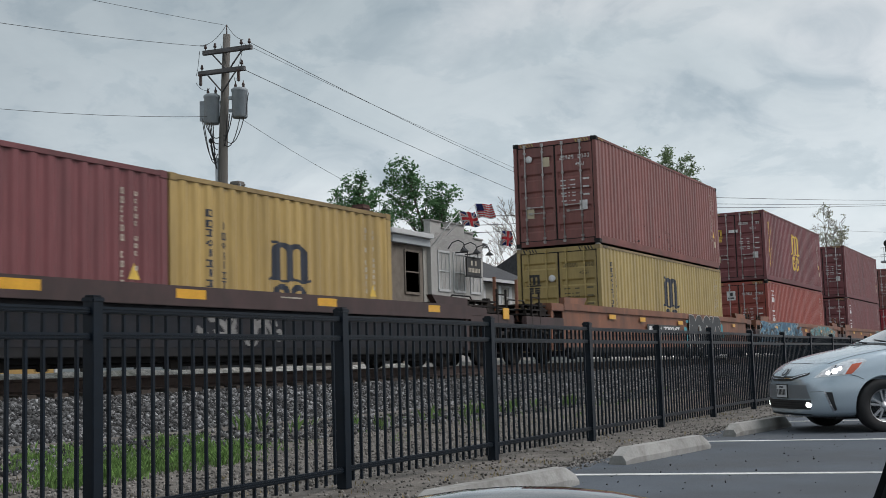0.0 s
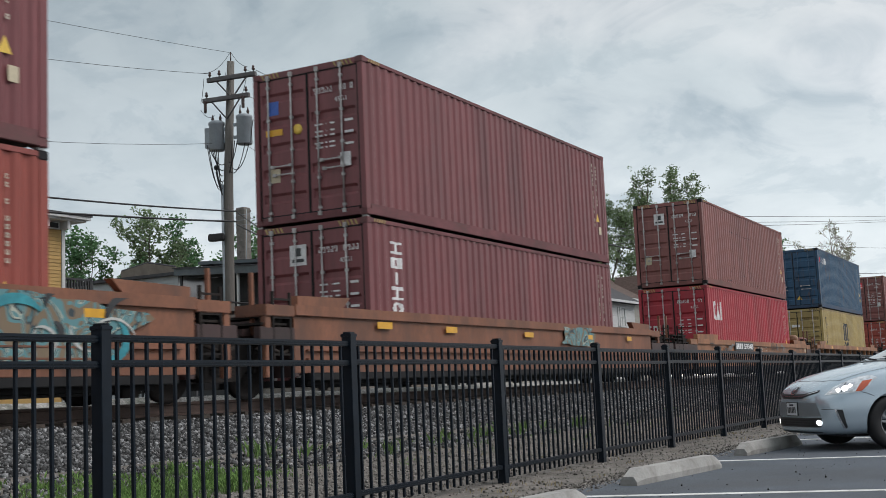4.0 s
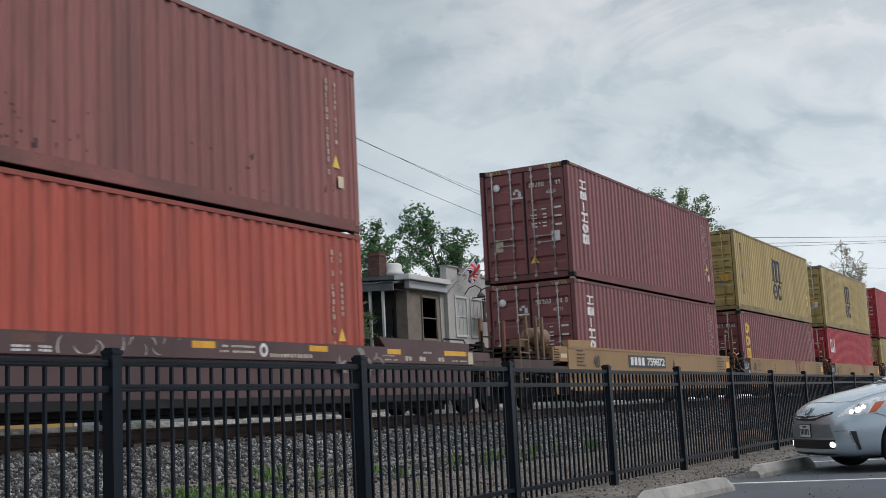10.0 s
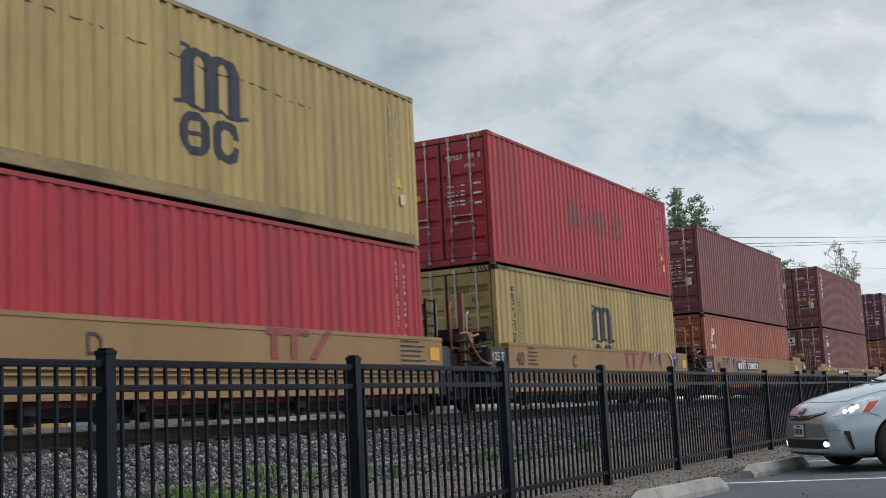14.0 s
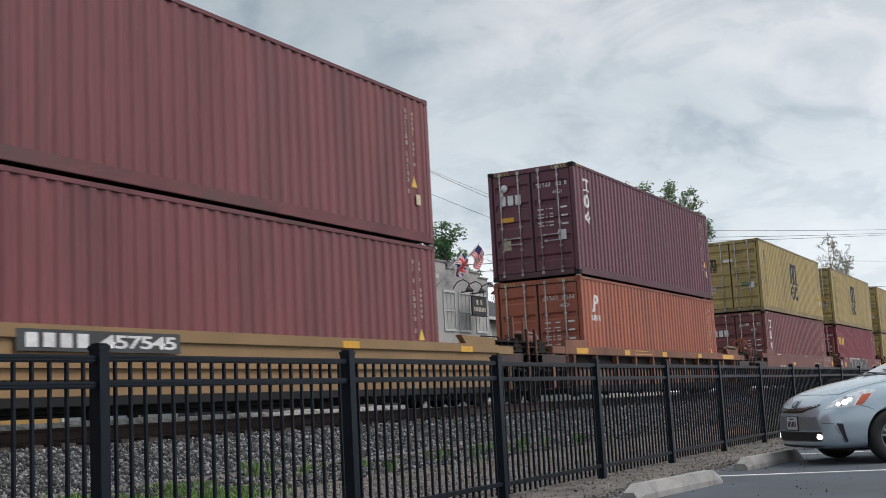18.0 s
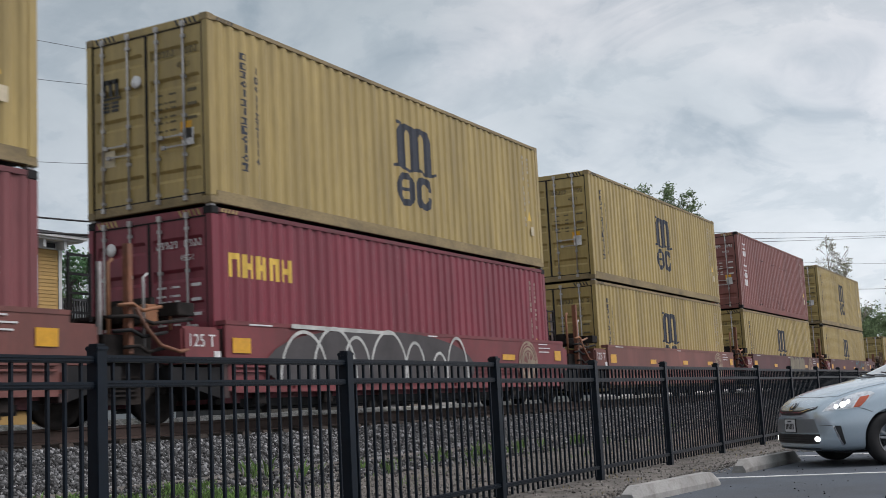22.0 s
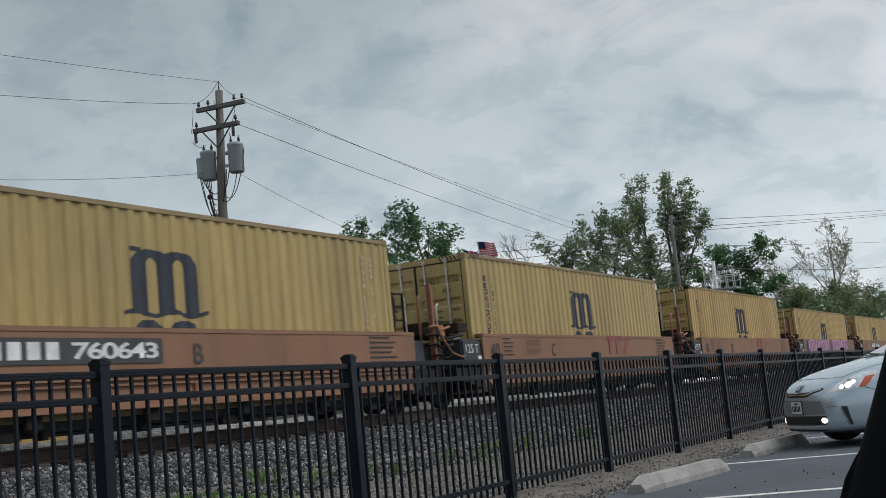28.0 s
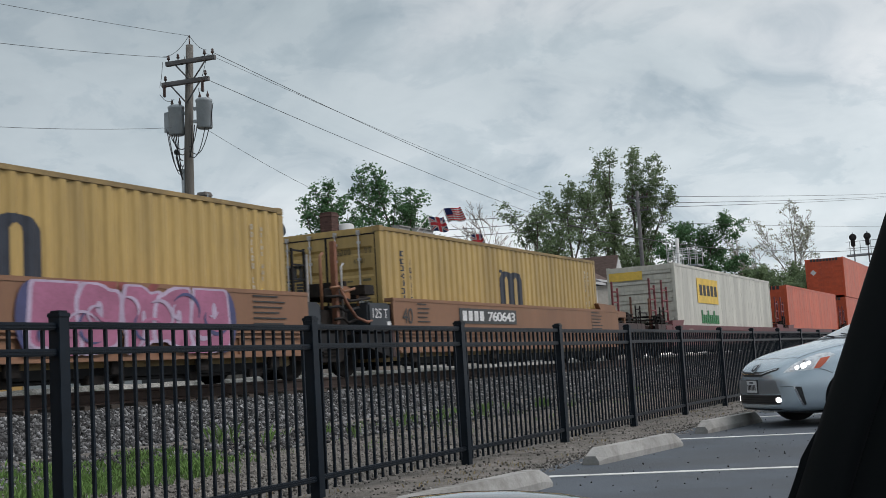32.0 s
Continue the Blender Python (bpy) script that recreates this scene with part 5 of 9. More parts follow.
    if style == "bubbles":
        for k, (cx, a, b) in enumerate(((0.13, 0.15, 0.52), (0.34, 0.10, 0.48), (0.52, 0.11, 0.5), (0.70, 0.12, 0.52), (0.89, 0.11, 0.46))):
            part("graffiti", fat_letter("graffiti", cx * w, h * 0.5, a * w * 1.06, b * h * 1.04, 0.0006 - 0.0012 * k, h, random.Random(k)), SMOKE, car, "dark sprayed outline", at=(u, OUT - 0.017, z))
            g = part("graffiti", fat_letter("graffiti", cx * w, h * 0.5, a * w, b * h * 0.96, -0.0012 * k, h, random.Random(k)), BEIGE, car, "beige sprayed letter", at=(u, OUT - 0.017, z))
            part("spray_line", arch("spray_line", cx * w, h * 0.3, a * w * 0.35, h * 0.16, 0.03, -0.0005 - 0.0012 * k), SMOKE, g)


def ring_mesh(r1, r0):
    v, f = [], []
    for i in range(24):
        a = 2 * math.pi * i / 24
        v += [(r * math.cos(a), 0, r * math.sin(a)) for r in (r0, r1)]
        k = 2 * i
        f.append((k, (k + 2) % 48, (k + 3) % 48, k + 1))
    return mesh_of("round_mark", v, f)


def sill_words(car, u, z, w, h, n, ink):
    """A worn row of small painted bars along a car's side."""
    r, step, items = random.Random(int(u * 100) + n), w / n, []
    for k in range(n):
        if h > 0.05 or r.random() > 0.15:
            items.append((step * k, step * (k + r.uniform(0.62, 0.88)), OUT - 0.004, OUT, h * r.uniform(0, 0.12), h * r.uniform(0.85, 1)))
    tagged(part("marking", boxes("marking", items), MARK[ink], car, at=(u, 0, z)), kind="stuff")


def end_gear(car, x):
    """Pipes, rods, valves and grab irons between two joined wells."""
    brass = WELL["tan"]
    for dx, y, z0, z1, r, m in ((-0.95, 0.05, 0.9, 2.15, 0.028, brass), (-0.35, 0.0, 1.0, 2.0, 0.02, GALV), (-1.15, 0.5, 1.0, 1.9, 0.024, GRIME), (0.15, -0.02, 1.25, 1.62, 0.022, brass)):
        part("end_rod", cached(("erod", z0, z1, r), lambda: tube("end_rod", [(0, 0, z0), (0, 0, z1 - 0.06), (0.08, 0, z1)], r, 6)), m, car, at=(x + dx, y, 0))
    for dz, dx, l, m in ((1.36, -1.2, 1.5, GRIME), (1.52, -1.0, 0.8, brass), (1.18, -1.1, 1.0, BLACK), (0.98, -0.9, 0.8, GRIME)):
        part("air_pipe", cached(("apipe", l), lambda: tube("air_pipe", [(0, 0, 0), (l * 0.3, -0.02, 0.03), (l * 0.55, 0.0, -0.05), (l, 0, 0.02)], 0.026, 6)), m, car, at=(x + dx, OUT + 0.12 + 0.04 * dx, dz))
    part("brake_cylinder", cached("bcyl", lambda: lathe("brake_cylinder", [(0.0, -0.22), (0.11, -0.21), (0.13, -0.15), (0.13, 0.17), (0.06, 0.22), (0.0, 0.22)], 14, "X")), GRIME, car, "grimy brake cylinder", at=(x - 0.62, 0.05, 1.42))
    part("valve_block", cached("vblk", lambda: boxes("valve_block", [(-0.14, 0.14, -0.1, 0.12, 0, 0.2), (-0.06, 0.2, -0.06, 0.08, 0.18, 0.30)], 0.02)), brass, car, "tan painted brake valve", at=(x - 0.2, 0.1, 1.3))
    part("bellows_plate", cached("bplt", lambda: boxes("bellows_plate", [(-1.2, -0.1, 0.2, WIDE - 0.2, 1.02, 1.08), (-1.1, -0.2, 0.0, 0.16, 0.8, 1.16)], 0.012)), GRIME, car, at=(x, 0, 0))


def well_car(s, kind, colour, top, u0, u1, lead, tail, label, trucks=(), boards=(), tape=(), tagsx=(), spray=(), seal=None, forty=False, plate=None, drawn=()):
    steel = WELL[colour]
    car = thing("well_car", label, "well car", "cars of the train")
    MOVES.append((car, s, NEAR, RAIL_TOP))
    near = side_parts(car, kind, u0, u1, top, steel, False)
    side_parts(car, kind, u0, u1, top, steel, True)
    part("well_floor", cached(("wf", round(u0, 2), round(u1, 2)), lambda: boxes("well_floor", [(u0 + 0.6, u1 - 0.6, 0.0, 0.35, 0.17, 0.295), (u0 + 0.6, u1 - 0.6, WIDE - 0.35, WIDE, 0.17, 0.295)]
              + [(x, x + 0.3, 0.35, WIDE - 0.35, 0.17, 0.27) for x in (u0 + 1.0, (u0 + u1) / 2, u1 - 1.3)])), BLACK, car)
    for u in (u0, u1 - 0.14):
        # bulkheads take dark steel on every car: their shade is put into the colour
        part("bulkhead", cached(("bh", top), lambda: boxes("bulkhead", [(0, 0.14, OUT + 0.06, WIDE - OUT - 0.06, 0.3, top - 0.12)], 0.01)), WELL["dark"], car, at=(u, 0, 0))
    part("brake_pipe", cached(("bp", round(u0, 2), round(u1, 2)), lambda: tube("brake_pipe", [(u0 + 0.8, 0, 0), ((u0 + u1) / 2, 0.02, -0.015), (u1 - 0.8, 0, 0)], 0.026, 6)), BLACK, car, at=(0, OUT + 0.3, 0.15))
    for k in range(9):
        x = u0 + 1.6 + (u1 - u0 - 3.2) * (k + 0.3 * ((k * 7) % 3 - 1)) / 8
        part("hanger", cached(("hang", k % 3), lambda: boxes("hanger", [(-0.05 - 0.06 * (k % 3), 0.05 + 0.05 * (k % 3), OUT + 0.2, OUT + 0.34, 0.08, 0.2)], 0.01)), GRIME, car, at=(x, 0, 0))
    for end, spec in ((-1, lead), (1, tail)):
        if not spec:
            continue
        what, reach = spec.split(":")
        reach = float(reach)
        e0, e1 = (u0 - reach, u0) if end < 0 else (u1, u1 + reach)
        mid = (e0 + e1) / 2
        if what == "black":
            w = reach
            bxm = cached(("eb", round(w, 2), end), lambda: boxes("end_box", [(w * 0.15, w * 0.92, OUT + 0.02, WIDE - OUT - 0.02, 0.78, 1.30)] if end < 0 else [(0, w * 0.7, OUT + 0.18, WIDE - OUT - 0.18, 0.72, 1.28)], 0.04))
            eb = part("end_box", bxm, SLATE if colour not in ("oxide", "claret", "ruddy", "faded") else WELL["ruddy" if colour == "claret" else colour], car, "dark boxed end over the shared truck", at=(e0, 0, 0))
            part("end_foot", cached(("ef", round(w, 2), end), lambda: prism("end_foot", [(0.0, 0.55), (w, 0.3), (w, 0.74), (0.0, 0.74)] if end < 0 else [(0.0, 0.3), (w, 0.55), (w, 0.74), (0.0, 0.74)], OUT + 0.1, WIDE - OUT - 0.1)), BLACK, car, at=(e0, 0, 0))
            if end < 0:
                part("lettering", lettering("125 T", 0.25), MARK["white"], eb, "white lettering 125 T", at=(0.24, OUT + 0.012, 1.02))
                tagged(part("marking", cached("whitebars", lambda: boxes("marking", [(0.80, 0.94, OUT + 0.010, OUT + 0.016, 0.81, 0.96)])), MARK["white"], eb), kind="stuff")
                cov = cached("cover", lambda: boxes("cover_plate", [(-0.5, 0.9, 0.2, WIDE - 0.2, 1.42, 1.47), (0.1, 0.45, OUT + 0.05, 0.2, 1.44, 1.62), (-0.1, 0.0, 0.1, 0.9, 1.42, 1.7)], 0.01))
                part("cover_plate", cov, GRIME, car, at=(e0, 0, 0))
                post = cached("stanchion", lambda: boxes("stanchion", [(-0.05, 0.05, -0.05, 0.05, 0, 1.45)], 0.01))
                part("stanchion", post, WELL["rust"], car, "rusty upright end post", at=(e0 - 0.75, OUT + 0.15, 0.9))
                part("stanchion", cached("rod2", lambda: boxes("stanchion", [(-0.025, 0.025, -0.025, 0.025, 0, 1.1)])), GALV, car, at=(e0 - 0.55, 0.6, 1.1))
                hose = cached("hose", lambda: tube("hose", [(0, 0, 0), (0.15, -0.03, -0.25), (0.4, -0.05, -0.48), (0.8, -0.04, -0.56), (1.1, 0, -0.5)], 0.028, 8))
                part("hose", hose, WELL["rust"], car, "rusty air hose", at=(e0 - 0.7, OUT + 0.06, 1.5))
                end_gear(car, e0)
                lad = cached("endladder", lambda: boxes("grab_iron", [(-0.02, 0.02, -0.02, 0.02, 0, 0.9), (0.36, 0.4, -0.02, 0.02, 0, 0.9)] + [(0, 0.38, -0.015, 0.015, z, z + 0.03) for z in (0.1, 0.35, 0.6, 0.85)]))
                part("grab_iron", lad, BLACK, car, at=(e0 - 1.3, 0.4, 1.35))
        else:
            # a platform with steps, ladders and brake gear beyond the well
            plat = cached(("pf", round(reach, 2), end, top), lambda: boxes("end_platform", [(0, reach, 0.1, WIDE - 0.1, 0.92, 1.04), (0, reach, OUT + 0.02, OUT + 0.14, 0.82, 1.06), (0, reach, WIDE - OUT - 0.14, WIDE - OUT - 0.02, 0.82, 1.06),
                                                                                       (reach * 0.05, reach * 0.95, 0.9, 1.5, 0.62, 0.93)], 0.015))
            # the platform's shade is in its dark steel too, whatever the car's paint
            part("end_platform", plat, WELL["dark"], car, at=(e0, 0, 0))
            if what in ("guide", "dark", "gear"):
                long = {"plum": 3.0, "tan": 2.2}.get(colour, 1.2) if kind == "slab" else 1.2
                g = cached(("gd", end, top, long), lambda: prism("sloped_guide", [(-0.1, top), (long, top), (long + 0.2, top + 0.17), (-0.1, top + 0.14)] if end < 0 else [(0.1, top), (-long, top), (-long - 0.2, top + 0.17), (0.1, top + 0.14)], OUT + 0.03, OUT + 0.16))
                part("sloped_guide", g, steel, car, "sloped loading guide", at=(u0 + 0.2 if end < 0 else u1 - 0.2, 0, 0))
            tk = cached("tank", lambda: lathe("brake_tank", [(0.0, -0.45), (0.14, -0.44), (0.2, -0.36), (0.2, 0.36), (0.14, 0.44), (0, 0.45)], 16, "X"))
            if what == "gear":
                own_coat = colour in ("gold", "peach")
                part("brake_tank", tk, WELL["dusty"] if own_coat or end > 0 else WELL["oxide"], car, "rusty tan air brake reservoir" if own_coat or end > 0 else "red air brake reservoir", at=(mid + (0.45 if end < 0 else 0.35), 0.1 if own_coat else 0.45, 1.60 if own_coat else 1.45))
                if own_coat:
                    x0 = u0 if end < 0 else u1 + 0.85
                    eb = part("end_box", cached("goldend", lambda: boxes("end_box", [(-0.86, -0.01, OUT + 0.02, 0.5, 0.92, 1.36)], 0.015)), steel, car, "boxed step end in the car's own paint", at=(x0, 0, 0))
                    part("warning_plate", cached("whplate", lambda: boxes("warning_plate", [(-0.42, -0.07, OUT + 0.012, OUT + 0.02, 1.13, 1.26)])), MARK["cream"], eb)
                    part("step_grille", cached("stgrille", lambda: boxes("step_grille", [(-0.78, -0.52, OUT + 0.008, OUT + 0.02, z, z + 0.022) for z in (1.0, 1.06, 1.12, 1.18, 1.24, 1.30)])), GRIME, eb)
                    for dx in (-2.1, -1.58, -1.25):
                        part("grab_post", cached("tallpost", lambda: boxes("grab_post", [(-0.04, 0.04, -0.03, 0.03, 0, 1.06)], 0.006)), WELL["dusty"], car, "tall rusty tan end post", at=(x0 + dx if end < 0 else u1 - dx, OUT + 0.08, 0.96))
                    for dz in (1.10, 1.22):
                        part("air_pipe", cached("goldpipe", lambda: tube("air_pipe", [(0, 0, 0), (0.3, -0.02, 0.06), (0.6, 0.03, -0.05), (1.0, 0, 0.03)], 0.03, 6)), WELL["dusty"], car, at=(mid - 0.5, OUT + 0.2, dz))
                if not own_coat and end > 0:
                    bw = part("brake_wheel", cached("bwheel", lambda: tube("brake_wheel", [(0, 0.27 * math.cos(k * math.pi / 10), 0.27 * math.sin(k * math.pi / 10)) for k in range(21)], 0.022, 6)), WELL["vermil"], car, "orange hand brake wheel", at=(e1 - 0.25, OUT + 0.45, 1.62))
                    for k in range(3):
                        part("spoke", cached(("bspoke", k), lambda: tube("spoke", [(0, 0.27 * math.cos(k * math.pi / 3), 0.27 * math.sin(k * math.pi / 3)), (0, -0.27 * math.cos(k * math.pi / 3), -0.27 * math.sin(k * math.pi / 3))], 0.014, 6)), WELL["vermil"], bw)
                    part("brake_post", cached("bwpost", lambda: boxes("brake_post", [(0.03, 0.12, -0.06, 0.06, 0, 0.95)], 0.01)), WELL["dusty"], car, at=(e1 - 0.25, OUT + 0.45, 1.0))
                part("brake_tank", tk, WELL["dark"], car, "dark air brake reservoir", at=(mid - 0.1, 1.4, 1.3))
                part("valve_block", cached("valve", lambda: boxes("valve_block", [(-0.25, 0.2, 0, 0.4, 0, 0.3), (-0.1, 0.3, 0.05, 0.3, 0.28, 0.5), (0.15, 0.3, -0.1, 0.45, -0.1, 0.12)], 0.03)), WELL["dusty"] if own_coat else GRIME, car, at=(mid - 0.25, 0.1, 1.05))
            lad = cached("ladder", lambda: boxes("ladder", [(-0.02, 0.02, -0.02, 0.02, 0, 1.05), (0.42, 0.46, -0.02, 0.02, 0, 1.05)] + [(0, 0.44, -0.015, 0.015, z, z + 0.03) for z in (0.08, 0.36, 0.64, 0.92)]))
            part("ladder", lad, GRIME if what != "gear" else WELL["dusty"] if colour in ("gold", "peach") else steel, car, "end ladder with four rungs", at=(e0 + (0.35 if end < 0 else reach - 0.8), OUT + 0.04, 0.55))
            part("grab_post", cached("gp", lambda: boxes("grab_post", [(-0.032, 0.032, -0.03, 0.03, 0, 0.95)], 0.006)), WELL["rust"], car, "rusty upright post", at=(e0 + (0.25 if end < 0 else reach - 0.25), 0.1, 0.95))
            slab = cached(("slab", end, top), lambda: boxes("end_slab", [(-0.75, 0.0, OUT + 0.01, 0.35, top - 0.2, top - 0.02), (-0.75, -0.6, OUT + 0.03, OUT + 0.12, 0.3, top - 0.2)] if end < 0 else
                                                            [(0.0, 0.75, OUT + 0.01, 0.35, top - 0.2, top - 0.02), (0.6, 0.75, OUT + 0.03, OUT + 0.12, 0.3, top - 0.2)], 0.012))
            part("end_slab", slab, steel, car, "overhanging end slab on a leg", at=(u0 if end < 0 else u1, 0, 0))
            for k, (dz, run_y) in enumerate(((0.05, 1.6), (0.16, 1.9), (0.27, 1.4))):
                part("walkway", cached(("ww", round(reach, 2), k), lambda: boxes("walkway", [(0.1 + 0.08 * k, reach * 0.8 - 0.1 * k, OUT + 0.06 + 0.05 * k, OUT + 0.06 + run_y, 0, 0.035)]
                     + [(0.2 + i * 0.32, 0.25 + i * 0.32, OUT + 0.08 + 0.05 * k, OUT + 0.14 + 0.05 * k, -0.1, 0.0) for i in range(max(2, int(reach * 0.8 / 0.34)))])), GRIME, car, "dark grimy end walkway", at=(e0, 0, 1.04 + dz))
            part("handrail", cached("hr", lambda: tube("handrail", [(0, 0, 0), (0, 0, 0.40), (0.06, 0, 0.46), (0.9, 0, 0.46), (0.96, 0, 0.40), (0.96, 0, 0)], 0.016, 6)), BLACK, car, at=(mid - 0.5, 0.5, 1.02))
            part("end_pipe", cached(("ep", round(reach, 2)), lambda: tube("end_pipe", [(0, 0, 0), (reach * 0.3, 0.02, 0.05), (reach * 0.7, -0.02, -0.06), (reach, 0, 0.02)], 0.03, 6)), GRIME, car, at=(e0, OUT + 0.1, 0.72))
            part("valve_box", cached("vb", lambda: boxes("valve_box", [(-0.18, 0.18, 0, 0.25, 0, 0.22), (-0.05, 0.1, 0.04, 0.2, 0.2, 0.34)], 0.02)), GRIME, car, at=(mid + 0.1, OUT + 0.12, 1.06))
            part("coupler", cached("cpl", lambda: boxes("coupler", [(-0.35, 0.35, -0.12, 0.12, -0.14, 0.14), (-0.5, -0.3, -0.18, 0.16, -0.17, 0.17)], 0.03)), GRIME, car, at=(e0 - 0.3 if end < 0 else e1 + 0.3, 1.219, 0.88))
    for u in trucks:
        bogie(car, u)
    for u, z, w, h in tape:
        part("reflector", cached(("tape", w, h), lambda: boxes("reflector", [(0, w, OUT - 0.004, OUT + 0.0, 0, h)])), MARK["amber"], car, "amber reflective tape", at=(u, 0, z))
    for u, z, w, h, number in boards:
        b = part("number_board", cached(("nb", w, h), lambda: boxes("number_board", [(0, w, OUT - 0.004, OUT, 0, h)])), MARK["grey"], car, "dark number board with white figures", at=(u, 0, z))
        part("lettering", word_mesh(number, w * 0.5, h * 0.66, 0.022), MARK["white"], b, "white figures " + number, at=(w * 0.47, OUT - 0.008, h * 0.18))
        tagged(part("marking", cached(("nbb", w, h), lambda: board_bars(w, h)), MARK["white"], b), kind="stuff")
    for u, z, w, n, ink in tagsx:
        tagged(part("marking", cached(("tx", w, n), lambda: boxes("marking", [(0, w * (0.7 + 0.3 * ((i * 37) % 10) / 10), OUT - 0.004, OUT, -i * 0.085, -i * 0.085 + 0.022) for i in range(n)])), MARK[ink], car, at=(u, 0, z)), kind="stuff")
    for u, z, w, h, style in spray:
        def blob(w=w, h=h):
            k = 40
            pts = []
            for i in range(k):
                a = 2 * math.pi * i / k
                r = 1 + 0.12 * math.sin(a * 5 + w) + 0.08 * math.sin(a * 9)
                pts.append((w / 2 + w / 2 * r * (abs(math.cos(a)) ** 0.5) * (1 if math.cos(a) > 0 else -1) * 0.9, min(max(h / 2 + h / 2 * r * (abs(math.sin(a)) ** 0.6) * (1 if math.sin(a) > 0 else -1), 0.0), h)))
            return prism("graffiti", pts, OUT - 0.003, OUT + 0.001)
        part("graffiti", cached(("gr", w, h), blob), GRAFFITI[style], car, style + " sprayed graffiti", at=(u, 0, z))
    for u, z, w, h, style in drawn:
        draw_spray(car, u, z, w, h, style)
    if seal is not None:
        def ring(r0, r1, y, a0=0.0, a1=2 * math.pi, n=32):
            v, f = [], []
            for i in range(n + 1):
                a = a0 + (a1 - a0) * i / n
                for r in (r0, r1):
                    v.append((r * math.cos(a), y, r * math.sin(a)))
            for i in range(n):
                f.append((2 * i, 2 * i + 2, 2 * i + 3, 2 * i + 1))
            return mesh_of("seal_ring", v, f)
        d = part("round_seal", cached("seal", lambda: ring(0.39, 0.5, OUT - 0.004)), SEAL, car, "worn tan round seal", at=(seal, 0, 0.87))
        part("seal_field", cached("sealfield", lambda: ring(0.0, 0.36, OUT - 0.004)), SEAL, d)
        for k, (r0, r1, a0, a1) in enumerate(((0.27, 0.30, 0.3, 2.4), (0.14, 0.25, 0.5, 1.1), (0.10, 0.25, 1.4, 1.9), (0.05, 0.24, 2.2, 2.9), (0.12, 0.3, 3.4, 3.8), (0.08, 0.28, 4.2, 4.5), (0.1, 0.3, 5.0, 5.6), (0.42, 0.46, 0.2, 1.3), (0.42, 0.46, 1.6, 2.9), (0.42, 0.46, 3.5, 5.9))):
            part("seal_mark", cached(("sealmark", k), lambda: ring(r0, r1, OUT - 0.007, a0, a1, 8)), WELL["oxide"], d)
    if forty:
        part("lettering", lettering("40", 0.42), MARK["grey"], car, "dark lettering 40", at=(0.28, OUT - 0.004, 0.93))
    if plate:
        # a wide bar on two posts and a slanting bar, in place of the owner's mark
        u, ink = plate
        items = [(0, 0.9, OUT - 0.004, OUT, 0.36, 0.46), (0.12, 0.28, OUT - 0.004, OUT, 0, 0.36), (0.62, 0.78, OUT - 0.004, OUT, 0, 0.36), (0.95, 1.1, OUT - 0.004, OUT, 0.36, 0.46)]
        part("owner_mark", cached("owner", lambda: boxes("owner_mark", items)), MARK[ink], car, "faded red bars", at=(u, 0, 0.94))
        part("owner_mark", cached("cross1", lambda: mesh_of("owner_mark", [(1.1, OUT - 0.004, 0), (1.28, OUT - 0.004, 0), (1.75, OUT - 0.004, 0.46), (1.57, OUT - 0.004, 0.46)], [(0, 1, 2, 3)])), MARK[ink], car, at=(u, 0, 0.94))
    return car




def five_pack(places, colour, label, drawn=None):
    for i, s in enumerate(places):
        a, b = i == 0, i == len(places) - 1
        tr = [-3.2 if a else -1.72] + ([15.4] if b else [])
        tags = [(-0.75 if a else 0.9, 1.3, 0.55, 5, "black"), (10.9, 1.3, 0.95, 6, "black")] if colour != "oxide" else [(11.0, 1.3, 0.7, 3, "white"), (0.5, 1.35, 0.8, 1, "white"), (5.9, 1.34, 0.5, 1, "white")]
        tape = ([(11.95, 0.98, 0.35, 0.24)] if colour == "gold" else []) if colour != "oxide" else [(3.3, 0.94, 0.5, 0.12), (8.4, 0.94, 0.5, 0.11), (11.9, 0.96, 0.35, 0.22)] if a else [(0.1, 0.94, 0.42, 0.22), (3.3, 0.94, 0.5, 0.12), (6.4, 0.94, 0.5, 0.12), (9.1, 0.94, 0.6, 0.12), (11.9, 0.96, 0.35, 0.22)]
        car = well_car(s, "flush", colour if colour != "oxide" else ("oxide", "ruddy", "faded", "claret", "claret")[i], 1.41, -1.25 if a else -0.05, 12.45 if not b else 13.2, "gear:2.9" if a else "black:1.05", ("gear:2.6" if colour == "gold" else "guide:2.6") if b else "black:0.95", label, tr,
                 boards=[(2.75, 0.95, 3.0, 0.32, "759872" if colour == "gold" else "760643")] if (a and colour != "oxide") or (b and colour != "oxide") else (), tape=tape, tagsx=tags, drawn=(drawn or {}).get(i, ()), seal=10.4 if colour == "oxide" else None, forty=colour != "oxide",
                 plate=(7.0, "red") if colour != "oxide" and not a and not b else None)
        if colour == "oxide" and a:
            sill_words(car, 0.9, 0.79, 0.95, 0.16, 4, "pale")
            part("lettering", word_mesh("237426", 1.4, 0.16, 0.015), MARK["pale"], car, "worn white figures 237426", at=(2.0, OUT - 0.004, 0.79))
            draw_spray(car, 7.7, 0.95, 1.9, 0.3, "thin")
        if colour != "oxide" and not b:
            unit_letter(car, (("A", "E", "D", "C") if colour == "gold" else ("B", "C", "D", "E"))[i], 6.35 if a else 3.4)


def unit_letter(car, letter, u):
    part("lettering", lettering(letter, 0.40), MARK["grey"], car, "dark lettering " + letter, at=(u, OUT - 0.004, 0.93))


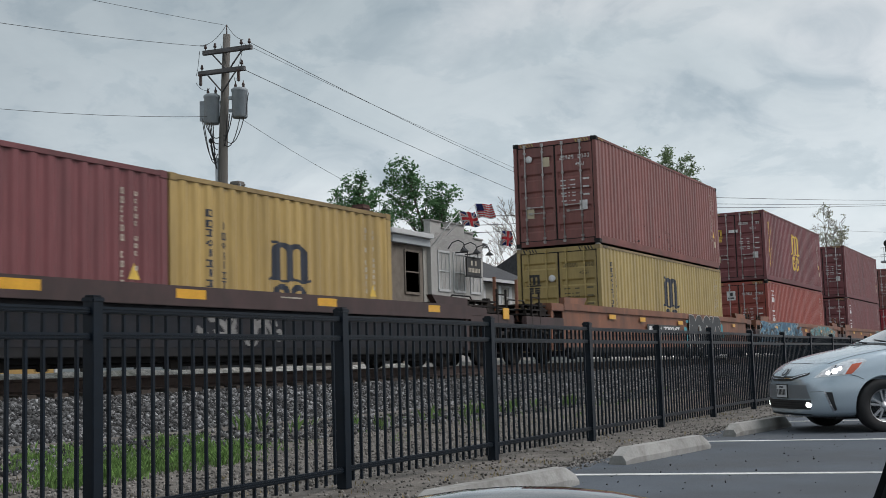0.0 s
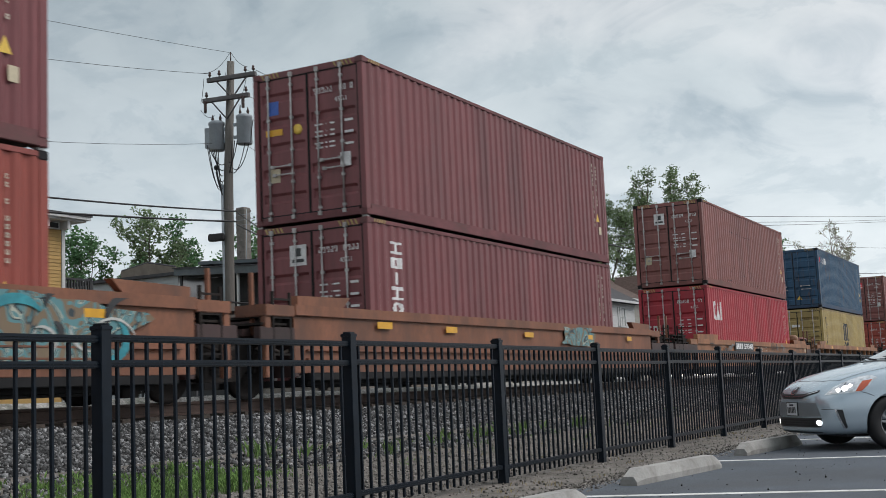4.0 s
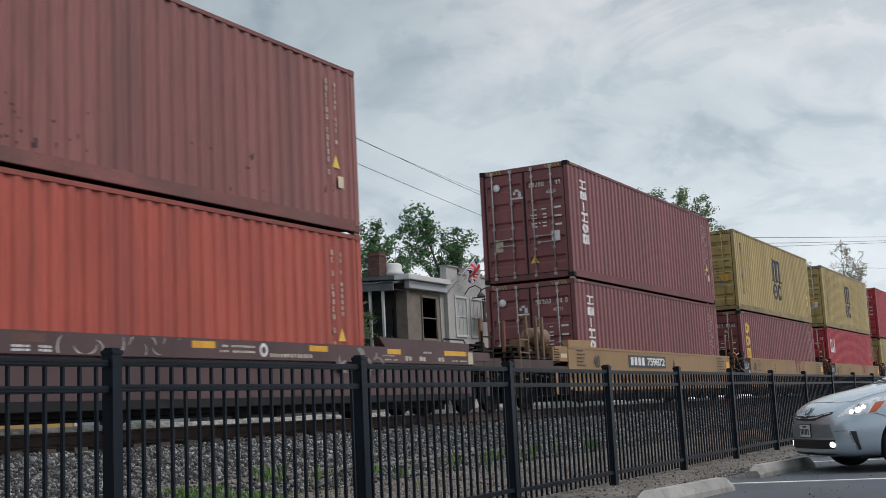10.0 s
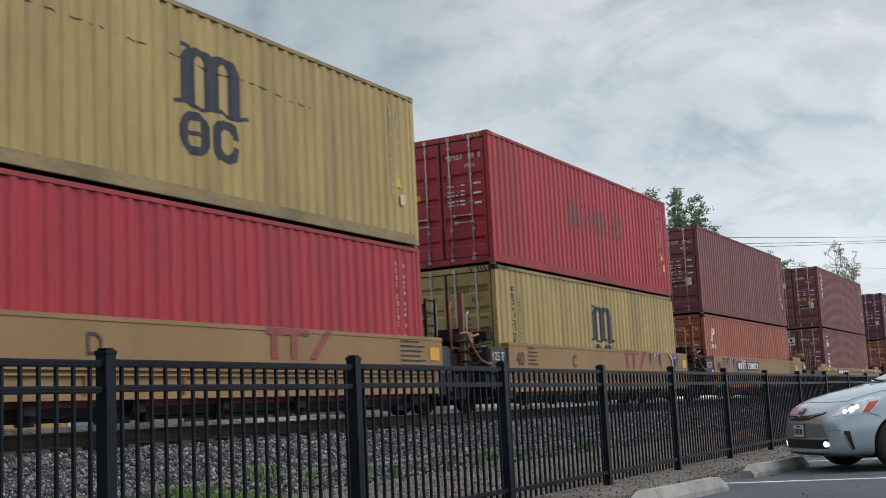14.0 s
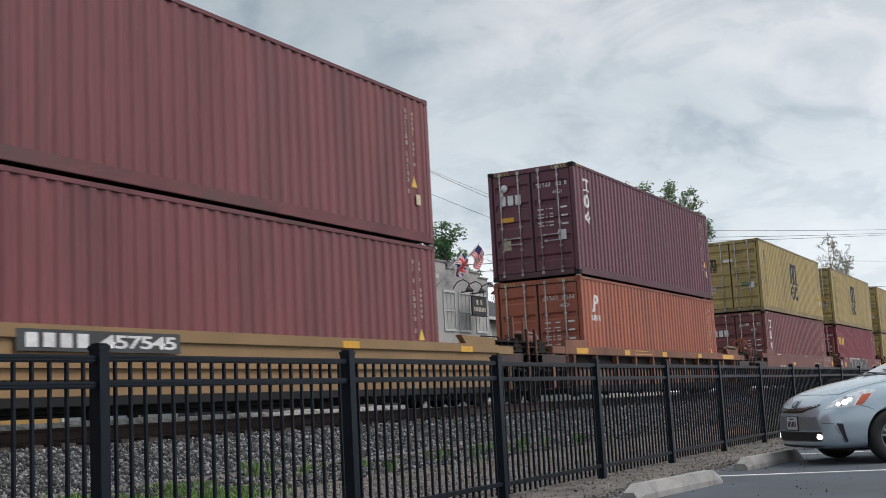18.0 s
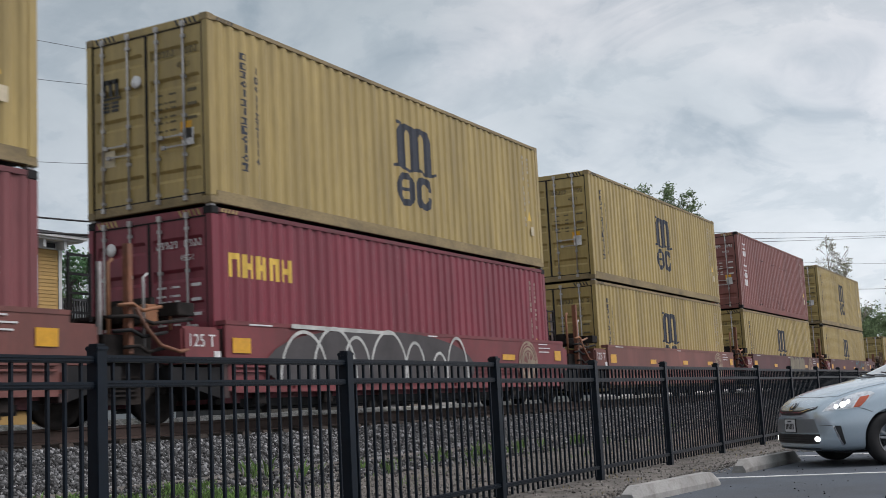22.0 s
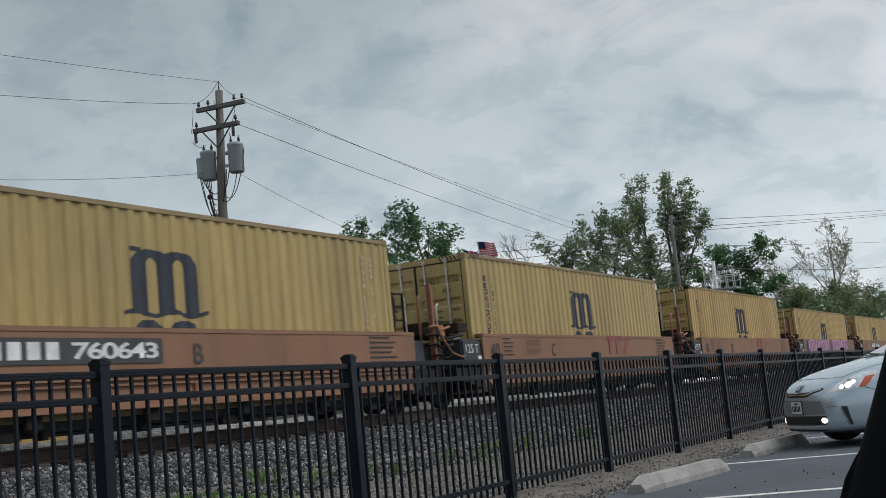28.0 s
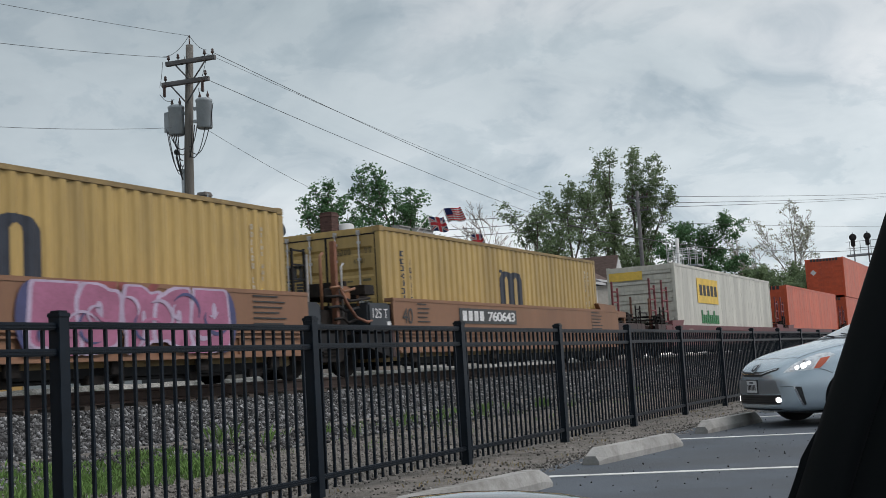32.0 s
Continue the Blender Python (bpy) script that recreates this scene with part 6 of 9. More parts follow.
# the train, front to back: place along the train, upper load, lower load
TAN5 = "golden yellow articulated well car carrying stacked containers"
short = well_car(6.48, "slab", "dark", 1.20, -2.6, 14.8, "dark:2.3", "dark:2.1", "dark brown well car with amber tape carrying two short containers", (-3.4, 15.6),
         tape=[(-0.4, 1.03, 0.62, 0.13), (2.9, 1.03, 0.62, 0.13), (5.9, 1.03, 0.62, 0.13), (9.3, 1.03, 0.55, 0.13), (13.0, 1.03, 0.45, 0.13), (16.3, 0.96, 0.3, 0.24)], tagsx=[(8.3, 1.12, 0.8, 1, "pale")])
draw_spray(short, 6.6, 0.38, 1.9, 0.5, "grey", 0.10)
load(6.48, "maroon", "", 0, 1, 6.04, 2.591)
load(12.55, "ochre", "emblem", 0, 2, 6.04, 2.591)
for i, (s, sp, tp) in enumerate(((29.53, [], []), (49.02, [(-3.2, 0.4, 8.6, 1.0, "blue"), (7.2, 0.5, 6.4, 0.86, "mixed")], []), (68.54, [(8.0, 0.9, 2.2, 0.45, "mixed")], []))):
    well_car(s, "slab", "rust", 1.42, -3.3 if i == 0 else -2.6, 14.6, "guide:2.2" if i == 0 else "dark:0.9", "dark:0.9" if i < 2 else "guide:2.0", "rusty brown articulated well car with graffiti carrying stacked containers",
             (-3.95 if i else -4.0,) + ((15.9,) if i == 2 else ()), boards=[(2.9, 0.72, 3.2, 0.3, "729247")] if i == 0 else (), tape=[(-0.2, 1.10, 0.5, 0.12), (2.3, 1.08, 0.45, 0.12), (5.92, 1.06, 0.47, 0.11), (9.68, 1.07, 0.32, 0.11), (12.5, 1.08, 0.35, 0.11)], spray=sp, drawn=([(7.03, 0.30, 3.8, 1.11, "word")], [(-3.0, 0.42, 8.2, 0.96, "wild"), (7.4, 0.52, 6.0, 0.82, "wild_green")], [])[i])
load(29.53, "brown", "beige disc_high scuff", 1, 3)
load(29.53, "yellow", "emblem disc", 0, 4)
load(49.02, "maroon", "emblem_gold tag_white", 1, 5)
load(49.02, "brick", "upright sign", 0, 6)
load(68.54, "maroon", "gem", 1, 7)
load(68.54, "maroon", "upright sign", 0, 8)
peel = well_car(90.04, "slab", "tan", 1.25, -2.4, 14.4, "guide:2.3", "guide:2.2", "weathered tan well car with peeling paint carrying stacked containers", (-3.5, 15.6), boards=[(2.15, 0.90, 2.56, 0.30, "59348")],
         tagsx=[(-1.0, 1.1, 0.6, 2, "black")], drawn=[(0.3, 0.40, 1.15, 0.62, "soot"), (7.75, 0.95, 0.62, 0.26, "soot"), (1.35, 0.38, 0.6, 0.75, "grey"), (8.75, 0.80, 1.1, 0.40, "grey"), (5.2, 0.40, 2.2, 0.7, "thin"), (9.9, 0.40, 1.7, 0.36, "soot")])
part("inspection_plate", boxes("inspection_plate", [(0, 0.52, OUT - 0.006, OUT, 0, 0.32)], 0.004), MARK["grey"], peel, "dark plate on the sill", at=(11.55, 0, 0.61))
part("plate", boxes("plate", [(0, 0.17, OUT - 0.004, OUT, 0, 0.17)]), MARK["cream"], peel, "small cream plate", at=(13.82, 0, 0.91))
part("brake_tank", lathe("brake_tank", [(0.0, -0.25), (0.12, -0.24), (0.19, -0.17), (0.19, 0.17), (0.12, 0.24), (0, 0.25)], 16, "X"), WELL["tan"], peel, "tan air brake reservoir", at=(14.05, 0.25, 1.50))
part("tank_bracket", boxes("tank_bracket", [(-0.2, -0.15, -0.1, 0.1, 0, 0.35), (0.15, 0.2, -0.1, 0.1, 0, 0.35)]), GRIME, peel, at=(14.05, 0.25, 1.04))

load(90.04, "brown", "sign scuff crease", 1, 9)
load(90.04, "red", "word_white door_word", 0, 10)
well_car(109.94, "ribs", "tan", 1.30, -2.4, 14.0, "gear:2.2", "guide:2.2", "tan well car with open ribbed sides carrying stacked containers", (-3.4, 15.4), tape=[(0.3, 1.13, 0.4, 0.12), (7.5, 1.13, 0.5, 0.12)])
load(109.94, "blue", "word_pale clean warn", 1, 12)
load(109.94, "yellow", "emblem tag_white", 0, 11)
worn = well_car(131.55, "slab", "plum", 1.18, -3.0, 15.7, "dark:2.1", "dark:1.3", "dark wine well car with worn white markings carrying stacked containers", (-3.6, 15.6),
         tape=[(1.65, 1.06, 0.46, 0.095), (7.48, 1.05, 0.48, 0.095), (10.2, 1.06, 0.5, 0.09), (12.5, 1.06, 0.45, 0.09), (14.53, 1.07, 0.88, 0.09)])
for u, z, w, h, n, ink in ((-2.95, 0.92, 0.7, 0.05, 9, "pale"), (-2.95, 0.99, 0.72, 0.03, 12, "pale"), (-2.18, 0.93, 0.5, 0.095, 4, "pale"), (-1.13, 0.93, 0.62, 0.10, 5, "pale"), (-0.45, 0.93, 0.5, 0.03, 7, "pale"), (-0.45, 0.985, 0.45, 0.03, 6, "pale"), (0.1, 0.93, 0.24, 0.13, 2, "pale"),
                           (0.35, 1.10, 0.7, 0.03, 10, "pale"), (2.15, 0.92, 0.62, 0.125, 3, "white"), (4.44, 0.94, 0.6, 0.03, 9, "white"), (4.44, 0.985, 0.6, 0.03, 9, "white"), (8.05, 1.075, 0.8, 0.035, 12, "pale"), (8.05, 1.00, 0.8, 0.035, 11, "pale"), (9.2, 0.95, 1.1, 0.06, 13, "pale"),
                           (12.35, 0.95, 0.5, 0.03, 7, "pale"), (12.35, 1.02, 0.4, 0.03, 6, "pale"), (13.1, 0.95, 0.25, 0.09, 2, "pale"), (13.6, 0.95, 0.25, 0.09, 2, "pale"), (13.75, 1.09, 0.4, 0.04, 5, "pale"), (14.3, 0.95, 0.25, 0.09, 2, "pale"), (14.75, 0.96, 0.7, 0.03, 9, "pale")):
    sill_words(worn, u, z, w, h, n, ink)
for u, w in ((-2.97, 0.9), (-0.5, 0.45), (4.44, 0.5)):
    part("patch", boxes("patch", [(0, w, OUT - 0.003, OUT, 0, 0.10)]), WELL["rust"], worn, "bare rusty patch", at=(u, 0, 1.05))
part("plate", boxes("plate", [(0, 0.2, OUT - 0.004, OUT, 0, 0.23)]), MARK["cream"], worn, "small cream plate", at=(15.48, 0, 0.92))
part("lettering", word_mesh("71776", 0.9, 0.125, 0.02), MARK["white"], worn, "white figures 71776", at=(2.85, OUT - 0.004, 0.92))
part("round_mark", ring_mesh(0.15, 0.125), MARK["pale"], worn, "worn pale ring mark", at=(4.02, OUT - 0.004, 1.03))
part("round_mark", ring_mesh(0.10, 0.05), MARK["white"], worn, at=(9.05, OUT - 0.004, 1.05))
draw_spray(worn, 5.35, 0.93, 1.8, 0.23, "thin")
draw_spray(worn, 11.05, 0.66, 1.2, 0.50, "grey")
load(131.55, "brown", "pink_sign scuff", 1, 13)
load(131.55, "vermilion", "slant warn", 0, 14)
five_pack((153.29, 168.5, 183.89, 199.3, 214.73), "gold", TAN5, drawn={3: [(9.3, 0.9, 2.4, 0.46, "wild_violet")], 4: [(1.8, 0.9, 2.0, 0.46, "wild_violet")]})
load(153.29, "maroon", "upright disc_high glyph warn", 1, 15)
load(153.29, "maroon", "upright disc_high glyph", 0, 17)
load(168.5, "yellow", "emblem disc tag", 1, 16)
load(168.5, "maroon", "upright_gold disc", 0, 18)
load(183.89, "yellow", "emblem tag crease", 1, 19)
load(183.89, "red", "word_white", 0, 20)
load(199.3, "red", "faded amber", 1, 22)
load(199.3, "yellow", "emblem", 0, 21)
load(214.73, "maroon", "", 1, 23, below=2.591)
load(214.73, "orange", "slant", 0, 24, high=2.591)
well_car(234.48, "slab", "gold", 1.22, -2.4, 14.3, "guide:2.3", "guide:2.3", "golden yellow well car carrying stacked containers", (-3.4, 15.5), boards=[(1.6, 0.9, 2.8, 0.26, "457545")],
         tape=[(-1.0, 1.05, 0.5, 0.12), (8.4, 1.05, 0.5, 0.12), (12.6, 1.05, 0.5, 0.12)], tagsx=[(0.7, 1.12, 0.5, 2, "white")])
load(234.48, "maroon", "upright_three amber tag", 1, 25)
load(234.48, "maroon", "upright sign", 0, 26)
well_car(254.31, "ribs", "rust", 1.28, -1.9, 14.1, "gear:2.4", "gear:2.3", "rusty ribbed well car with amber tape carrying stacked containers", (-3.3, 15.4),
         tape=[(-1.2, 1.10, 0.75, 0.14), (2.2, 1.10, 0.4, 0.14), (5.4, 1.10, 0.4, 0.14), (9.0, 1.10, 0.4, 0.14), (11.9, 1.10, 1.4, 0.14)], tagsx=[(3.0, 1.22, 1.6, 2, "amber")])
load(254.31, "plum", "upright_three amber disc_high", 1, 27)
load(254.31, "orange", "slant", 0, 28)
five_pack((273.93, 289.37, 304.88, 320.22, 335.68), "oxide", "oxide red articulated well car carrying stacked containers", drawn={1: [(1.0, 0.55, 6.6, 0.86, "arches")], 3: [(6.2, 0.45, 2.9, 0.94, "bubbles")], 4: [(7.4, 0.98, 2.3, 0.40, "teal")]})
load(273.93, "yellow", "emblem green tag_white", 1, 29)
load(273.93, "maroon", "upright_three", 0, 30)
load(289.37, "yellow", "emblem disc tag", 1, 31)
load(289.37, "crimson", "word_gold disc_high warn", 0, 33)
load(304.88, "yellow", "emblem tag", 1, 35)
load(304.88, "yellow", "emblem", 0, 37)
load(320.22, "brown", "upright disc tag crease scuff", 1, 39)
load(320.22, "yellow", "emblem", 0, 41)
load(335.68, "yellow", "emblem green", 1, 43)
load(335.68, "yellow", "emblem", 0, 45)
five_pack((355.65, 370.92, 386.45, 401.85, 417.23), "peach", "faded orange articulated well car with one layer of containers", drawn={1: [(2.0, 0.95, 0.8, 0.38, "scrawl")], 2: [(1.55, 0.88, 0.85, 0.45, "scrawl")], 3: [(0.9, 0.45, 4.6, 0.93, "pink"), (6.5, 0.45, 3.6, 0.93, "pink")]})
for s, sd, h in ((355.65, 47, 2.896), (370.92, 49, 2.896), (386.45, 51, 2.896), (401.85, 53, 2.591), (417.23, 55, 2.591)):
    load(s, "ochre" if sd > 50 else "yellow", "emblem", 0, sd, high=h)
for s in (437.64, 458.0, 478.4):
    spine = well_car(s, "slab", "wine", 1.05, -1.6, 17.6, "guide:1.6", "guide:0.8", "wine red spine car with end ladders carrying domestic containers", (-2.4,), tagsx=[(0.4, 0.9, 0.8, 2, "pale")])
    for x, y in ((-2.9, 0.05), (-1.5, 0.05), (-2.9, 1.3)):
        part("end_frame", boxes("end_frame", [(0, 0.06, 0, 0.06, 0.9, 2.55), (0.55, 0.61, 0, 0.06, 0.9, 2.35)] + [(0, 0.61, 0.01, 0.05, z, z + 0.045) for z in (1.15, 1.5, 1.85, 2.2)]), WELL["ruddy"], spine, "red ladder frame at the car's end", at=(x, y, 0))


def domestic(s, colour, level, seed, z=0.0, high=2.9):
    """A longer smooth-sided domestic container."""
    L, c = 16.15, thing("domestic_container", LABEL[colour] + (" stacked on another" if level else " on a spine car"), "container", "containers on the train")
    body = PAINT[colour]
    part("shell", boxes("shell", [(0.03, L - 0.03, 0.02, WIDE - 0.02, 0.12, high - 0.02)], 0.02), body, c)
    for i in range(4):
        x, y = (0, L - 0.12)[i % 2], (0, WIDE - 0.1)[i // 2]
        part("corner_post", cached(("dpost", high), lambda: boxes("corner_post", [(0, 0.12, 0, 0.1, 0, high)], 0.01)), body, c, at=(x, y, 0))
    for y in (0.0, WIDE - 0.06):
        part("top_rail", cached("dtop", lambda: boxes("top_rail", [(0.1, L - 0.1, 0, 0.06, high - 0.1, high)], 0.01)), body, c, at=(0, y, 0))
        part("bottom_rail", cached("dbot", lambda: boxes("bottom_rail", [(0.1, L - 0.1, 0, 0.06, 0, 0.16)], 0.01)), body, c, at=(0, y, 0))
    n = 26
    for i in range(n):
        part("wall_post", cached("dwp", lambda: boxes("wall_post", [(-0.015, 0.015, 0.018, 0.021, 0.16, high - 0.1)])), body, c, at=(0.5 + (L - 1.0) * i / (n - 1), 0, 0))
    for i in range(7):
        part("front_fold", cached("dff", lambda: boxes("front_fold", [(0.0, 0.035, 0.12, WIDE - 0.12, 0, 0.14)], 0.02)), body, c, at=(0, 0, 0.3 + i * 0.33))
    if colour == "white":
        pl = part("placard", cached("dpl", lambda: boxes("placard", [(2.9, 6.0, -0.002, 0.008, 1.30, 2.22)])), MARK["yellow"], c, "yellow placard with dark blocks")
        part("painted_word", cached("dplb", lambda: boxes("painted_word", [(3.2 + 0.55 * i, 3.6 + 0.55 * i, -0.005, -0.002, 1.58, 1.98) for i in range(5)])), MARK["black"], pl)
        part("painted_word", cached("dplg", lambda: boxes("painted_word", [(3.3 + 0.3 * i, 3.5 + 0.3 * i, -0.001, 0.008, 0.55, 0.88 + 0.16 * (i % 3 == 0)) for i in range(9)])), MARK["green"], c, "green row of blocks")
        part("placard", cached("dpl2", lambda: boxes("placard", [(-0.006, 0.0, 1.15, 2.35, 2.12, 2.42)])), MARK["yellow"], c, "yellow placard on the end")
    else:
        part("painted_word", cached("dsl", lambda: boxes("painted_word", [(-0.006, 0.0, 0.35 + 0.2 * i, 0.49 + 0.2 * i, 2.42, 2.6) for i in range(9)])), MARK["black"], c, "dark row of blocks")
        part("placard", cached("dia", lambda: mesh_of("placard", [(-0.008, 1.75, 1.7), (-0.008, 1.95, 1.5), (-0.008, 2.15, 1.7), (-0.008, 1.95, 1.9)], [(0, 1, 2, 3)])), MARK["white"], c, "white diamond placard")
    MOVES.append((c, s, NEAR, RAIL_TOP + 0.60 + z))


domestic(437.64, "white", 0, 1, high=2.62)
domestic(458.0, "tangerine", 0, 2, high=2.62)
domestic(478.4, "tangerine", 0, 3, high=2.62)
domestic(478.8, "tangerine", 1, 4, z=2.66, high=2.62)

# ---------------- across the track: street, houses, poles, trees ----------------
SIDING = shader("yellow_clapboard", (0.40, 0.255, 0.085), rough=0.7, var=0.1, scale=1.5, fine=40, stain=(0.22, 0.15, 0.06), amount=0.3, spread=0.06)
WHITE = shader("white_trim_paint", (0.52, 0.53, 0.53), rough=0.6, var=0.08, scale=2, stain=(0.35, 0.34, 0.32), amount=0.3)
PALE = shader("pale_grey_siding", (0.42, 0.45, 0.47), rough=0.7, var=0.1, scale=1.2, stain=(0.3, 0.31, 0.31), amount=0.4, spread=0.05)
SHINGLE = shader("dark_shingle", (0.055, 0.055, 0.06), rough=0.9, var=0.3, scale=4, fine=30)
BROWNSH = shader("brown_shingle", (0.10, 0.068, 0.058), rough=0.9, var=0.3, scale=3, fine=20, stretch=(0.4, 1, 4))
AWNING = shader("slate_metal_roof", (0.06, 0.075, 0.085), rough=0.5, var=0.25, scale=1.5, stain=(0.12, 0.13, 0.13), amount=0.4)
# dark paint; inside the porch it stands for the shade there
SHADE = shader("dark_paint_and_porch_shade", (0.035, 0.037, 0.04), rough=0.8, var=0.3, scale=1)
PBRICK = shader("painted_white_brick", (0.38, 0.375, 0.36), rough=0.85, var=0.1, scale=2, fine=25, stain=(0.3, 0.28, 0.25), amount=0.4, spread=0.08)
RBRICK = shader("red_brick", (0.105, 0.055, 0.045), rough=0.9, var=0.3, scale=3, fine=20, spread=0.2)
STONEW = shader("chimney_stone", (0.17, 0.155, 0.14), rough=0.95, var=0.3, scale=3, fine=20)
ROAD = shader("street_asphalt", (0.08, 0.08, 0.08), rough=0.9, var=0.2, scale=0.5, fine=60)
TANP = shader("tan_render", (0.17, 0.145, 0.12), rough=0.9, var=0.2, scale=2)
CREAM = shader("cream_render", (0.32, 0.31, 0.28), rough=0.8, var=0.1, scale=1, stain=(0.25, 0.23, 0.2), amount=0.4)

tagged(part("street", boxes("street", [(-60, 420, 15.6, 27.0, -0.05, 0.42)]), ROAD), "grey street beyond the railway track", "street", kind="structure")
tagged(part("verge", boxes("verge", [(-60, 400, 27.0, 120.0, -0.05, 0.46)]), EARTH), "grassy yards behind the street", "ground", kind="structure")


def window(parent, x, y, z, w, h, face="y", shutters=True, frame_mat=None, panes=2):
    """A sash window on a wall that faces -y or -x; x, y, z is its lower left corner."""
    fm = frame_mat or WHITE
    wdw = part("window", boxes("window", [(0, w, 0.02, 0.05, 0, h)]), GLASS, parent, "dark window with white sashes", at=(x, y, z), turn=0 if face == "y" else -90)
    f = 0.055
    for b in ((0, w, -0.05, 0.03, -0.07, f), (0, w, -0.05, 0.03, h - f, h + 0.06), (-0.02, f, -0.05, 0.03, 0, h), (w - f, w + 0.02, -0.05, 0.03, 0, h), (0, w, -0.03, 0.03, h / 2 - 0.03, h / 2 + 0.03)):
        part("sash", boxes("sash", [b], 0.006), fm, wdw)
    for i in range(1, panes):
        part("muntin", boxes("muntin", [(w * i / panes - 0.014, w * i / panes + 0.014, -0.015, 0.025, 0, h)]), fm, wdw)
    if shutters:
        for a in (-0.42, w + 0.05):
            sh = part("shutter", boxes("shutter", [(a, a + 0.36, -0.035, 0.0, -0.03, h + 0.03)], 0.008), fm, wdw)
            for k in range(int(h / 0.12)):
                part("louvre", cached("louvre", lambda: boxes("louvre", [(0.05, 0.31, -0.05, -0.03, 0.0, 0.035)], 0.004)), fm, sh, at=(a, 0, 0.05 + k * 0.12))
    return wdw


def planks(parent, x0, x1, y, z0, z1, step, mat, face="y", name="clapboard", tilt=0.018):
    """Overlapping boards on a wall; each is a piece of its own."""
    L = x1 - x0
    me = cached(("plank", round(L, 2), step), lambda: mesh_of("clapboard", [(0, -tilt, 0), (L, -tilt, 0), (L, -0.002, step), (0, -0.002, step), (0, 0.02, 0), (L, 0.02, 0), (L, 0.02, step), (0, 0.02, step)], BOX[:0] + ((0, 1, 2, 3), (4, 7, 6, 5), (0, 4, 5, 1), (1, 5, 6, 2), (2, 6, 7, 3), (3, 7, 4, 0))))
    z = z0
    while z < z1 - 0.02:
        if face == "y":
            part(name, me, mat, parent, at=(x0, y, z))
        else:
            part(name, me, mat, parent, at=(y, x1, z), turn=-90)
        z += step


# the yellow house
house = thing("yellow_house", "yellow clapboard house with white bracketed cornice", "house", at=(0, 28, 0.45))
part("wall", boxes("wall", [(13, 26.95, 0.02, 9, 0, 6.15)]), SIDING, house)
planks(house, 13, 26.9, 0.02, 2.2, 6.1, 0.115, SIDING)
planks(house, 0.02, 9.0, 26.95, 3.4, 6.1, 0.115, SIDING, "x")
part("corner_board", boxes("corner_board", [(26.86, 27.0, -0.03, 0.12, 0, 6.15)], 0.008), WHITE, house, "white corner board")
part("frieze", boxes("frieze", [(12.9, 27.05, -0.06, 0.05, 5.90, 6.14)], 0.01), WHITE, house, "white frieze board")
part("cornice", boxes("cornice", [(12.6, 27.45, -0.5, 9.3, 6.14, 6.20), (12.5, 27.55, -0.6, 9.4, 6.20, 6.31)], 0.015), WHITE, house, "white projecting cornice")
part("roof", prism("roof", [(12.45, 6.31), (27.6, 6.31), (27.55, 6.36), (12.5, 6.36)], -0.64, 9.44), SHINGLE, house)
for i in range(17):
    part("bracket", cached("bracket", lambda: prism("bracket", [(-0.06, 0.06), (0.06, 0.06), (0.06, 0.30), (-0.06, 0.30)], -0.40, -0.06)), WHITE, house, at=(13.2 + i * 0.85, 0, 5.84))
# dark plates on the frieze stand in for the shadows between the brackets
for i in range(16):
    part("panel", cached("friezeshadow", lambda: boxes("panel", [(-0.30, 0.30, -0.075, -0.06, 0.10, 0.26)], 0.004)), SHADE, house, "dark plate for the shadow between two brackets", at=(13.63 + i * 0.85, 0, 5.84))
for x in (24.75, 21.8, 18.8):
    window(house, x, -0.045, 4.13, 0.82, 1.52)
for x in (24.83, 21.8):
    window(house, x, -0.045, 1.0, 0.82, 1.52)

# the balcony and deck beside it
deck = thing("balcony", "dark wooden balcony with upright bars", "balcony", at=(29.2, 30.4, 0.45))
part("deck_floor", boxes("deck_floor", [(0, 1.4, 0, 2.0, 3.5, 3.62)], 0.01), SHADE, deck)
part("top_bar", boxes("top_bar", [(0, 1.4, 0, 0.07, 4.68, 4.76)], 0.01), SHADE, deck)
for i in range(11):
    part("bar", cached("balbar", lambda: boxes("bar", [(-0.03, 0.03, 0.01, 0.06, 3.6, 4.7)], 0.004)), SHADE, deck, at=(0.05 + i * 0.13, 0, 0))
for x in (0.05, 1.35):
    part("support_post", boxes("support_post", [(x - 0.07, x + 0.07, 0.0, 0.14, 0, 4.8)], 0.01), SHADE, deck)

# a pale house up the side street; its near wall looks along -x
pale = thing("pale_house", "pale grey sided house with a low dark roof", "house", at=(0, 0, 0.45))
part("wall", boxes("wall", [(48.05, 60, 41.6, 52.0, 0, 6.95)]), PALE, pale)
planks(pale, 41.6, 52.0, 48.05, 3.4, 6.9, 0.16, PALE, "x")
part("eave", boxes("eave", [(47.7, 60.3, 41.3, 52.3, 6.95, 7.1)], 0.02), SHINGLE, pale)
part("roof", boxes("roof", [(48.0, 60.0, 41.5, 52.1, 7.1, 7.16)]), SHINGLE, pale)
gable = [(45.7, 7.14), (45.7, 7.5), (43.8, 7.8), (41.9, 7.42), (41.9, 7.14)]
part("parapet", mesh_of("parapet", [(x, y, z) for x in (48.1, 48.35) for y, z in gable], [(4, 3, 2, 1, 0), (5, 6, 7, 8, 9)] + [(i, (i + 1) % 5, (i + 1) % 5 + 5, i + 5) for i in range(5)]), TANP, pale, "tan stepped parapet")
part("coping", tube("coping", [(48.2, y, z + 0.03) for y, z in gable[1:4]], 0.06, 6), SHINGLE, pale)
window(pale, 48.0, 47.2, 4.9, 0.9, 1.2, "x", False)
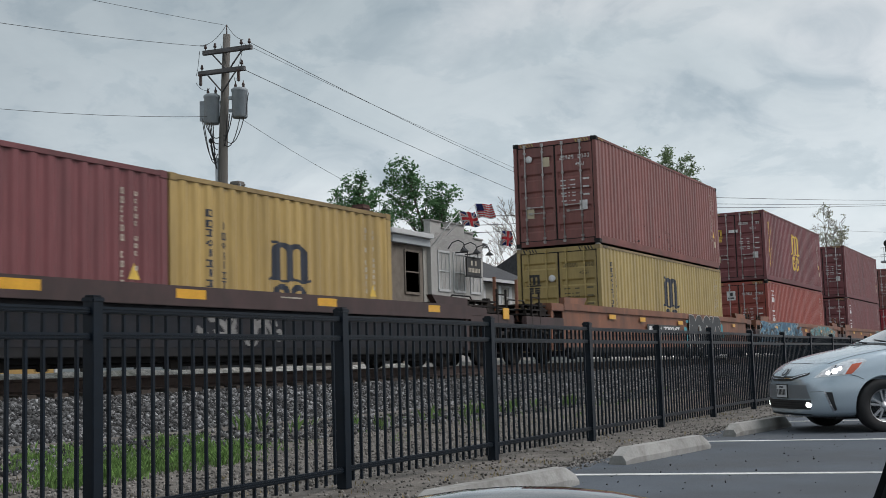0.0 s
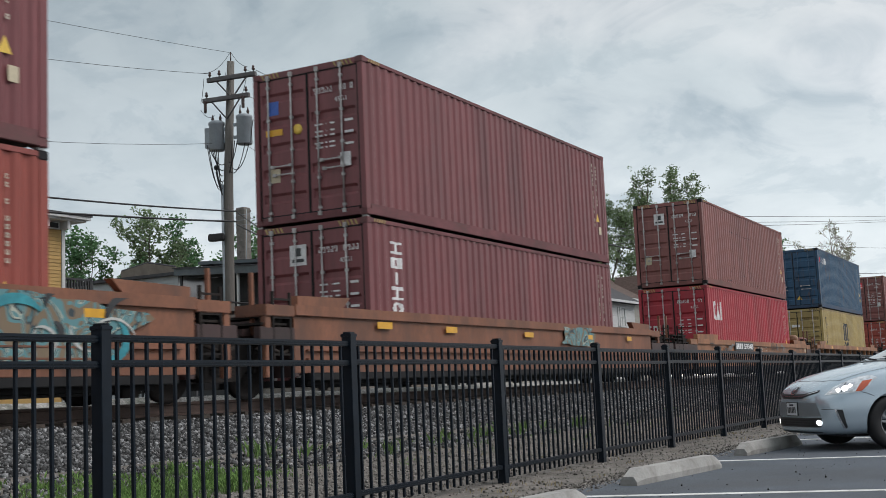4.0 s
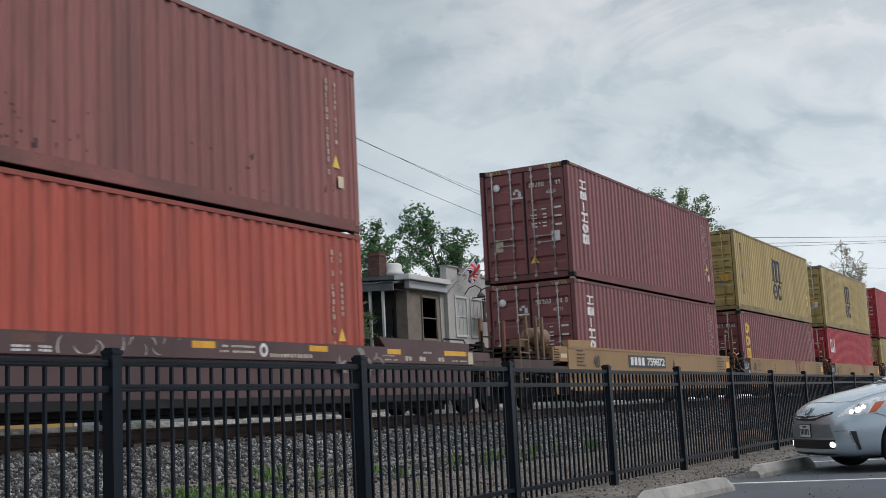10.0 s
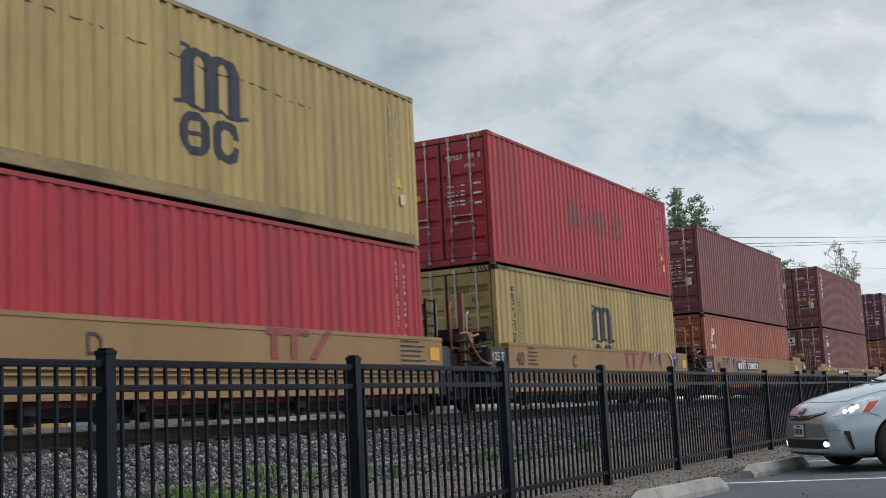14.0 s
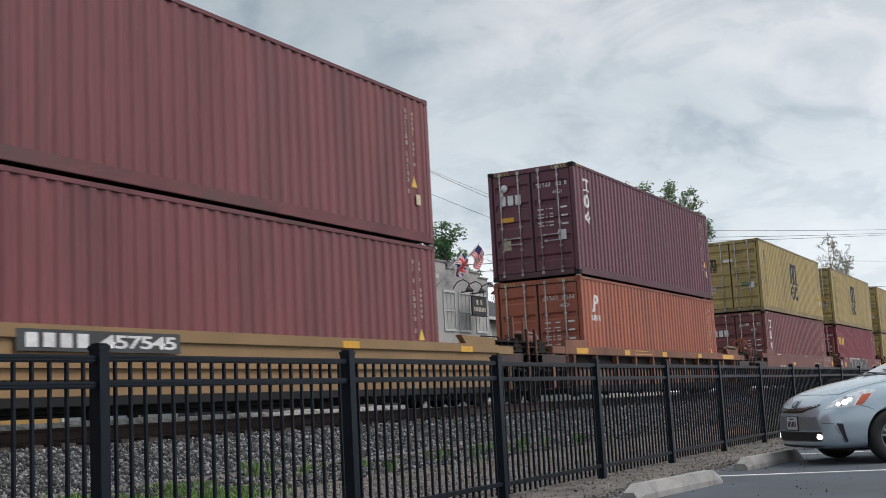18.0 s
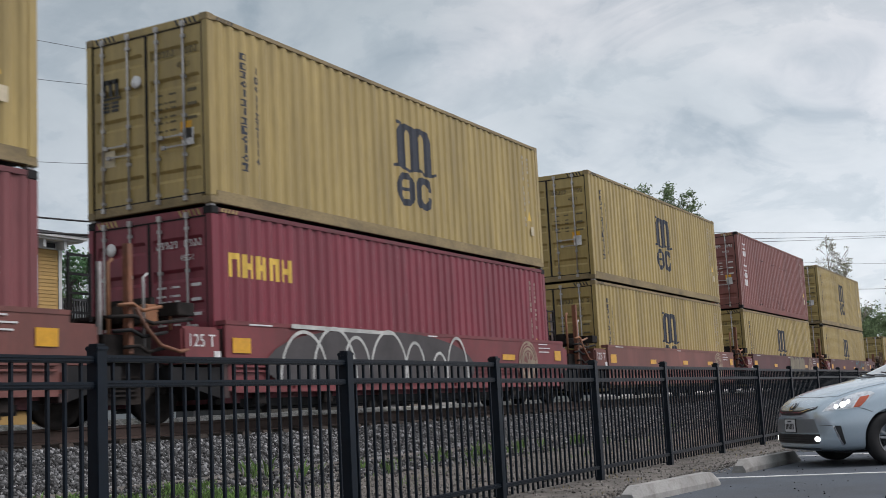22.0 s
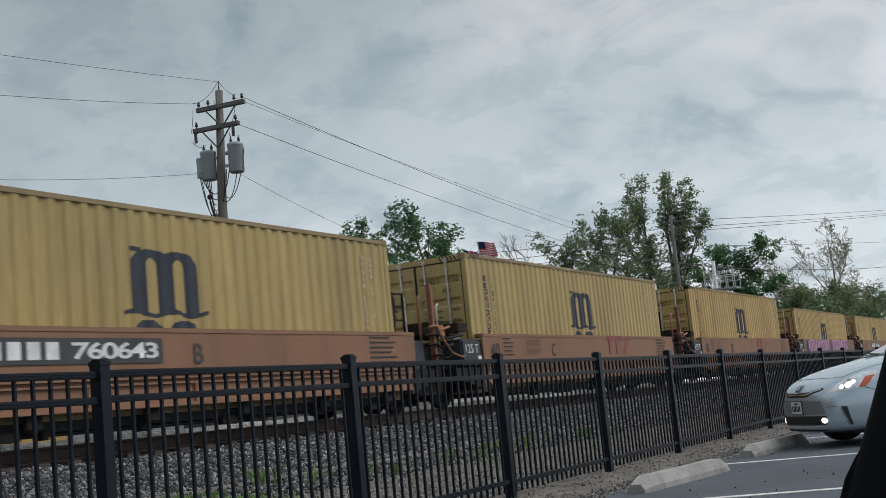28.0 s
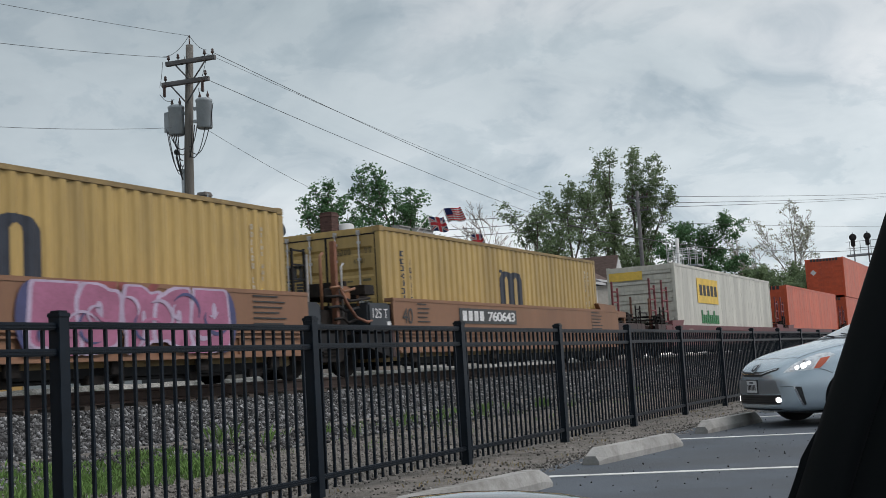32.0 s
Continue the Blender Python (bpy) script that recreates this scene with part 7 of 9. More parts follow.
sign = thing("red_sign", "bright red sign board on the street corner", "sign", at=(47.3, 44.8, 0.46))
part("board", boxes("board", [(-0.1, 0.1, -1.5, 1.6, 4.2, 4.7)], 0.02), MARK["ruby"], sign)
for y in (-1.3, 1.4):
    part("sign_post", boxes("sign_post", [(-0.05, 0.05, y - 0.05, y + 0.05, 0, 4.3)], 0.01), SHADE, sign)

# the tavern with its long dark porch along the side street
tav = thing("tavern", "tavern with white brick front and a long dark porch", "building", at=(0, 0, 0.45))
# wall, soffit and floor of the porch carry its shade in their colour
part("wall", boxes("wall", [(48.6, 58, 28.4, 40.2, 0, 6.70)]), SHADE, tav, "wall behind the porch, its shade put into the dark colour")
PORCH = [(28.0, 6.42), (40.2, 7.06)]  # the porch roof climbs a little with the street


def porch_z(y):
    return PORCH[0][1] + (PORCH[1][1] - PORCH[0][1]) * (y - 28.0) / 12.2


def sloped(name, x0, x1, y0, y1, low, tall, rise=0.0):
    """A long board along the side street that follows the porch's slope."""
    v = [(x, y, porch_z(y) + low + k * tall + (rise if x == x1 else 0.0)) for k in (0, 1) for x, y in ((x0, y0), (x1, y0), (x1, y1), (x0, y1))]
    return mesh_of(name, v, BOX)


part("porch_roof", sloped("porch_roof", 46.3, 48.7, 28.0, 40.2, -0.05, 0.06, 0.32), AWNING, tav, "slate coloured sloping porch roof")
part("fascia", sloped("fascia", 46.2, 46.3, 27.9, 40.3, -0.36, 0.36), AWNING, tav)
part("drip_edge", sloped("drip_edge", 46.12, 46.34, 27.85, 40.35, 0.0, 0.05), SHINGLE, tav)
part("roof", sloped("roof", 48.3, 58.2, 28.0, 40.3, 0.30, 0.24), SHINGLE, tav)
part("gutter", sloped("gutter", 48.1, 48.3, 28.0, 40.3, 0.34, 0.16), AWNING, tav)
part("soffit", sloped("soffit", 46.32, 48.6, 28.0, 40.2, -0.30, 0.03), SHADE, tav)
for y in (28.6, 29.3, 32.5, 34.6, 36.4, 38.4, 40.0):
    part("porch_post", boxes("porch_post", [(-0.06, 0.06, -0.06, 0.06, 0, porch_z(y) - 0.2)], 0.01), WHITE if y in (28.6, 29.3, 32.5, 36.4) else SHADE, tav, "slim porch post", at=(46.45, y, 0))
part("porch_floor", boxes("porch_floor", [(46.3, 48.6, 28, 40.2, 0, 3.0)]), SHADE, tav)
part("porch_rail", boxes("porch_rail", [(46.4, 46.5, 28.2, 40.1, 3.9, 3.98)], 0.01), SHADE, tav)
for i in range(55):
    part("baluster", cached("balu", lambda: boxes("baluster", [(-0.02, 0.02, -0.02, 0.02, 3.0, 3.92)])), SHADE, tav, at=(46.45, 28.3 + i * 0.214, 0))
for y, w in ((33.0, 1.4), (35.6, 1.6), (38.2, 1.6), (30.4, 1.0)):
    window(tav, 48.58, y, 3.9, w, 1.5, "x", False, SHADE)
# a cream bay: the porch roof's shadow is put into its taupe colour
part("front_wall", boxes("front_wall", [(47.6, 50.75, 28.0, 28.6, 0, 6.6)]), TANP, tav, "cream side bay, its shadow painted as taupe")
part("corner_board", boxes("corner_board", [(50.75, 51.15, 27.96, 28.6, 0, 6.6)]), CREAM, tav, "cream corner board")
part("front_fascia", boxes("front_fascia", [(47.0, 51.1, 27.5, 28.3, 6.62, 6.86)], 0.02), WHITE, tav, "white roof edge")
part("front_frieze", boxes("front_frieze", [(47.4, 51.1, 27.72, 27.99, 6.24, 6.60)], 0.015), PALE, tav, "pale boarded frieze under the roof edge")
window(tav, 48.9, 27.98, 3.9, 1.45, 2.05, "y", False, TANP, 1)
brick = part("brick_front", boxes("brick_front", [(51.15, 57.0, 27.75, 29.0, 0, 7.05)]), PBRICK, tav, "white painted brick front")
for a, b, t in ((51.15, 52.3, 7.65), (52.3, 53.2, 7.35), (53.2, 54.9, 7.7), (54.9, 55.9, 7.35), (55.9, 57.0, 7.1)):
    part("parapet", boxes("parapet", [(a, b, 27.75, 28.1, 7.05, t - 0.08)]), PBRICK, tav, "stepped white parapet")
    part("coping", boxes("coping", [(a - 0.03, b + 0.03, 27.68, 28.16, t - 0.08, t)], 0.012), CONCRETE, tav)
for x in (51.85, 53.5, 55.4):
    window(tav, x, 27.74, 4.15, 1.25, 1.95, "y", False, WHITE, 3)
bm_brick = boxes("brick", [(0.004, 0.236, -0.012, 0.02, 0.004, 0.071)])
for j in range(12):
    for i in range(24):
        part("brick", bm_brick, PBRICK, brick, at=(51.17 + i * 0.24 + (j % 2) * 0.1, 27.75, 6.15 + j * 0.075))
for x, y, h, w, m, n in ((53.3, 33.1, 9.05, 0.70, RBRICK, "brick_chimney"), (56.4, 43.7, 11.75, 0.62, STONEW, "stone_chimney")):
    ch = thing(n, "tall stone chimney stack" if m is STONEW else "red brick chimney on the flat roof", "chimney", at=(x, y, 0.45))
    z0 = 6.9 if m is RBRICK else 6.0
    part("chimney_shaft", boxes("chimney_shaft", [(-w / 2, w / 2, -w / 2, w / 2, z0 if m is RBRICK else 0.0, h)], 0.02), m, ch)
    part("crown", boxes("crown", [(-w / 2 - 0.04, w / 2 + 0.04, -w / 2 - 0.04, w / 2 + 0.04, h - 0.24, h - 0.12)], 0.02), m, ch)
    zz = z0
    while zz < h - 0.35:
        part("course", cached(("course", w), lambda: boxes("course", [(-w / 2 - 0.012, w / 2 + 0.012, -w / 2 - 0.012, w / 2 + 0.012, 0, 0.1)], 0.01)), m, ch, at=(0, 0, zz))
        zz += 0.13 if m is RBRICK else 0.3
aerial = thing("aerial", "thin metal television aerial on a mast", "aerial", at=(54.6, 42.2, 7.55))
part("mast", tube("mast", [(0, 0, -0.6), (0.05, -0.1, 4.2)], 0.025, 6), TANK, aerial)
for z, w in ((3.9, 0.5), (3.6, 0.7), (3.3, 0.9)):
    part("element", tube("element", [(0.04, -w, z), (0.04, w, z)], 0.012, 5), TANK, aerial)
vent = thing("roof_vent", "white round metal vent on the flat roof", "vent", at=(54.1, 32.6, 7.4))
part("vent_body", lathe("vent_body", [(0.44, 0), (0.44, 0.8), (0.56, 0.83), (0.56, 1.02), (0.47, 1.05), (0.47, 1.42), (0.36, 1.50), (0.0, 1.52)], 18), WHITE, vent)
unit = thing("roof_unit", "small grey rooftop air unit", "air unit", at=(52.4, 39.0, 7.95))
part("unit_body", boxes("unit_body", [(0, 0.9, 0, 0.7, 0, 0.5)], 0.03), TANK, unit)
part("unit_lid", boxes("unit_lid", [(-0.04, 0.94, -0.04, 0.74, 0.5, 0.56)], 0.01), TANK, unit)
dish = thing("satellite_dish", "grey satellite dish on a short mast", "satellite dish", at=(50.2, 34.2, 7.72))
dm = lathe("dish_bowl", [(0.0, 0.0), (0.2, 0.02), (0.36, 0.09), (0.38, 0.11), (0.36, 0.12), (0.2, 0.05), (0.0, 0.03)], 20)
dm.transform(Matrix.Rotation(radians(70), 4, "Y") @ Matrix.Rotation(radians(20), 4, "X"))
part("dish_bowl", dm, TANK, dish, at=(0, 0, 0.75))
part("mast", tube("mast", [(0, 0, 0), (0, 0, 0.75)], 0.03, 8), TANK, dish)
part("feed_arm", tube("feed_arm", [(0, 0, 0.6), (0.45, 0.0, 0.75)], 0.015, 6), TANK, dish)

# sign and flags on the brick front
hs = thing("hanging_sign", "dark oval-topped hanging sign with pale bars", "sign", at=(53.5, 27.0, 5.35))
part("board", boxes("board", [(0, 1.7, -0.04, 0.04, 0, 0.95)], 0.03), MARK["black"], hs)
for z in (-0.05, 0.94):
    part("frame_rail", boxes("frame_rail", [(-0.05, 1.75, -0.05, 0.05, z, z + 0.055)], 0.01), SHADE, hs)
part("marking", boxes("marking", [(0.2 + 0.17 * i, 0.32 + 0.17 * i, -0.046, -0.04, 0.2, 0.42) for i in range(8)] + [(0.5, 0.7, -0.046, -0.04, 0.55, 0.8), (0.95, 1.15, -0.046, -0.04, 0.55, 0.8)]), MARK["pale"], hs)
for x in (0.2, 1.4):
    part("bracket_arm", boxes("bracket_arm", [(x, x + 0.05, -0.02, 0.9, 1.2, 1.26), (x, x + 0.04, -0.02, 0.02, 0.98, 1.22)], 0.005), SHADE, hs)
for lx in (53.0, 54.4, 55.9):
    lampt = thing("wall_lantern", "black gooseneck lantern over the tavern front", "lamp", "tavern lanterns", at=(lx, 27.75, 6.72))
    part("neck", cached("gooseneck", lambda: tube("neck", [(0, 0, 0), (0.02, -0.25, 0.32), (0.02, -0.6, 0.42), (0, -0.9, 0.25), (0, -0.95, 0.0)], 0.028, 8)), SHADE, lampt)
    part("shade", cached("gooseshade", lambda: lathe("shade", [(0.05, 0.0), (0.22, -0.16), (0.22, -0.18), (0.0, -0.17)], 14)), SHADE, lampt, at=(0, -0.95, 0.0))


NAVY = shader("navy_cloth", (0.022, 0.03, 0.13), rough=0.9, var=0.2, scale=4)


CLOTHS = []  # the flags' cloths, which swing in the wind


def flag(x, y, z, lean, kind, drop):
    """A flag on a leaning staff, its cloth in folded strips."""
    f = thing("flag", "striped red and white flag with a blue corner" if kind == "stripes" else "blue flag with red and white crosses", "flag", "flags on the parapet", at=(x, y, z))
    tip = Vector((math.sin(radians(lean)) * 2.3, -0.9, math.cos(radians(lean)) * 2.3))
    part("staff", tube("staff", [(0, 0, 0), tip], 0.022, 6), WHITE, f)
    n, W = 12, 1.2
    red, whitec, blue = MARK["ruby"], MARK["white"], NAVY
    a = Vector((0, 0, 0))
    b = tip * -0.33
    cloth = part("cloth", tube("cloth", [a, b], 0.03, 6), WHITE, f, "flag cloth on its sleeve", at=tip * 0.97)
    CLOTHS.append((cloth, tip * 0.97, len(CLOTHS)))

    def pt(u, v):
        p = a.lerp(b, v)
        return p + Vector((0.35 * u * W, 0.1 * math.sin(u * 9 + v * 2), -drop * u * W + 0.08 * math.sin(u * 7)))
    for i in range(n if kind == "stripes" else 9):
        m = n if kind == "stripes" else 9
        v0, v1 = i / m, (i + 1) / m
        vv, ff = [], []
        for k in range(9):
            p, q = pt(k / 8, v0), pt(k / 8, v1)
            vv += [p, q, p + Vector((0.0, 0.012, 0)), q + Vector((0, 0.012, 0))]
        for k in range(8):
            s = k * 4
            ff += [(s, s + 1, s + 5, s + 4), (s + 2, s + 6, s + 7, s + 3)]
        mat = (red if i % 2 == 0 else whitec) if kind == "stripes" else blue
        part("cloth_strip", mesh_of("cloth_strip", vv, ff), mat, cloth)
    if kind == "stripes":
        vv = [pt(u, v) + Vector((0, -0.02, 0)) for v in (0, 0.5) for u in (0, 0.2, 0.4)]
        part("canton", mesh_of("canton", vv, [(0, 3, 4, 1), (1, 4, 5, 2)]), blue, cloth, "blue corner of the flag")
    else:
        def band(u0, v0, u1, v1, du, dv, lift, mat):
            """A straight band of colour that follows the cloth's folds."""
            vv = []
            for k in range(13):
                u, v = u0 + (u1 - u0) * k / 12, v0 + (v1 - v0) * k / 12
                for s in (-1, 1):
                    vv.append(pt(min(1, max(0, u + s * du)), min(1, max(0, v + s * dv))) + Vector((0, -lift, 0)))
            part("cross_band", mesh_of("cross_band", vv, [(2 * k, 2 * k + 2, 2 * k + 3, 2 * k + 1) for k in range(12)]), mat, cloth)
        for s in (0, 1):
            band(0, s, 1, 1 - s, 0.0, 0.11, 0.012, whitec)
            band(0, s, 1, 1 - s, 0.0, 0.035, 0.018, red)
        band(0, 0.5, 1, 0.5, 0.0, 0.17, 0.024, whitec)
        band(0.5, 0, 0.5, 1, 0.12, 0.0, 0.030, whitec)
        band(0, 0.5, 1, 0.5, 0.0, 0.10, 0.036, red)
        band(0.5, 0, 0.5, 1, 0.07, 0.0, 0.042, red)


flag(51.2, 27.7, 6.75, 38, "crosses", 0.65)
flag(52.9, 27.7, 7.45, 42, "stripes", 0.75)
flag(55.8, 27.7, 6.5, 50, "crosses", 0.45)


def cottage(name, x0, x1, y, eave, ridge, wall, label, wins, depth=8.0, roof=None):
    c = thing(name, label, "house", at=(x0, y, 0.45))
    L = x1 - x0
    part("wall", boxes("wall", [(0, L, 0.02, depth, 0, eave)]), wall, c)
    planks(c, 0, L, 0.02, max(0.0, eave - 2.4), eave, 0.16, wall)
    part("roof", mesh_of("roof", [(-0.4, -0.5, eave - 0.05), (L + 0.4, -0.5, eave - 0.05), (L + 0.4, depth / 2, ridge), (-0.4, depth / 2, ridge), (-0.4, depth + 0.5, eave - 0.05), (L + 0.4, depth + 0.5, eave - 0.05),
                                  (-0.4, -0.5, eave - 0.2), (L + 0.4, -0.5, eave - 0.2), (L + 0.4, depth + 0.5, eave - 0.2), (-0.4, depth + 0.5, eave - 0.2)],
                         [(0, 1, 2, 3), (3, 2, 5, 4), (0, 6, 7, 1), (4, 5, 8, 9), (0, 3, 4, 9, 6), (1, 7, 8, 5, 2), (6, 9, 8, 7)]), roof or SHINGLE, c)
    part("fascia", boxes("fascia", [(-0.4, L + 0.4, -0.54, -0.5, eave - 0.2, eave - 0.02)], 0.005), WHITE, c, "white eave board")
    for x, z, w, h in wins:
        window(c, x, -0.0, z, w, h, "y", True, WHITE)
    return c


cottage("cottage", 58.0, 68.0, 30.0, 5.35, 7.3, CREAM, "cream cottage with a dark grey shingle roof", [(2.3, 3.75, 1.1, 1.25), (6.0, 3.75, 1.1, 1.25)])
cottage("white_cottage", 75.5, 84.0, 29.0, 6.15, 8.6, WHITE, "white cottage with dark shutters and grey roof", [(1.6, 4.3, 1.1, 1.35), (5.2, 4.3, 1.1, 1.35)])
far = cottage("gabled_house", 86.0, 101.0, 32.0, 7.0, 9.3, CREAM, "far house with a brown shingle roof and small gable", [(3, 4.8, 1, 1.3)], roof=BROWNSH)
part("chimney", boxes("chimney", [(6.0, 6.6, 3.6, 4.2, 8.8, 9.9)], 0.02), RBRICK, far, "dark brick chimney")
part("gable", prism("gable", [(9.2, 7.0), (12.6, 7.0), (10.9, 9.3)], -0.6, 3.0), BROWNSH, far)
part("gable_board", prism("gable_board", [(9.4, 7.0), (12.4, 7.0), (10.9, 9.05)], -0.66, -0.6), WHITE, far, "white gable board")

# ---------------- utility pole and wires ----------------
pole = thing("utility_pole", "grey weathered wooden utility pole with two crossarms and transformers", "utility pole", at=(25.25, 20.0, 0.42), turn=-82.4)
part("pole_shaft", tube("pole_shaft", [(-0.09, 0, 0), (-0.09, 0, 3.0), (-0.03, 0, 6.5), (0.12, 0, 9.62)], [0.165, 0.143, 0.125, 0.10], 14), POLE, pole)
arm1 = boxes("crossarm", [(-1.22, 1.22, -0.06, 0.06, -0.06, 0.06)], 0.01)
for z, c, w in ((9.12, 0.25, 0.62), (8.56, 0.07, 0.59)):
    a = part("crossarm", arm1, ARM, pole, "dark wooden crossarm", at=(c, -0.2, z))
    a.scale = (w, 1, 1)
    for s in (-1, 1):
        part("brace", tube("brace", [(c + s * 0.75 * w, -0.22, z - 0.06), (c, -0.18, z - 0.58)], 0.022, 6), ARM, pole)
    for s in (-1.1, -0.62, 0.7, 1.1) if z > 9 else (-1.05, 1.05):
        part("insulator", lathe("insulator", [(0.012, 0), (0.015, 0.05), (0.042, 0.06), (0.046, 0.10), (0.028, 0.12), (0.038, 0.14), (0.022, 0.18), (0.0, 0.19)], 10), PORCELAIN, pole, at=(c + s * w, -0.2, z + 0.06))
    if z < 9:
        for s in (-1.05, 0.95):
            part("cutout", boxes("cutout", [(-0.035, 0.035, -0.05, 0.03, -0.32, 0.02), (-0.07, 0.07, -0.06, 0.04, -0.05, 0.0)], 0.015), PORCELAIN, pole, "dark fuse cutout", at=(c + s * w, -0.26, z - 0.04))
part("top_pin", tube("top_pin", [(0.12, 0, 9.55), (0.12, 0, 9.9)], 0.02, 6), PORCELAIN, pole)
can = lathe("transformer", [(0.0, 0), (0.19, 0.0), (0.21, 0.03), (0.21, 0.70), (0.225, 0.72), (0.225, 0.78), (0.17, 0.82), (0.0, 0.83)], 22)
for x, y, z in ((-0.31, -0.1, 7.15), (0.59, -0.16, 7.22)):
    t = part("transformer", can, TANK, pole, "grey pole transformer can", at=(x, y, z))
    for a in (-0.12, 0.12):
        part("bushing", lathe("bushing", [(0.02, 0), (0.045, 0.02), (0.03, 0.06), (0.045, 0.1), (0.02, 0.16), (0.01, 0.22)], 10), PORCELAIN, t, at=(a, 0, 0.80))
    for z0 in (0.2, 0.55):
        part("mount", cached("mount", lambda: boxes("mount", [(-0.10, 0.06, -0.04, 0.04, 0.0, 0.08)])), TANK, t, at=(0.2 if x < 0 else -0.26, 0.05, z0))


def droop(name, a, b, sag, r):
    """A slack cable between two points of the pole."""
    a, b = Vector(a), Vector(b)
    pts = []
    for i in range(9):
        p = a.lerp(b, i / 8)
        p.z -= sag * 4 * (i / 8) * (1 - i / 8)
        pts.append(p)
    part(name, tube(name, pts, r, 5), WIRE, pole)


for a, b, sag in (((-0.62, -0.2, 9.2), (-0.7, -0.26, 8.5), 0.12), ((0.75, -0.2, 9.2), (0.55, -0.26, 8.5), 0.10), ((-0.7, -0.26, 8.3), (-0.36, -0.1, 8.15), 0.12), ((0.55, -0.26, 8.3), (0.44, -0.16, 8.35), 0.14),
                  ((-0.62, -0.2, 9.35), (0.12, 0.0, 9.9), 0.16), ((0.12, 0.0, 9.9), (0.75, -0.2, 9.35), 0.10), ((0.05, -0.2, 9.3), (0.3, -0.2, 8.5), 0.06)):
    droop("jumper", a, b, sag, 0.007)
for i in range(5):
    droop("service_loop", (-0.36 + 0.06 * i, -0.36, 7.12), (-0.05 - 0.03 * i, -0.16, 6.75 - 0.16 * i), 0.16 + 0.03 * i, 0.013)
for i in range(3):
    droop("service_loop", (0.5 - 0.08 * i, -0.40, 7.3), (0.08, -0.16, 6.8 - 0.14 * i), 0.22 + 0.04 * i, 0.013)
for a, b, sag in (((-0.5, -0.3, 7.3), (-0.1, -0.16, 6.3), 0.55), ((-0.42, -0.34, 7.2), (-0.12, -0.16, 6.1), 0.45), ((0.72, -0.3, 7.4), (0.1, -0.16, 6.55), 0.4), ((0.82, -0.16, 7.6), (0.12, -0.16, 6.7), 0.5), ((0.83, -0.1, 7.9), (0.8, -0.2, 7.25), -0.06)):
    droop("service_loop", a, b, sag, 0.012)
for i in range(5):
    part("cooling_fin", cached("fin", lambda: boxes("cooling_fin", [(-0.14, 0.0, -0.006, 0.006, 0.08, 0.64)], 0.003)), TANK, pole, at=(-0.48, -0.22 + 0.06 * i, 7.15))
for i in range(3):
    droop("service_loop", (-0.30, -0.2, 6.75 - 0.1 * i), (-0.15, -0.14, 5.9), 0.05, 0.016)
part("splice_block", boxes("splice_block", [(-0.34, -0.24, -0.26, -0.14, 6.6, 6.72)], 0.02), WIRE, pole)
part("conduit", tube("conduit", [(-0.17, -0.1, 0), (-0.17, -0.1, 6.2)], 0.045, 8), TANK, pole)
part("terminal_box", boxes("terminal_box", [(-0.55, -0.1, -0.3, -0.1, 4.65, 4.85)], 0.03), WIRE, pole, "small dark cable box")


def wire(points, r=0.012, sag=0.0, name="wire", label="thin dark overhead wire"):
    pts = []
    for (a, b) in zip(points, points[1:]):
        a, b = Vector(a), Vector(b)
        for i in range(13):
            u = i / 12
            p = a.lerp(b, u)
            p.z -= sag * 4 * u * (1 - u)
            if not pts or (p - pts[-1]).length > 1e-4:
                pts.append(p)
    return tagged(part(name, tube(name, pts, r, 5, True, False), WIRE), label, "wire", "overhead wires")


PX, PZ = 25.25, 0.42
wire([(PX + 0.12, 20, 10.35), (8.0, 20, 8.55)], 0.0055, 0.12)
wire([(PX - 0.09, 20.6, 9.8), (8.0, 19.8, 7.55)], 0.006, 0.25)
wire([(PX - 0.05, 20.3, 7.8), (8.0, 19.8, 5.9)], 0.0055, 0.35)
wire([(PX + 0.11, 19.2, 9.75), (62.0, 21.0, 8.45)], 0.0085, 0.25)
wire([(PX + 0.08, 19.4, 9.75), (66.0, 20.6, 8.6)], 0.0055, 0.3)
wire([(PX + 0.08, 19.45, 9.05), (60.0, 20.6, 7.5)], 0.0085, 0.2)
wire([(PX + 0.05, 19.6, 7.75), (33.5, 20.0, 6.4)], 0.0055, 0.1)
wire([(PX, 19.8, 5.86), (11.0, 19.8, 5.19)], 0.022, 0.12)
wire([(PX, 19.8, 5.58), (11.0, 19.8, 4.76)], 0.026, 0.10)
wire([(PX, 19.8, 5.85), (46.2, 30.5, 7.25)], 0.016, 0.35)
wire([(PX, 19.8, 5.5), (46.5, 28.6, 7.0)], 0.022, 0.45)
for z, s in ((9.7, 0.3), (9.15, 0.35), (8.8, 0.3)):
    wire([(88, 26.6, z + 3.6), (330, 26.6, z + 30.3)], 0.024, s)
wire([(88, 26.6, 11.3), (330, 26.6, 31.2)], 0.022, 0.3)
for a, b in ((12.9, 8.9), (12.4, 8.4), (11.8, 8.0)):
    wire([(88, 26.6, a), (57, 29, b)], 0.02, 0.25)
wire([(60, 22, 8.2), (125, 24.5, 11.3), (230, 25, 18.5)], 0.035, 0.4)

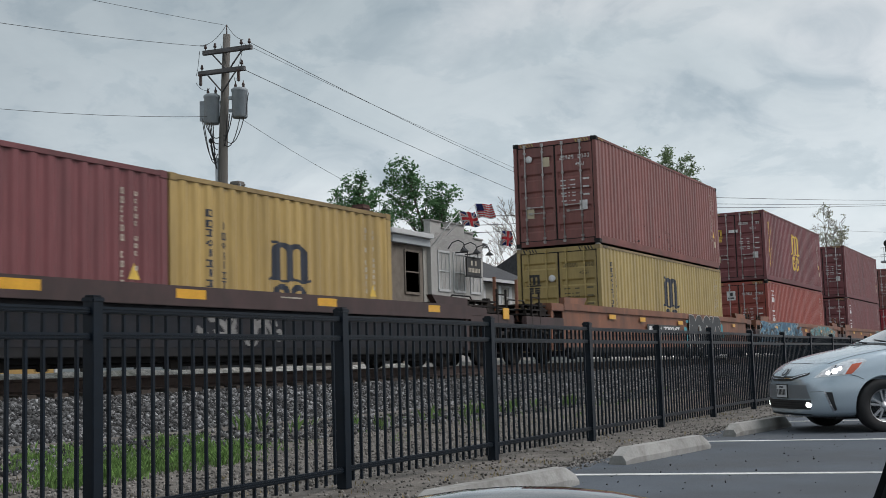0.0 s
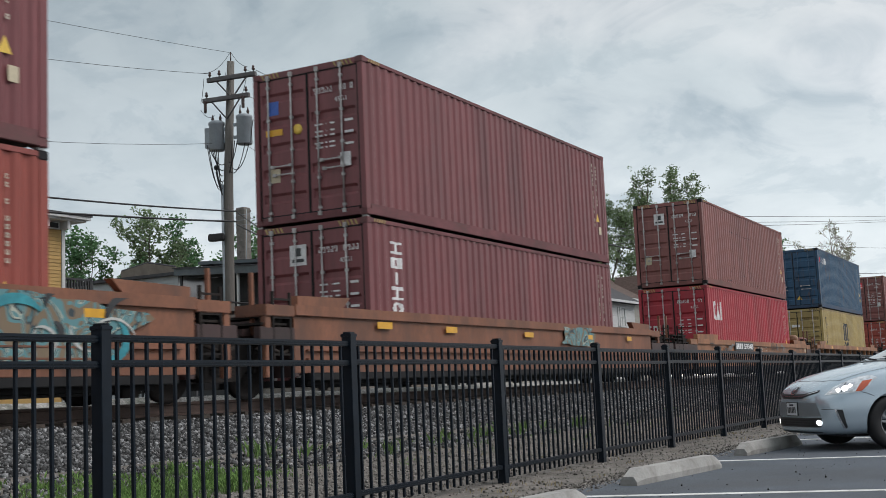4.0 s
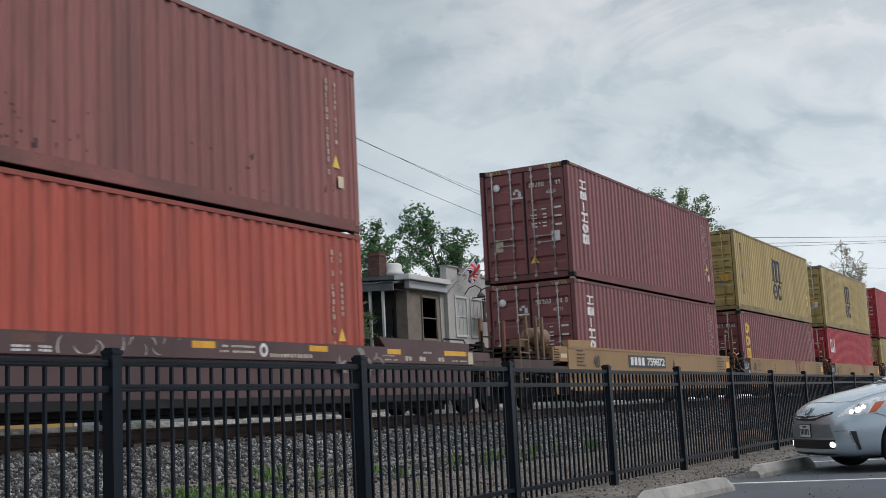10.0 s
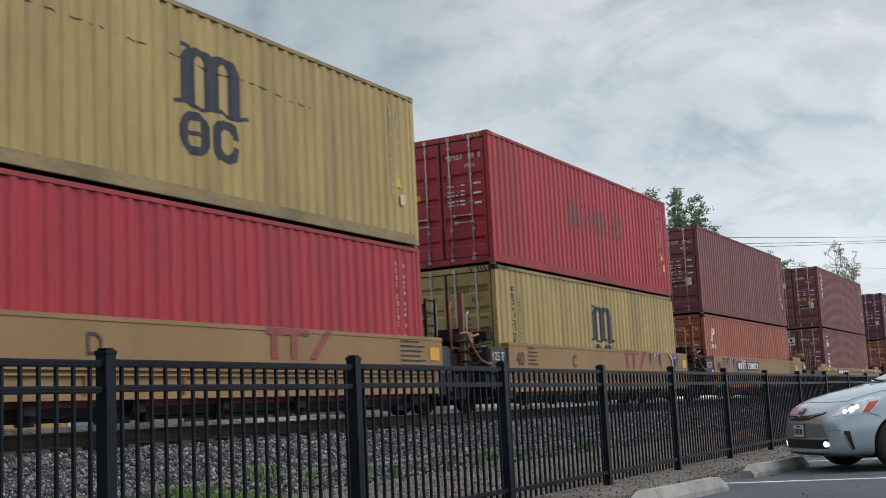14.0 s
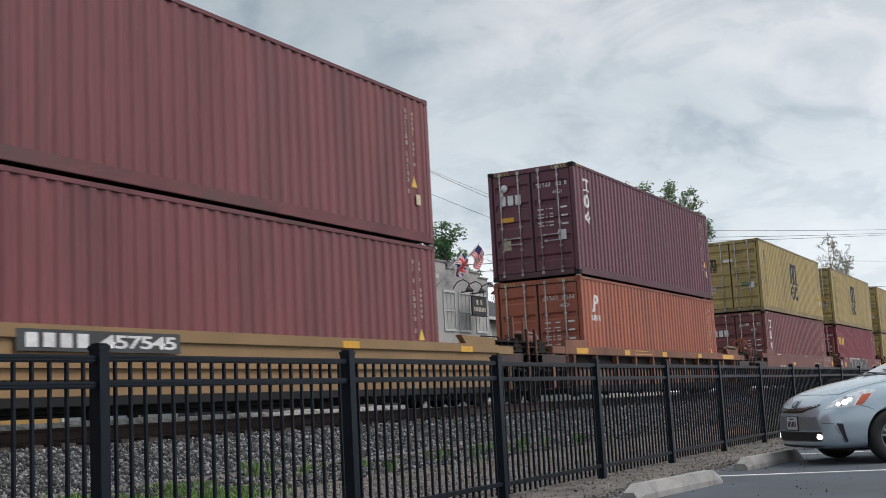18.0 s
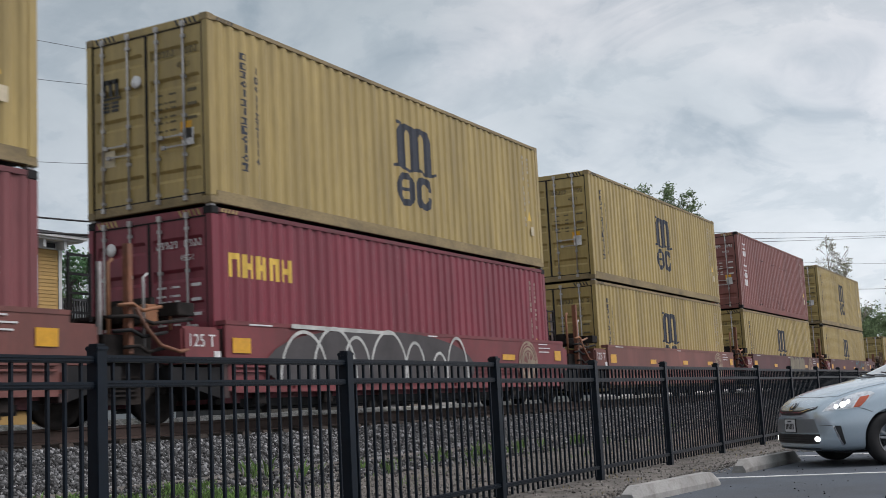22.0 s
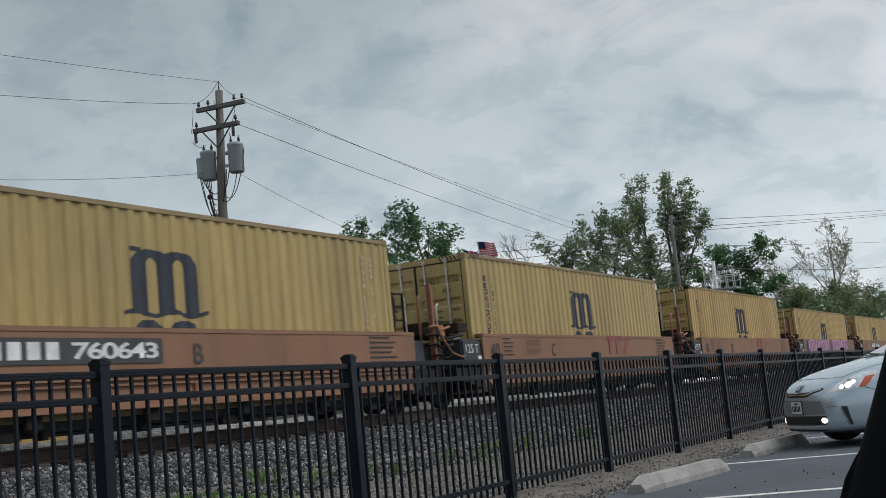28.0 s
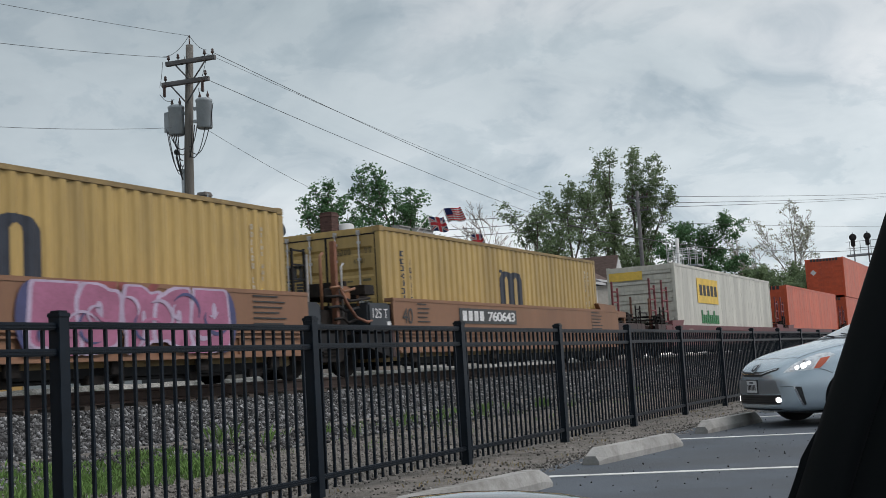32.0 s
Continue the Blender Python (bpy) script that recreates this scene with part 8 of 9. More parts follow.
far_pole = thing("utility_pole", "dark wooden utility pole among the far trees", "utility pole", at=(88.0, 26.6, 0.42))
part("pole_shaft", tube("pole_shaft", [(0, 0, 0), (0, 0, 13.3)], [0.19, 0.13], 10), ARM, far_pole)
for z in (12.7, 11.7):
    part("crossarm", boxes("crossarm", [(-0.07, 0.07, -0.85, 0.85, z, z + 0.13)], 0.01), ARM, far_pole)
    for y in (-0.75, -0.4, 0.4, 0.75):
        part("insulator", cached("farins", lambda: lathe("insulator", [(0.02, 0), (0.07, 0.08), (0.05, 0.2), (0.0, 0.24)], 8)), PORCELAIN, far_pole, at=(0, y, z + 0.13))

# railway signals down the line
sg = thing("signal_platform", "white galvanised signal platform with railings", "railway signal", at=(72.2, 19.5, 1.55))
part("mast", tube("mast", [(0, 0, -1.13), (0, 0, 6.6)], 0.11, 10), WHITE, sg)
part("platform", boxes("platform", [(-0.4, 0.9, -1.3, 0.5, 4.75, 4.85)], 0.01), TANK, sg)
for y in (-1.3, -0.85, -0.4, 0.05, 0.5):
    for x in (-0.4, 0.9):
        part("rail_post", cached("srp", lambda: boxes("rail_post", [(-0.02, 0.02, -0.02, 0.02, 4.8, 5.9)])), WHITE, sg, at=(x, y, 0))
for z in (5.3, 5.6, 5.88):
    for x in (-0.4, 0.9):
        part("handrail", boxes("handrail", [(x - 0.02, x + 0.02, -1.3, 0.5, z - 0.02, z + 0.02)]), WHITE, sg)
part("ladder", boxes("ladder", [(-0.3, -0.26, 0.2, 0.24, 0, 6.6), (-0.3, -0.26, 0.6, 0.64, 0, 6.6)] + [(-0.3, -0.26, 0.2, 0.64, z * 0.3, z * 0.3 + 0.03) for z in range(1, 22)]), WHITE, sg)
gy = thing("signal_gantry", "dark cantilever signal bridge with round signal heads", "railway signal", at=(100, 8.4, 0.0))
part("mast", boxes("mast", [(-0.2, 0.2, -0.2, 0.2, 0, 8.9)], 0.02), TANK, gy)
part("walkway", boxes("walkway", [(-0.4, 0.4, -0.3, 4.7, 8.0, 8.15)], 0.01), TANK, gy)
for y in (0.4, 1.2, 2.0, 2.8, 3.6, 4.4):
    part("rail_post", cached("grp", lambda: boxes("rail_post", [(-0.42, -0.38, -0.02, 0.02, 8.1, 9.2)])), TANK, gy, at=(0, y, 0))
for z in (8.6, 9.15):
    part("handrail", boxes("handrail", [(-0.42, -0.38, 0, 4.7, z, z + 0.04)]), TANK, gy)
for y in (3.0, 4.1):
    h = part("signal_head", lathe("signal_head", [(0.0, -0.04), (0.27, -0.04), (0.29, 0.0), (0.27, 0.04), (0.0, 0.04)], 20, "X"), BLACK, gy, "round black signal head", at=(-0.5, y, 9.5))
    part("signal_hood", boxes("signal_hood", [(-0.75, -0.5, y - 0.16, y + 0.16, 8.75, 9.3)], 0.05), BLACK, gy)
    part("signal_pole", tube("signal_pole", [(-0.4, y, 7.4), (-0.4, y, 9.9)], 0.05, 8), TANK, gy)

# ---------------- trees ----------------


def grow(seed, height, spread, trunk, lean=0.0, levels=3, first=0.3):
    """Trunk and limbs as tubes; returns the limb meshes and the twig ends."""
    r = random.Random(seed)
    segs, tips = [], []

    def limb(p, d, length, rad, level):
        pts, rr = [Vector(p)], [rad]
        n = 4
        for i in range(n):
            d = (d + Vector((r.uniform(-1, 1), r.uniform(-1, 1), r.uniform(-0.3, 0.6))) * 0.16).normalized()
            pts.append(pts[-1] + d * (length / n))
            rr.append(rad * (1 - 0.62 * (i + 1) / n))
        segs.append((pts, rr, level))
        if level >= levels:
            tips.extend(pts[2:])
            return
        k = 6 if level == 0 else 4
        for i in range(k):
            u = (first if level == 0 else 0.3) + (1 - (first if level == 0 else 0.3)) * (i + r.random() * 0.6) / k
            j = min(n - 1, int(u * n))
            q = pts[j].lerp(pts[j + 1], u * n - j)
            a = r.random() * 6.283
            tilt = r.uniform(0.5, 1.0) if level == 0 else r.uniform(0.4, 1.0)
            side = Vector((math.cos(a), math.sin(a), 0))
            nd = (d * math.cos(tilt) + side * math.sin(tilt) * spread + Vector((0, 0, 0.18))).normalized()
            limb(q, nd, length * r.uniform(0.42, 0.6), rr[j] * 0.55, level + 1)
        limb(pts[-1], d, length * 0.45, rr[-1], level + 1)
    limb((0, 0, 0), Vector((lean, 0, 1)), height * 0.62, trunk, 0)
    return segs, tips


def tree(x, y, z, seed, height, spread, leaf, label, leaves=7000, size=0.2, ball=0.8, trunk=0.28, levels=3, name="tree", first=0.3, wide=0.0, clump=12):
    """A tree of trunk, branchwork and a crown of leaves that hang in clumps on the twigs; wide: the crown's radius."""
    segs, tips = grow(seed, height, spread, trunk, levels=levels, first=first)
    top = max(p.z for s in segs for p in s[0])
    k = height / top
    mx, my, mz = (sum(p[i] for p in tips) / len(tips) for i in range(3))
    reach = sorted(math.hypot(p.x - mx * p.z / mz, p.y - my * p.z / mz) for p in tips)[int(len(tips) * 0.9)]
    g = wide / reach if wide else k

    def place(p):
        """Sets the crown upright over its foot, at its width and height."""
        return Vector(((p.x - mx * p.z / mz) * g, (p.y - my * p.z / mz) * g, p.z * k))
    t = thing(name, label, "tree", at=(x, y, z))
    wood_v, wood_f = [], []
    for pts, rr, level in segs[1:]:
        if level <= (4 if levels > 3 else 3):
            v, f = tube_data([place(p) for p in pts], [max(0.012 if levels < 4 else 0.02, q) for q in rr], 6 if level < 2 else 4 if level < 4 else 3, False)
            n = len(wood_v)
            wood_v += v
            wood_f += [tuple(i + n for i in q) for q in f]
    part("trunk", tube("trunk", [place(p) for p in segs[0][0]], segs[0][1], 10), BARK, t)
    part("branchwork", mesh_of("branchwork", wood_v, wood_f, True), TWIG if levels > 3 else BARK, t)
    if not leaves:
        return t
    rng = np.random.default_rng(seed)
    tp = np.array([tuple(place(p)) for p in tips])
    n = max(1, leaves // clump)
    c = tp[rng.integers(0, len(tp), n)] + rng.normal(size=(n, 3)) * ball * np.array([0.5, 0.5, 0.38])
    c = np.repeat(c, clump, 0)
    leaves = len(c)
    c = c + rng.normal(size=(leaves, 3)) * size * np.array([1.5, 1.5, 0.9])
    a = rng.normal(size=(leaves, 3)) * np.array([1, 1, 0.6])
    a /= np.linalg.norm(a, axis=1, keepdims=True)
    b = np.cross(a, rng.normal(size=(leaves, 3)))
    b /= np.linalg.norm(b, axis=1, keepdims=True)
    s = size * (0.6 + 0.8 * rng.random((leaves, 1)))
    v = np.stack([c - a * s, c + b * s * 0.5, c + a * s, c - b * s * 0.5], 1).reshape(-1, 3)
    me = bpy.data.meshes.new("crown")
    me.vertices.add(leaves * 4)
    me.vertices.foreach_set("co", v.reshape(-1))
    me.loops.add(leaves * 4)
    me.loops.foreach_set("vertex_index", np.arange(leaves * 4))
    me.polygons.add(leaves)
    me.polygons.foreach_set("loop_start", np.arange(leaves) * 4)
    me.polygons.foreach_set("loop_total", np.full(leaves, 4))
    me.materials.append(None)
    me.update(calc_edges=True)
    part("crown", me, leaf, t)
    return t


G0 = 0.42
# big trees beyond the houses
tree(91.5, 36, G0, 21, 14.2, 0.9, LEAF, "tall tree with thin spring leaves", 9000, 0.115, 0.55, 0.3, wide=2.9, first=0.2)
tree(99.0, 36.8, G0, 31, 17.0, 0.8, LEAF, "tall tree with thin spring leaves", 10000, 0.115, 0.55, 0.3, wide=3.0, first=0.2)
tree(107.5, 36, G0, 22, 20.6, 0.8, LEAF, "tall slender tree with thin fresh leaves", 15000, 0.115, 0.6, 0.36, first=0.25, wide=3.3)
tree(117.0, 35, G0, 23, 22.0, 0.85, LEAF, "tall tree with dark trunk and fresh leaves", 16000, 0.12, 0.6, 0.40, first=0.2, wide=3.2)
tree(81.75, 44.2, G0, 24, 17.0, 0.95, LEAF2, "leafy green tree behind the tavern", 15000, 0.115, 0.45, 0.3, wide=3.0)
tree(88.2, 46, G0, 29, 13.6, 0.8, LEAF2, "leafy green tree behind the tavern", 5000, 0.115, 0.45, 0.26, wide=2.0)
tree(71.6, 44.2, G0, 25, 14.2, 0.8, LEAF2, "leafy green tree behind the tavern", 10000, 0.115, 0.45, 0.3, wide=2.6)
tree(103.6, 47, G0, 26, 16.9, 1.3, BUD, "bare budding tree with fine twigs", 0, 0.12, 0.6, 0.26, 4, wide=4.2)
tree(120.5, 30, G0, 27, 14.4, 1.1, LEAF2, "round leafy green tree", 24000, 0.13, 0.6, 0.34, wide=4.2, first=0.15)
tree(156, 27.3, G0, 28, 19.4, 1.1, BUD, "large tree with sparse budding leaves", 5000, 0.10, 0.6, 0.36, 4, wide=4.8)
tree(143.4, 31, G0, 30, 14.8, 1.1, BUD, "tree with sparse budding leaves", 2500, 0.10, 0.6, 0.3, 4, wide=2.4)
for i, (x, y, h) in enumerate(((62, 62, 13.5), (66, 60, 14.8), (70.5, 60, 14.2), (58, 62, 11.0), (75, 58, 14.5), (54.5, 60, 10.5))):
    tree(x, y, G0, 40 + i, h, 0.9, LEAF if i % 2 else LEAF2, "leafy green tree behind the pale house", 5200, 0.15, 0.5, 0.28)
# bushes far down the line and by the tavern
for i in range(9):
    tree(112 + i * 8.6, 23.5 + (i % 3) * 1.2, G0, 60 + i, 7.6 + 0.42 * i + 0.8 * (i % 2), 1.3, LEAF, "green bush beside the railway", 8500, 0.15, 0.9, 0.14, 2, "bush", 0.05, wide=3.6)
for i in range(4):
    tree(45.2, 29.3 + i * 0.95, 3.7, 80 + i, 2.0, 1.3, LEAF, "bright green shrub beside the porch", 1500, 0.09, 0.4, 0.05, 2, "shrub", 0.05)
tagged(part("planter_wall", boxes("planter_wall", [(44.2, 46.2, 28.4, 33.4, 0.4, 3.8)], 0.03), STONEW), "low stone planter wall under the shrubs", "wall", kind="structure")

# a small lit lamp on a black post before the tavern
lamp = thing("street_lamp", "black street lamp post with a lit frosted globe", "street lamp", at=(30.81, 26, 0.42))
part("lamp_post", lathe("lamp_post", [(0.11, 0), (0.11, 0.15), (0.06, 0.3), (0.045, 3.25), (0.08, 3.3), (0.08, 3.36)], 12), SHADE, lamp)
part("globe", lathe("globe", [(0.06, 3.36), (0.12, 3.45), (0.13, 3.56), (0.10, 3.66), (0.05, 3.70)], 16), shader("lit_frosted_globe", (1.0, 0.90, 0.74), rough=0.4, var=0.0, emit=0.9), lamp, "lit frosted globe")
part("lamp_cap", lathe("lamp_cap", [(0.11, 3.66), (0.12, 3.68), (0.05, 3.76), (0.01, 3.84)], 16), SHADE, lamp)

# ---------------- the silver car ----------------
SILVER = shader("silver_blue_car_paint", (0.46, 0.545, 0.61), rough=0.22, metal=0.45, var=0.0, scale=1.5, fine=200, coat=0.6)
TRIMB = shader("black_plastic_trim", (0.018, 0.019, 0.021), rough=0.5, var=0.2, scale=6)
RUBBER = shader("tyre_rubber", (0.02, 0.02, 0.021), rough=0.85, var=0.2, scale=6)
ALLOY = shader("alloy_rim", (0.42, 0.43, 0.45), rough=0.3, metal=0.8, var=0.1)
CARGLASS = shader("windscreen_glass", (0.05, 0.065, 0.08), rough=0.04, var=0.1, scale=1, coat=1.0)
LENS = shader("headlight_glass", (0.62, 0.65, 0.68), rough=0.1, metal=0.3, var=0.4, scale=14, fine=40, coat=1.0)
BEAM = shader("lit_lamp", (1.0, 0.98, 0.92), rough=0.2, var=0.0, emit=3.0)
AMBERL = shader("orange_indicator", (0.50, 0.075, 0.02), rough=0.15, var=0.1, coat=1.0)
CHROME = shader("chrome_trim", (0.6, 0.6, 0.62), rough=0.12, metal=1.0, var=0.05)
GREYP = shader("grey_bumper_panel", (0.17, 0.185, 0.20), rough=0.4, var=0.06, scale=3)
PLATE = shader("white_number_plate", (0.6, 0.62, 0.64), rough=0.4, var=0.05)

auto = thing("car", "silver blue hatchback with its headlights on, parked nose to the fence", "car", at=(13.502, 2.168, 0.028), turn=125.7)
auto.scale = (0.828, 0.828, 0.828)
# stations: x, half width, sill, waist, shoulder, top half width, top
STATIONS = [
    (0.945, 0.30, 0.27, 0.42, 0.57, 0.24, 0.655), (0.925, 0.47, 0.225, 0.44, 0.605, 0.36, 0.715), (0.87, 0.615, 0.205, 0.46, 0.65, 0.47, 0.78), (0.76, 0.725, 0.19, 0.48, 0.705, 0.58, 0.855), (0.58, 0.81, 0.18, 0.50, 0.79, 0.66, 0.925),
    (0.30, 0.868, 0.18, 0.52, 0.87, 0.72, 0.995), (0.02, 0.885, 0.18, 0.54, 0.92, 0.75, 1.045), (-0.27, 0.887, 0.18, 0.55, 0.955, 0.76, 1.085), (-0.70, 0.887, 0.18, 0.56, 0.97, 0.70, 1.275),
    (-1.15, 0.887, 0.18, 0.56, 0.985, 0.655, 1.445), (-1.65, 0.887, 0.18, 0.56, 1.0, 0.62, 1.55), (-2.35, 0.887, 0.18, 0.55, 1.0, 0.59, 1.585), (-3.0, 0.88, 0.18, 0.55, 1.0, 0.575, 1.55),
    (-3.45, 0.86, 0.2, 0.55, 1.0, 0.55, 1.43), (-3.62, 0.82, 0.26, 0.55, 0.95, 0.55, 1.12), (-3.68, 0.72, 0.34, 0.55, 0.85, 0.5, 0.95)]


def car_body():
    bm = bmesh.new()
    rings = []
    for x, w, zs, zw, zh, wt, zt in STATIONS:
        half = [(0, zs), (w * 0.55, zs), (w * 0.9, zs + 0.01), (w * 0.985, zs + 0.1), (w, zw), (w * 0.985, (zw + zh) / 2 + 0.05), (w * 0.93, zh), (wt + 0.25 * (w * 0.93 - wt), zh + 0.72 * (zt - zh)), (wt * 0.8, zt - 0.02), (wt * 0.4, zt - 0.003), (0, zt)]
        ring = [bm.verts.new((x, y, z)) for y, z in half] + [bm.verts.new((x, -y, z)) for y, z in half[-2:0:-1]]
        rings.append(ring)
    n = len(rings[0])
    for a, b in zip(rings, rings[1:]):
        for i in range(n):
            bm.faces.new((a[i], a[(i + 1) % n], b[(i + 1) % n], b[i]))
    bm.faces.new(rings[0])
    bm.faces.new(rings[-1][::-1])
    body = new("car_shell", from_bm("body", bm, True))
    sub = body.modifiers.new("round", "SUBSURF")
    sub.levels = 2
    cut = bmesh.new()
    for x in (0.0, -2.78):
        for s in (-1, 1):
            bmesh.ops.create_cone(cut, cap_ends=True, segments=40, radius1=0.365, radius2=0.365, depth=0.5, matrix=Matrix.Translation((x, s * 0.85, 0.335)) @ Matrix.Rotation(radians(90), 4, "X"))
    cutter = new("arch_cutter", from_bm("cutter", cut))
    bo = body.modifiers.new("arches", "BOOLEAN")
    bo.object, bo.operation, bo.solver = cutter, "DIFFERENCE", "EXACT"
    me = bpy.data.meshes.new_from_object(body.evaluated_get(bpy.context.evaluated_depsgraph_get()))
    bpy.data.objects.remove(body)
    bpy.data.objects.remove(cutter)
    me.materials.clear()
    me.materials.append(None)
    for p in me.polygons:
        p.material_index = 0
    me.set_sharp_from_angle(angle=radians(40))
    return me


shell = car_body()
part("body", shell, SILVER, auto)
from mathutils.bvhtree import BVHTree

skin = bmesh.new()
skin.from_mesh(shell)
TREE = BVHTree.FromBMesh(skin)
skin.free()


def drape(name, outline, origin, u, v, off=0.006, n=26, depth=0.0):
    """A panel laid on the car's skin: an outline in the plane (origin, u, v), dropped along the plane's normal."""
    origin, u, v = Vector(origin), Vector(u).normalized(), Vector(v).normalized()
    d = u.cross(v).normalized()
    xs, ys = [p[0] for p in outline], [p[1] for p in outline]
    x0, x1, y0, y1 = min(xs), max(xs), min(ys), max(ys)

    def inside(px, py):
        hit, j = False, len(outline) - 1
        for i in range(len(outline)):
            (ax, ay), (bx, by) = outline[i], outline[j]
            if (ay > py) != (by > py) and px < (bx - ax) * (py - ay) / (by - ay) + ax:
                hit = not hit
            j = i
        return hit
    bm = bmesh.new()
    grid = {}
    quad = len(outline) == 4
    n = 24 if quad else max(n, 64)

    def spot(a, b):
        if not quad:
            return x0 + (x1 - x0) * a, y0 + (y1 - y0) * b
        (ax, ay), (bx, by), (cx, cy), (dx, dy) = outline
        return ((ax * (1 - a) + bx * a) * (1 - b) + (dx * (1 - a) + cx * a) * b, (ay * (1 - a) + by * a) * (1 - b) + (dy * (1 - a) + cy * a) * b)
    for i in range(n + 1):
        for j in range(n + 1):
            px, py = spot(i / n, j / n)
            o = origin + u * px + v * py + d * 2.0
            p, nor, _, _ = TREE.ray_cast(o, -d)
            if p:
                grid[i, j] = bm.verts.new(p + d * off)
    for i in range(n):
        for j in range(n):
            px, py = spot((i + 0.5) / n, (j + 0.5) / n)
            q = [grid.get(k) for k in ((i, j), (i + 1, j), (i + 1, j + 1), (i, j + 1))]
            if (quad or inside(px, py)) and all(q):
                bm.faces.new(q)
    for w in [w for w in bm.verts if not w.link_faces]:
        bm.verts.remove(w)
    return from_bm(name, bm, True)


F = dict(origin=(0, 0, 0), u=(0, 1, 0), v=(0, 0, 1))  # seen from the front
Q = dict(origin=(0, 0, 0), u=(-0.62, 0.785, 0), v=(0, 0, 1))  # seen from the front left corner
Q2 = dict(origin=(0, 0, 0), u=(0.62, 0.785, 0), v=(0, 0, 1))
SIDE = dict(origin=(0, 0, 0), u=(-1, 0, 0), v=(0, 0, 1))
TOPV = dict(origin=(0, 0, 0), u=(0, 1, 0), v=(-1, 0, 0))
part("windscreen", drape("windscreen", [(-0.70, 1.085), (0.70, 1.085), (0.57, 2.05), (-0.57, 2.05)], (0, 0, 0), (0, 1, 0), (-0.62, 0, 0.785), 0.006), CARGLASS, auto, "dark sloping windscreen")
part("screen_base", drape("screen_base", [(-0.72, 0.22), (0.72, 0.22), (0.70, 0.285), (-0.70, 0.285)], **TOPV, off=0.004), TRIMB, auto, "black cowl at the foot of the windscreen")
part("side_window", drape("side_window", [(1.0, 1.03), (2.0, 1.06), (2.0, 1.44), (1.62, 1.43), (1.25, 1.26)], **SIDE), CARGLASS, auto, "dark side window")
part("side_window", drape("side_window", [(2.08, 1.06), (3.1, 1.08), (3.1, 1.40), (2.08, 1.44)], **SIDE), CARGLASS, auto, "dark side window")
def mirrored(half):
    """An outline and its mirror image joined into one."""
    return list(half) + [(-a, b) for a, b in reversed(half)]


part("upper_grille", drape("upper_grille", mirrored([(0.0, 0.648), (0.27, 0.652), (0.55, 0.722), (0.56, 0.758), (0.30, 0.712), (0.0, 0.708)]), **F, off=0.004, n=70), TRIMB, auto, "narrow black grille")
part("grille_bar", drape("grille_bar", mirrored([(0.0, 0.674), (0.28, 0.678), (0.54, 0.738), (0.54, 0.748), (0.28, 0.690), (0.0, 0.686)]), **F, off=0.010, n=90), CHROME, auto, "chrome grille bar")
part("badge", drape("badge", [(0.085 * math.cos(a * 0.3491), 0.760 + 0.060 * math.sin(a * 0.3491)) for a in range(18)], **F, off=0.012), CHROME, auto, "round chrome badge")
part("badge_ring", drape("badge_ring", [(0.066 * math.cos(a * 0.3491), 0.760 + 0.044 * math.sin(a * 0.3491)) for a in range(18)], **F, off=0.015), MARK["navy"], auto)
part("badge_bar", drape("badge_bar", [(0.030 * math.cos(a * 0.3491), 0.766 + 0.030 * math.sin(a * 0.3491)) for a in range(18)], **F, off=0.018), CHROME, auto)
part("plate_panel", drape("plate_panel", [(-0.62, 0.432), (0.62, 0.432), (0.56, 0.60), (-0.56, 0.60)], **F, off=0.003, n=40), GREYP, auto, "grey panel round the number plate")
part("lower_grille", drape("lower_grille", [(-0.60, 0.295), (0.60, 0.295), (0.625, 0.412), (-0.625, 0.412)], **F, off=0.004, n=40), TRIMB, auto, "black lower air intake")
for i in range(3):
    part("grille_slat", drape("grille_slat", [(-0.57, 0.318 + i * 0.03), (0.53, 0.318 + i * 0.03), (0.53, 0.323 + i * 0.03), (-0.57, 0.323 + i * 0.03)], **F, off=0.008, n=40), RUBBER, auto)
pl = part("number_plate", boxes("number_plate", [(0.925, 0.962, -0.155, 0.155, 0.44, 0.597)], 0.004), PLATE, auto, "white number plate with dark bars")
part("plate_frame", boxes("plate_frame", [(0.922, 0.958, -0.165, 0.165, 0.43, 0.44), (0.922, 0.958, -0.165, 0.165, 0.597, 0.607), (0.922, 0.958, -0.165, -0.155, 0.44, 0.597), (0.922, 0.958, 0.155, 0.165, 0.44, 0.597)]), TRIMB, pl)
for i in range(6):
    part("plate_bar", boxes("plate_bar", [(0.962, 0.964, -0.125 + i * 0.043, -0.098 + i * 0.043, 0.472, 0.545)]), TRIMB, pl)
part("plate_bar", boxes("plate_bar", [(0.962, 0.964, -0.06, 0.06, 0.562, 0.582)]), MARK["navy"], pl)


def seam(outline, view, off=0.0025):
    part("panel_seam", drape("panel_seam", outline, **view, off=off, n=110), TRIMB, auto, "dark line for the panel seams and for the bumper crease's shadow")


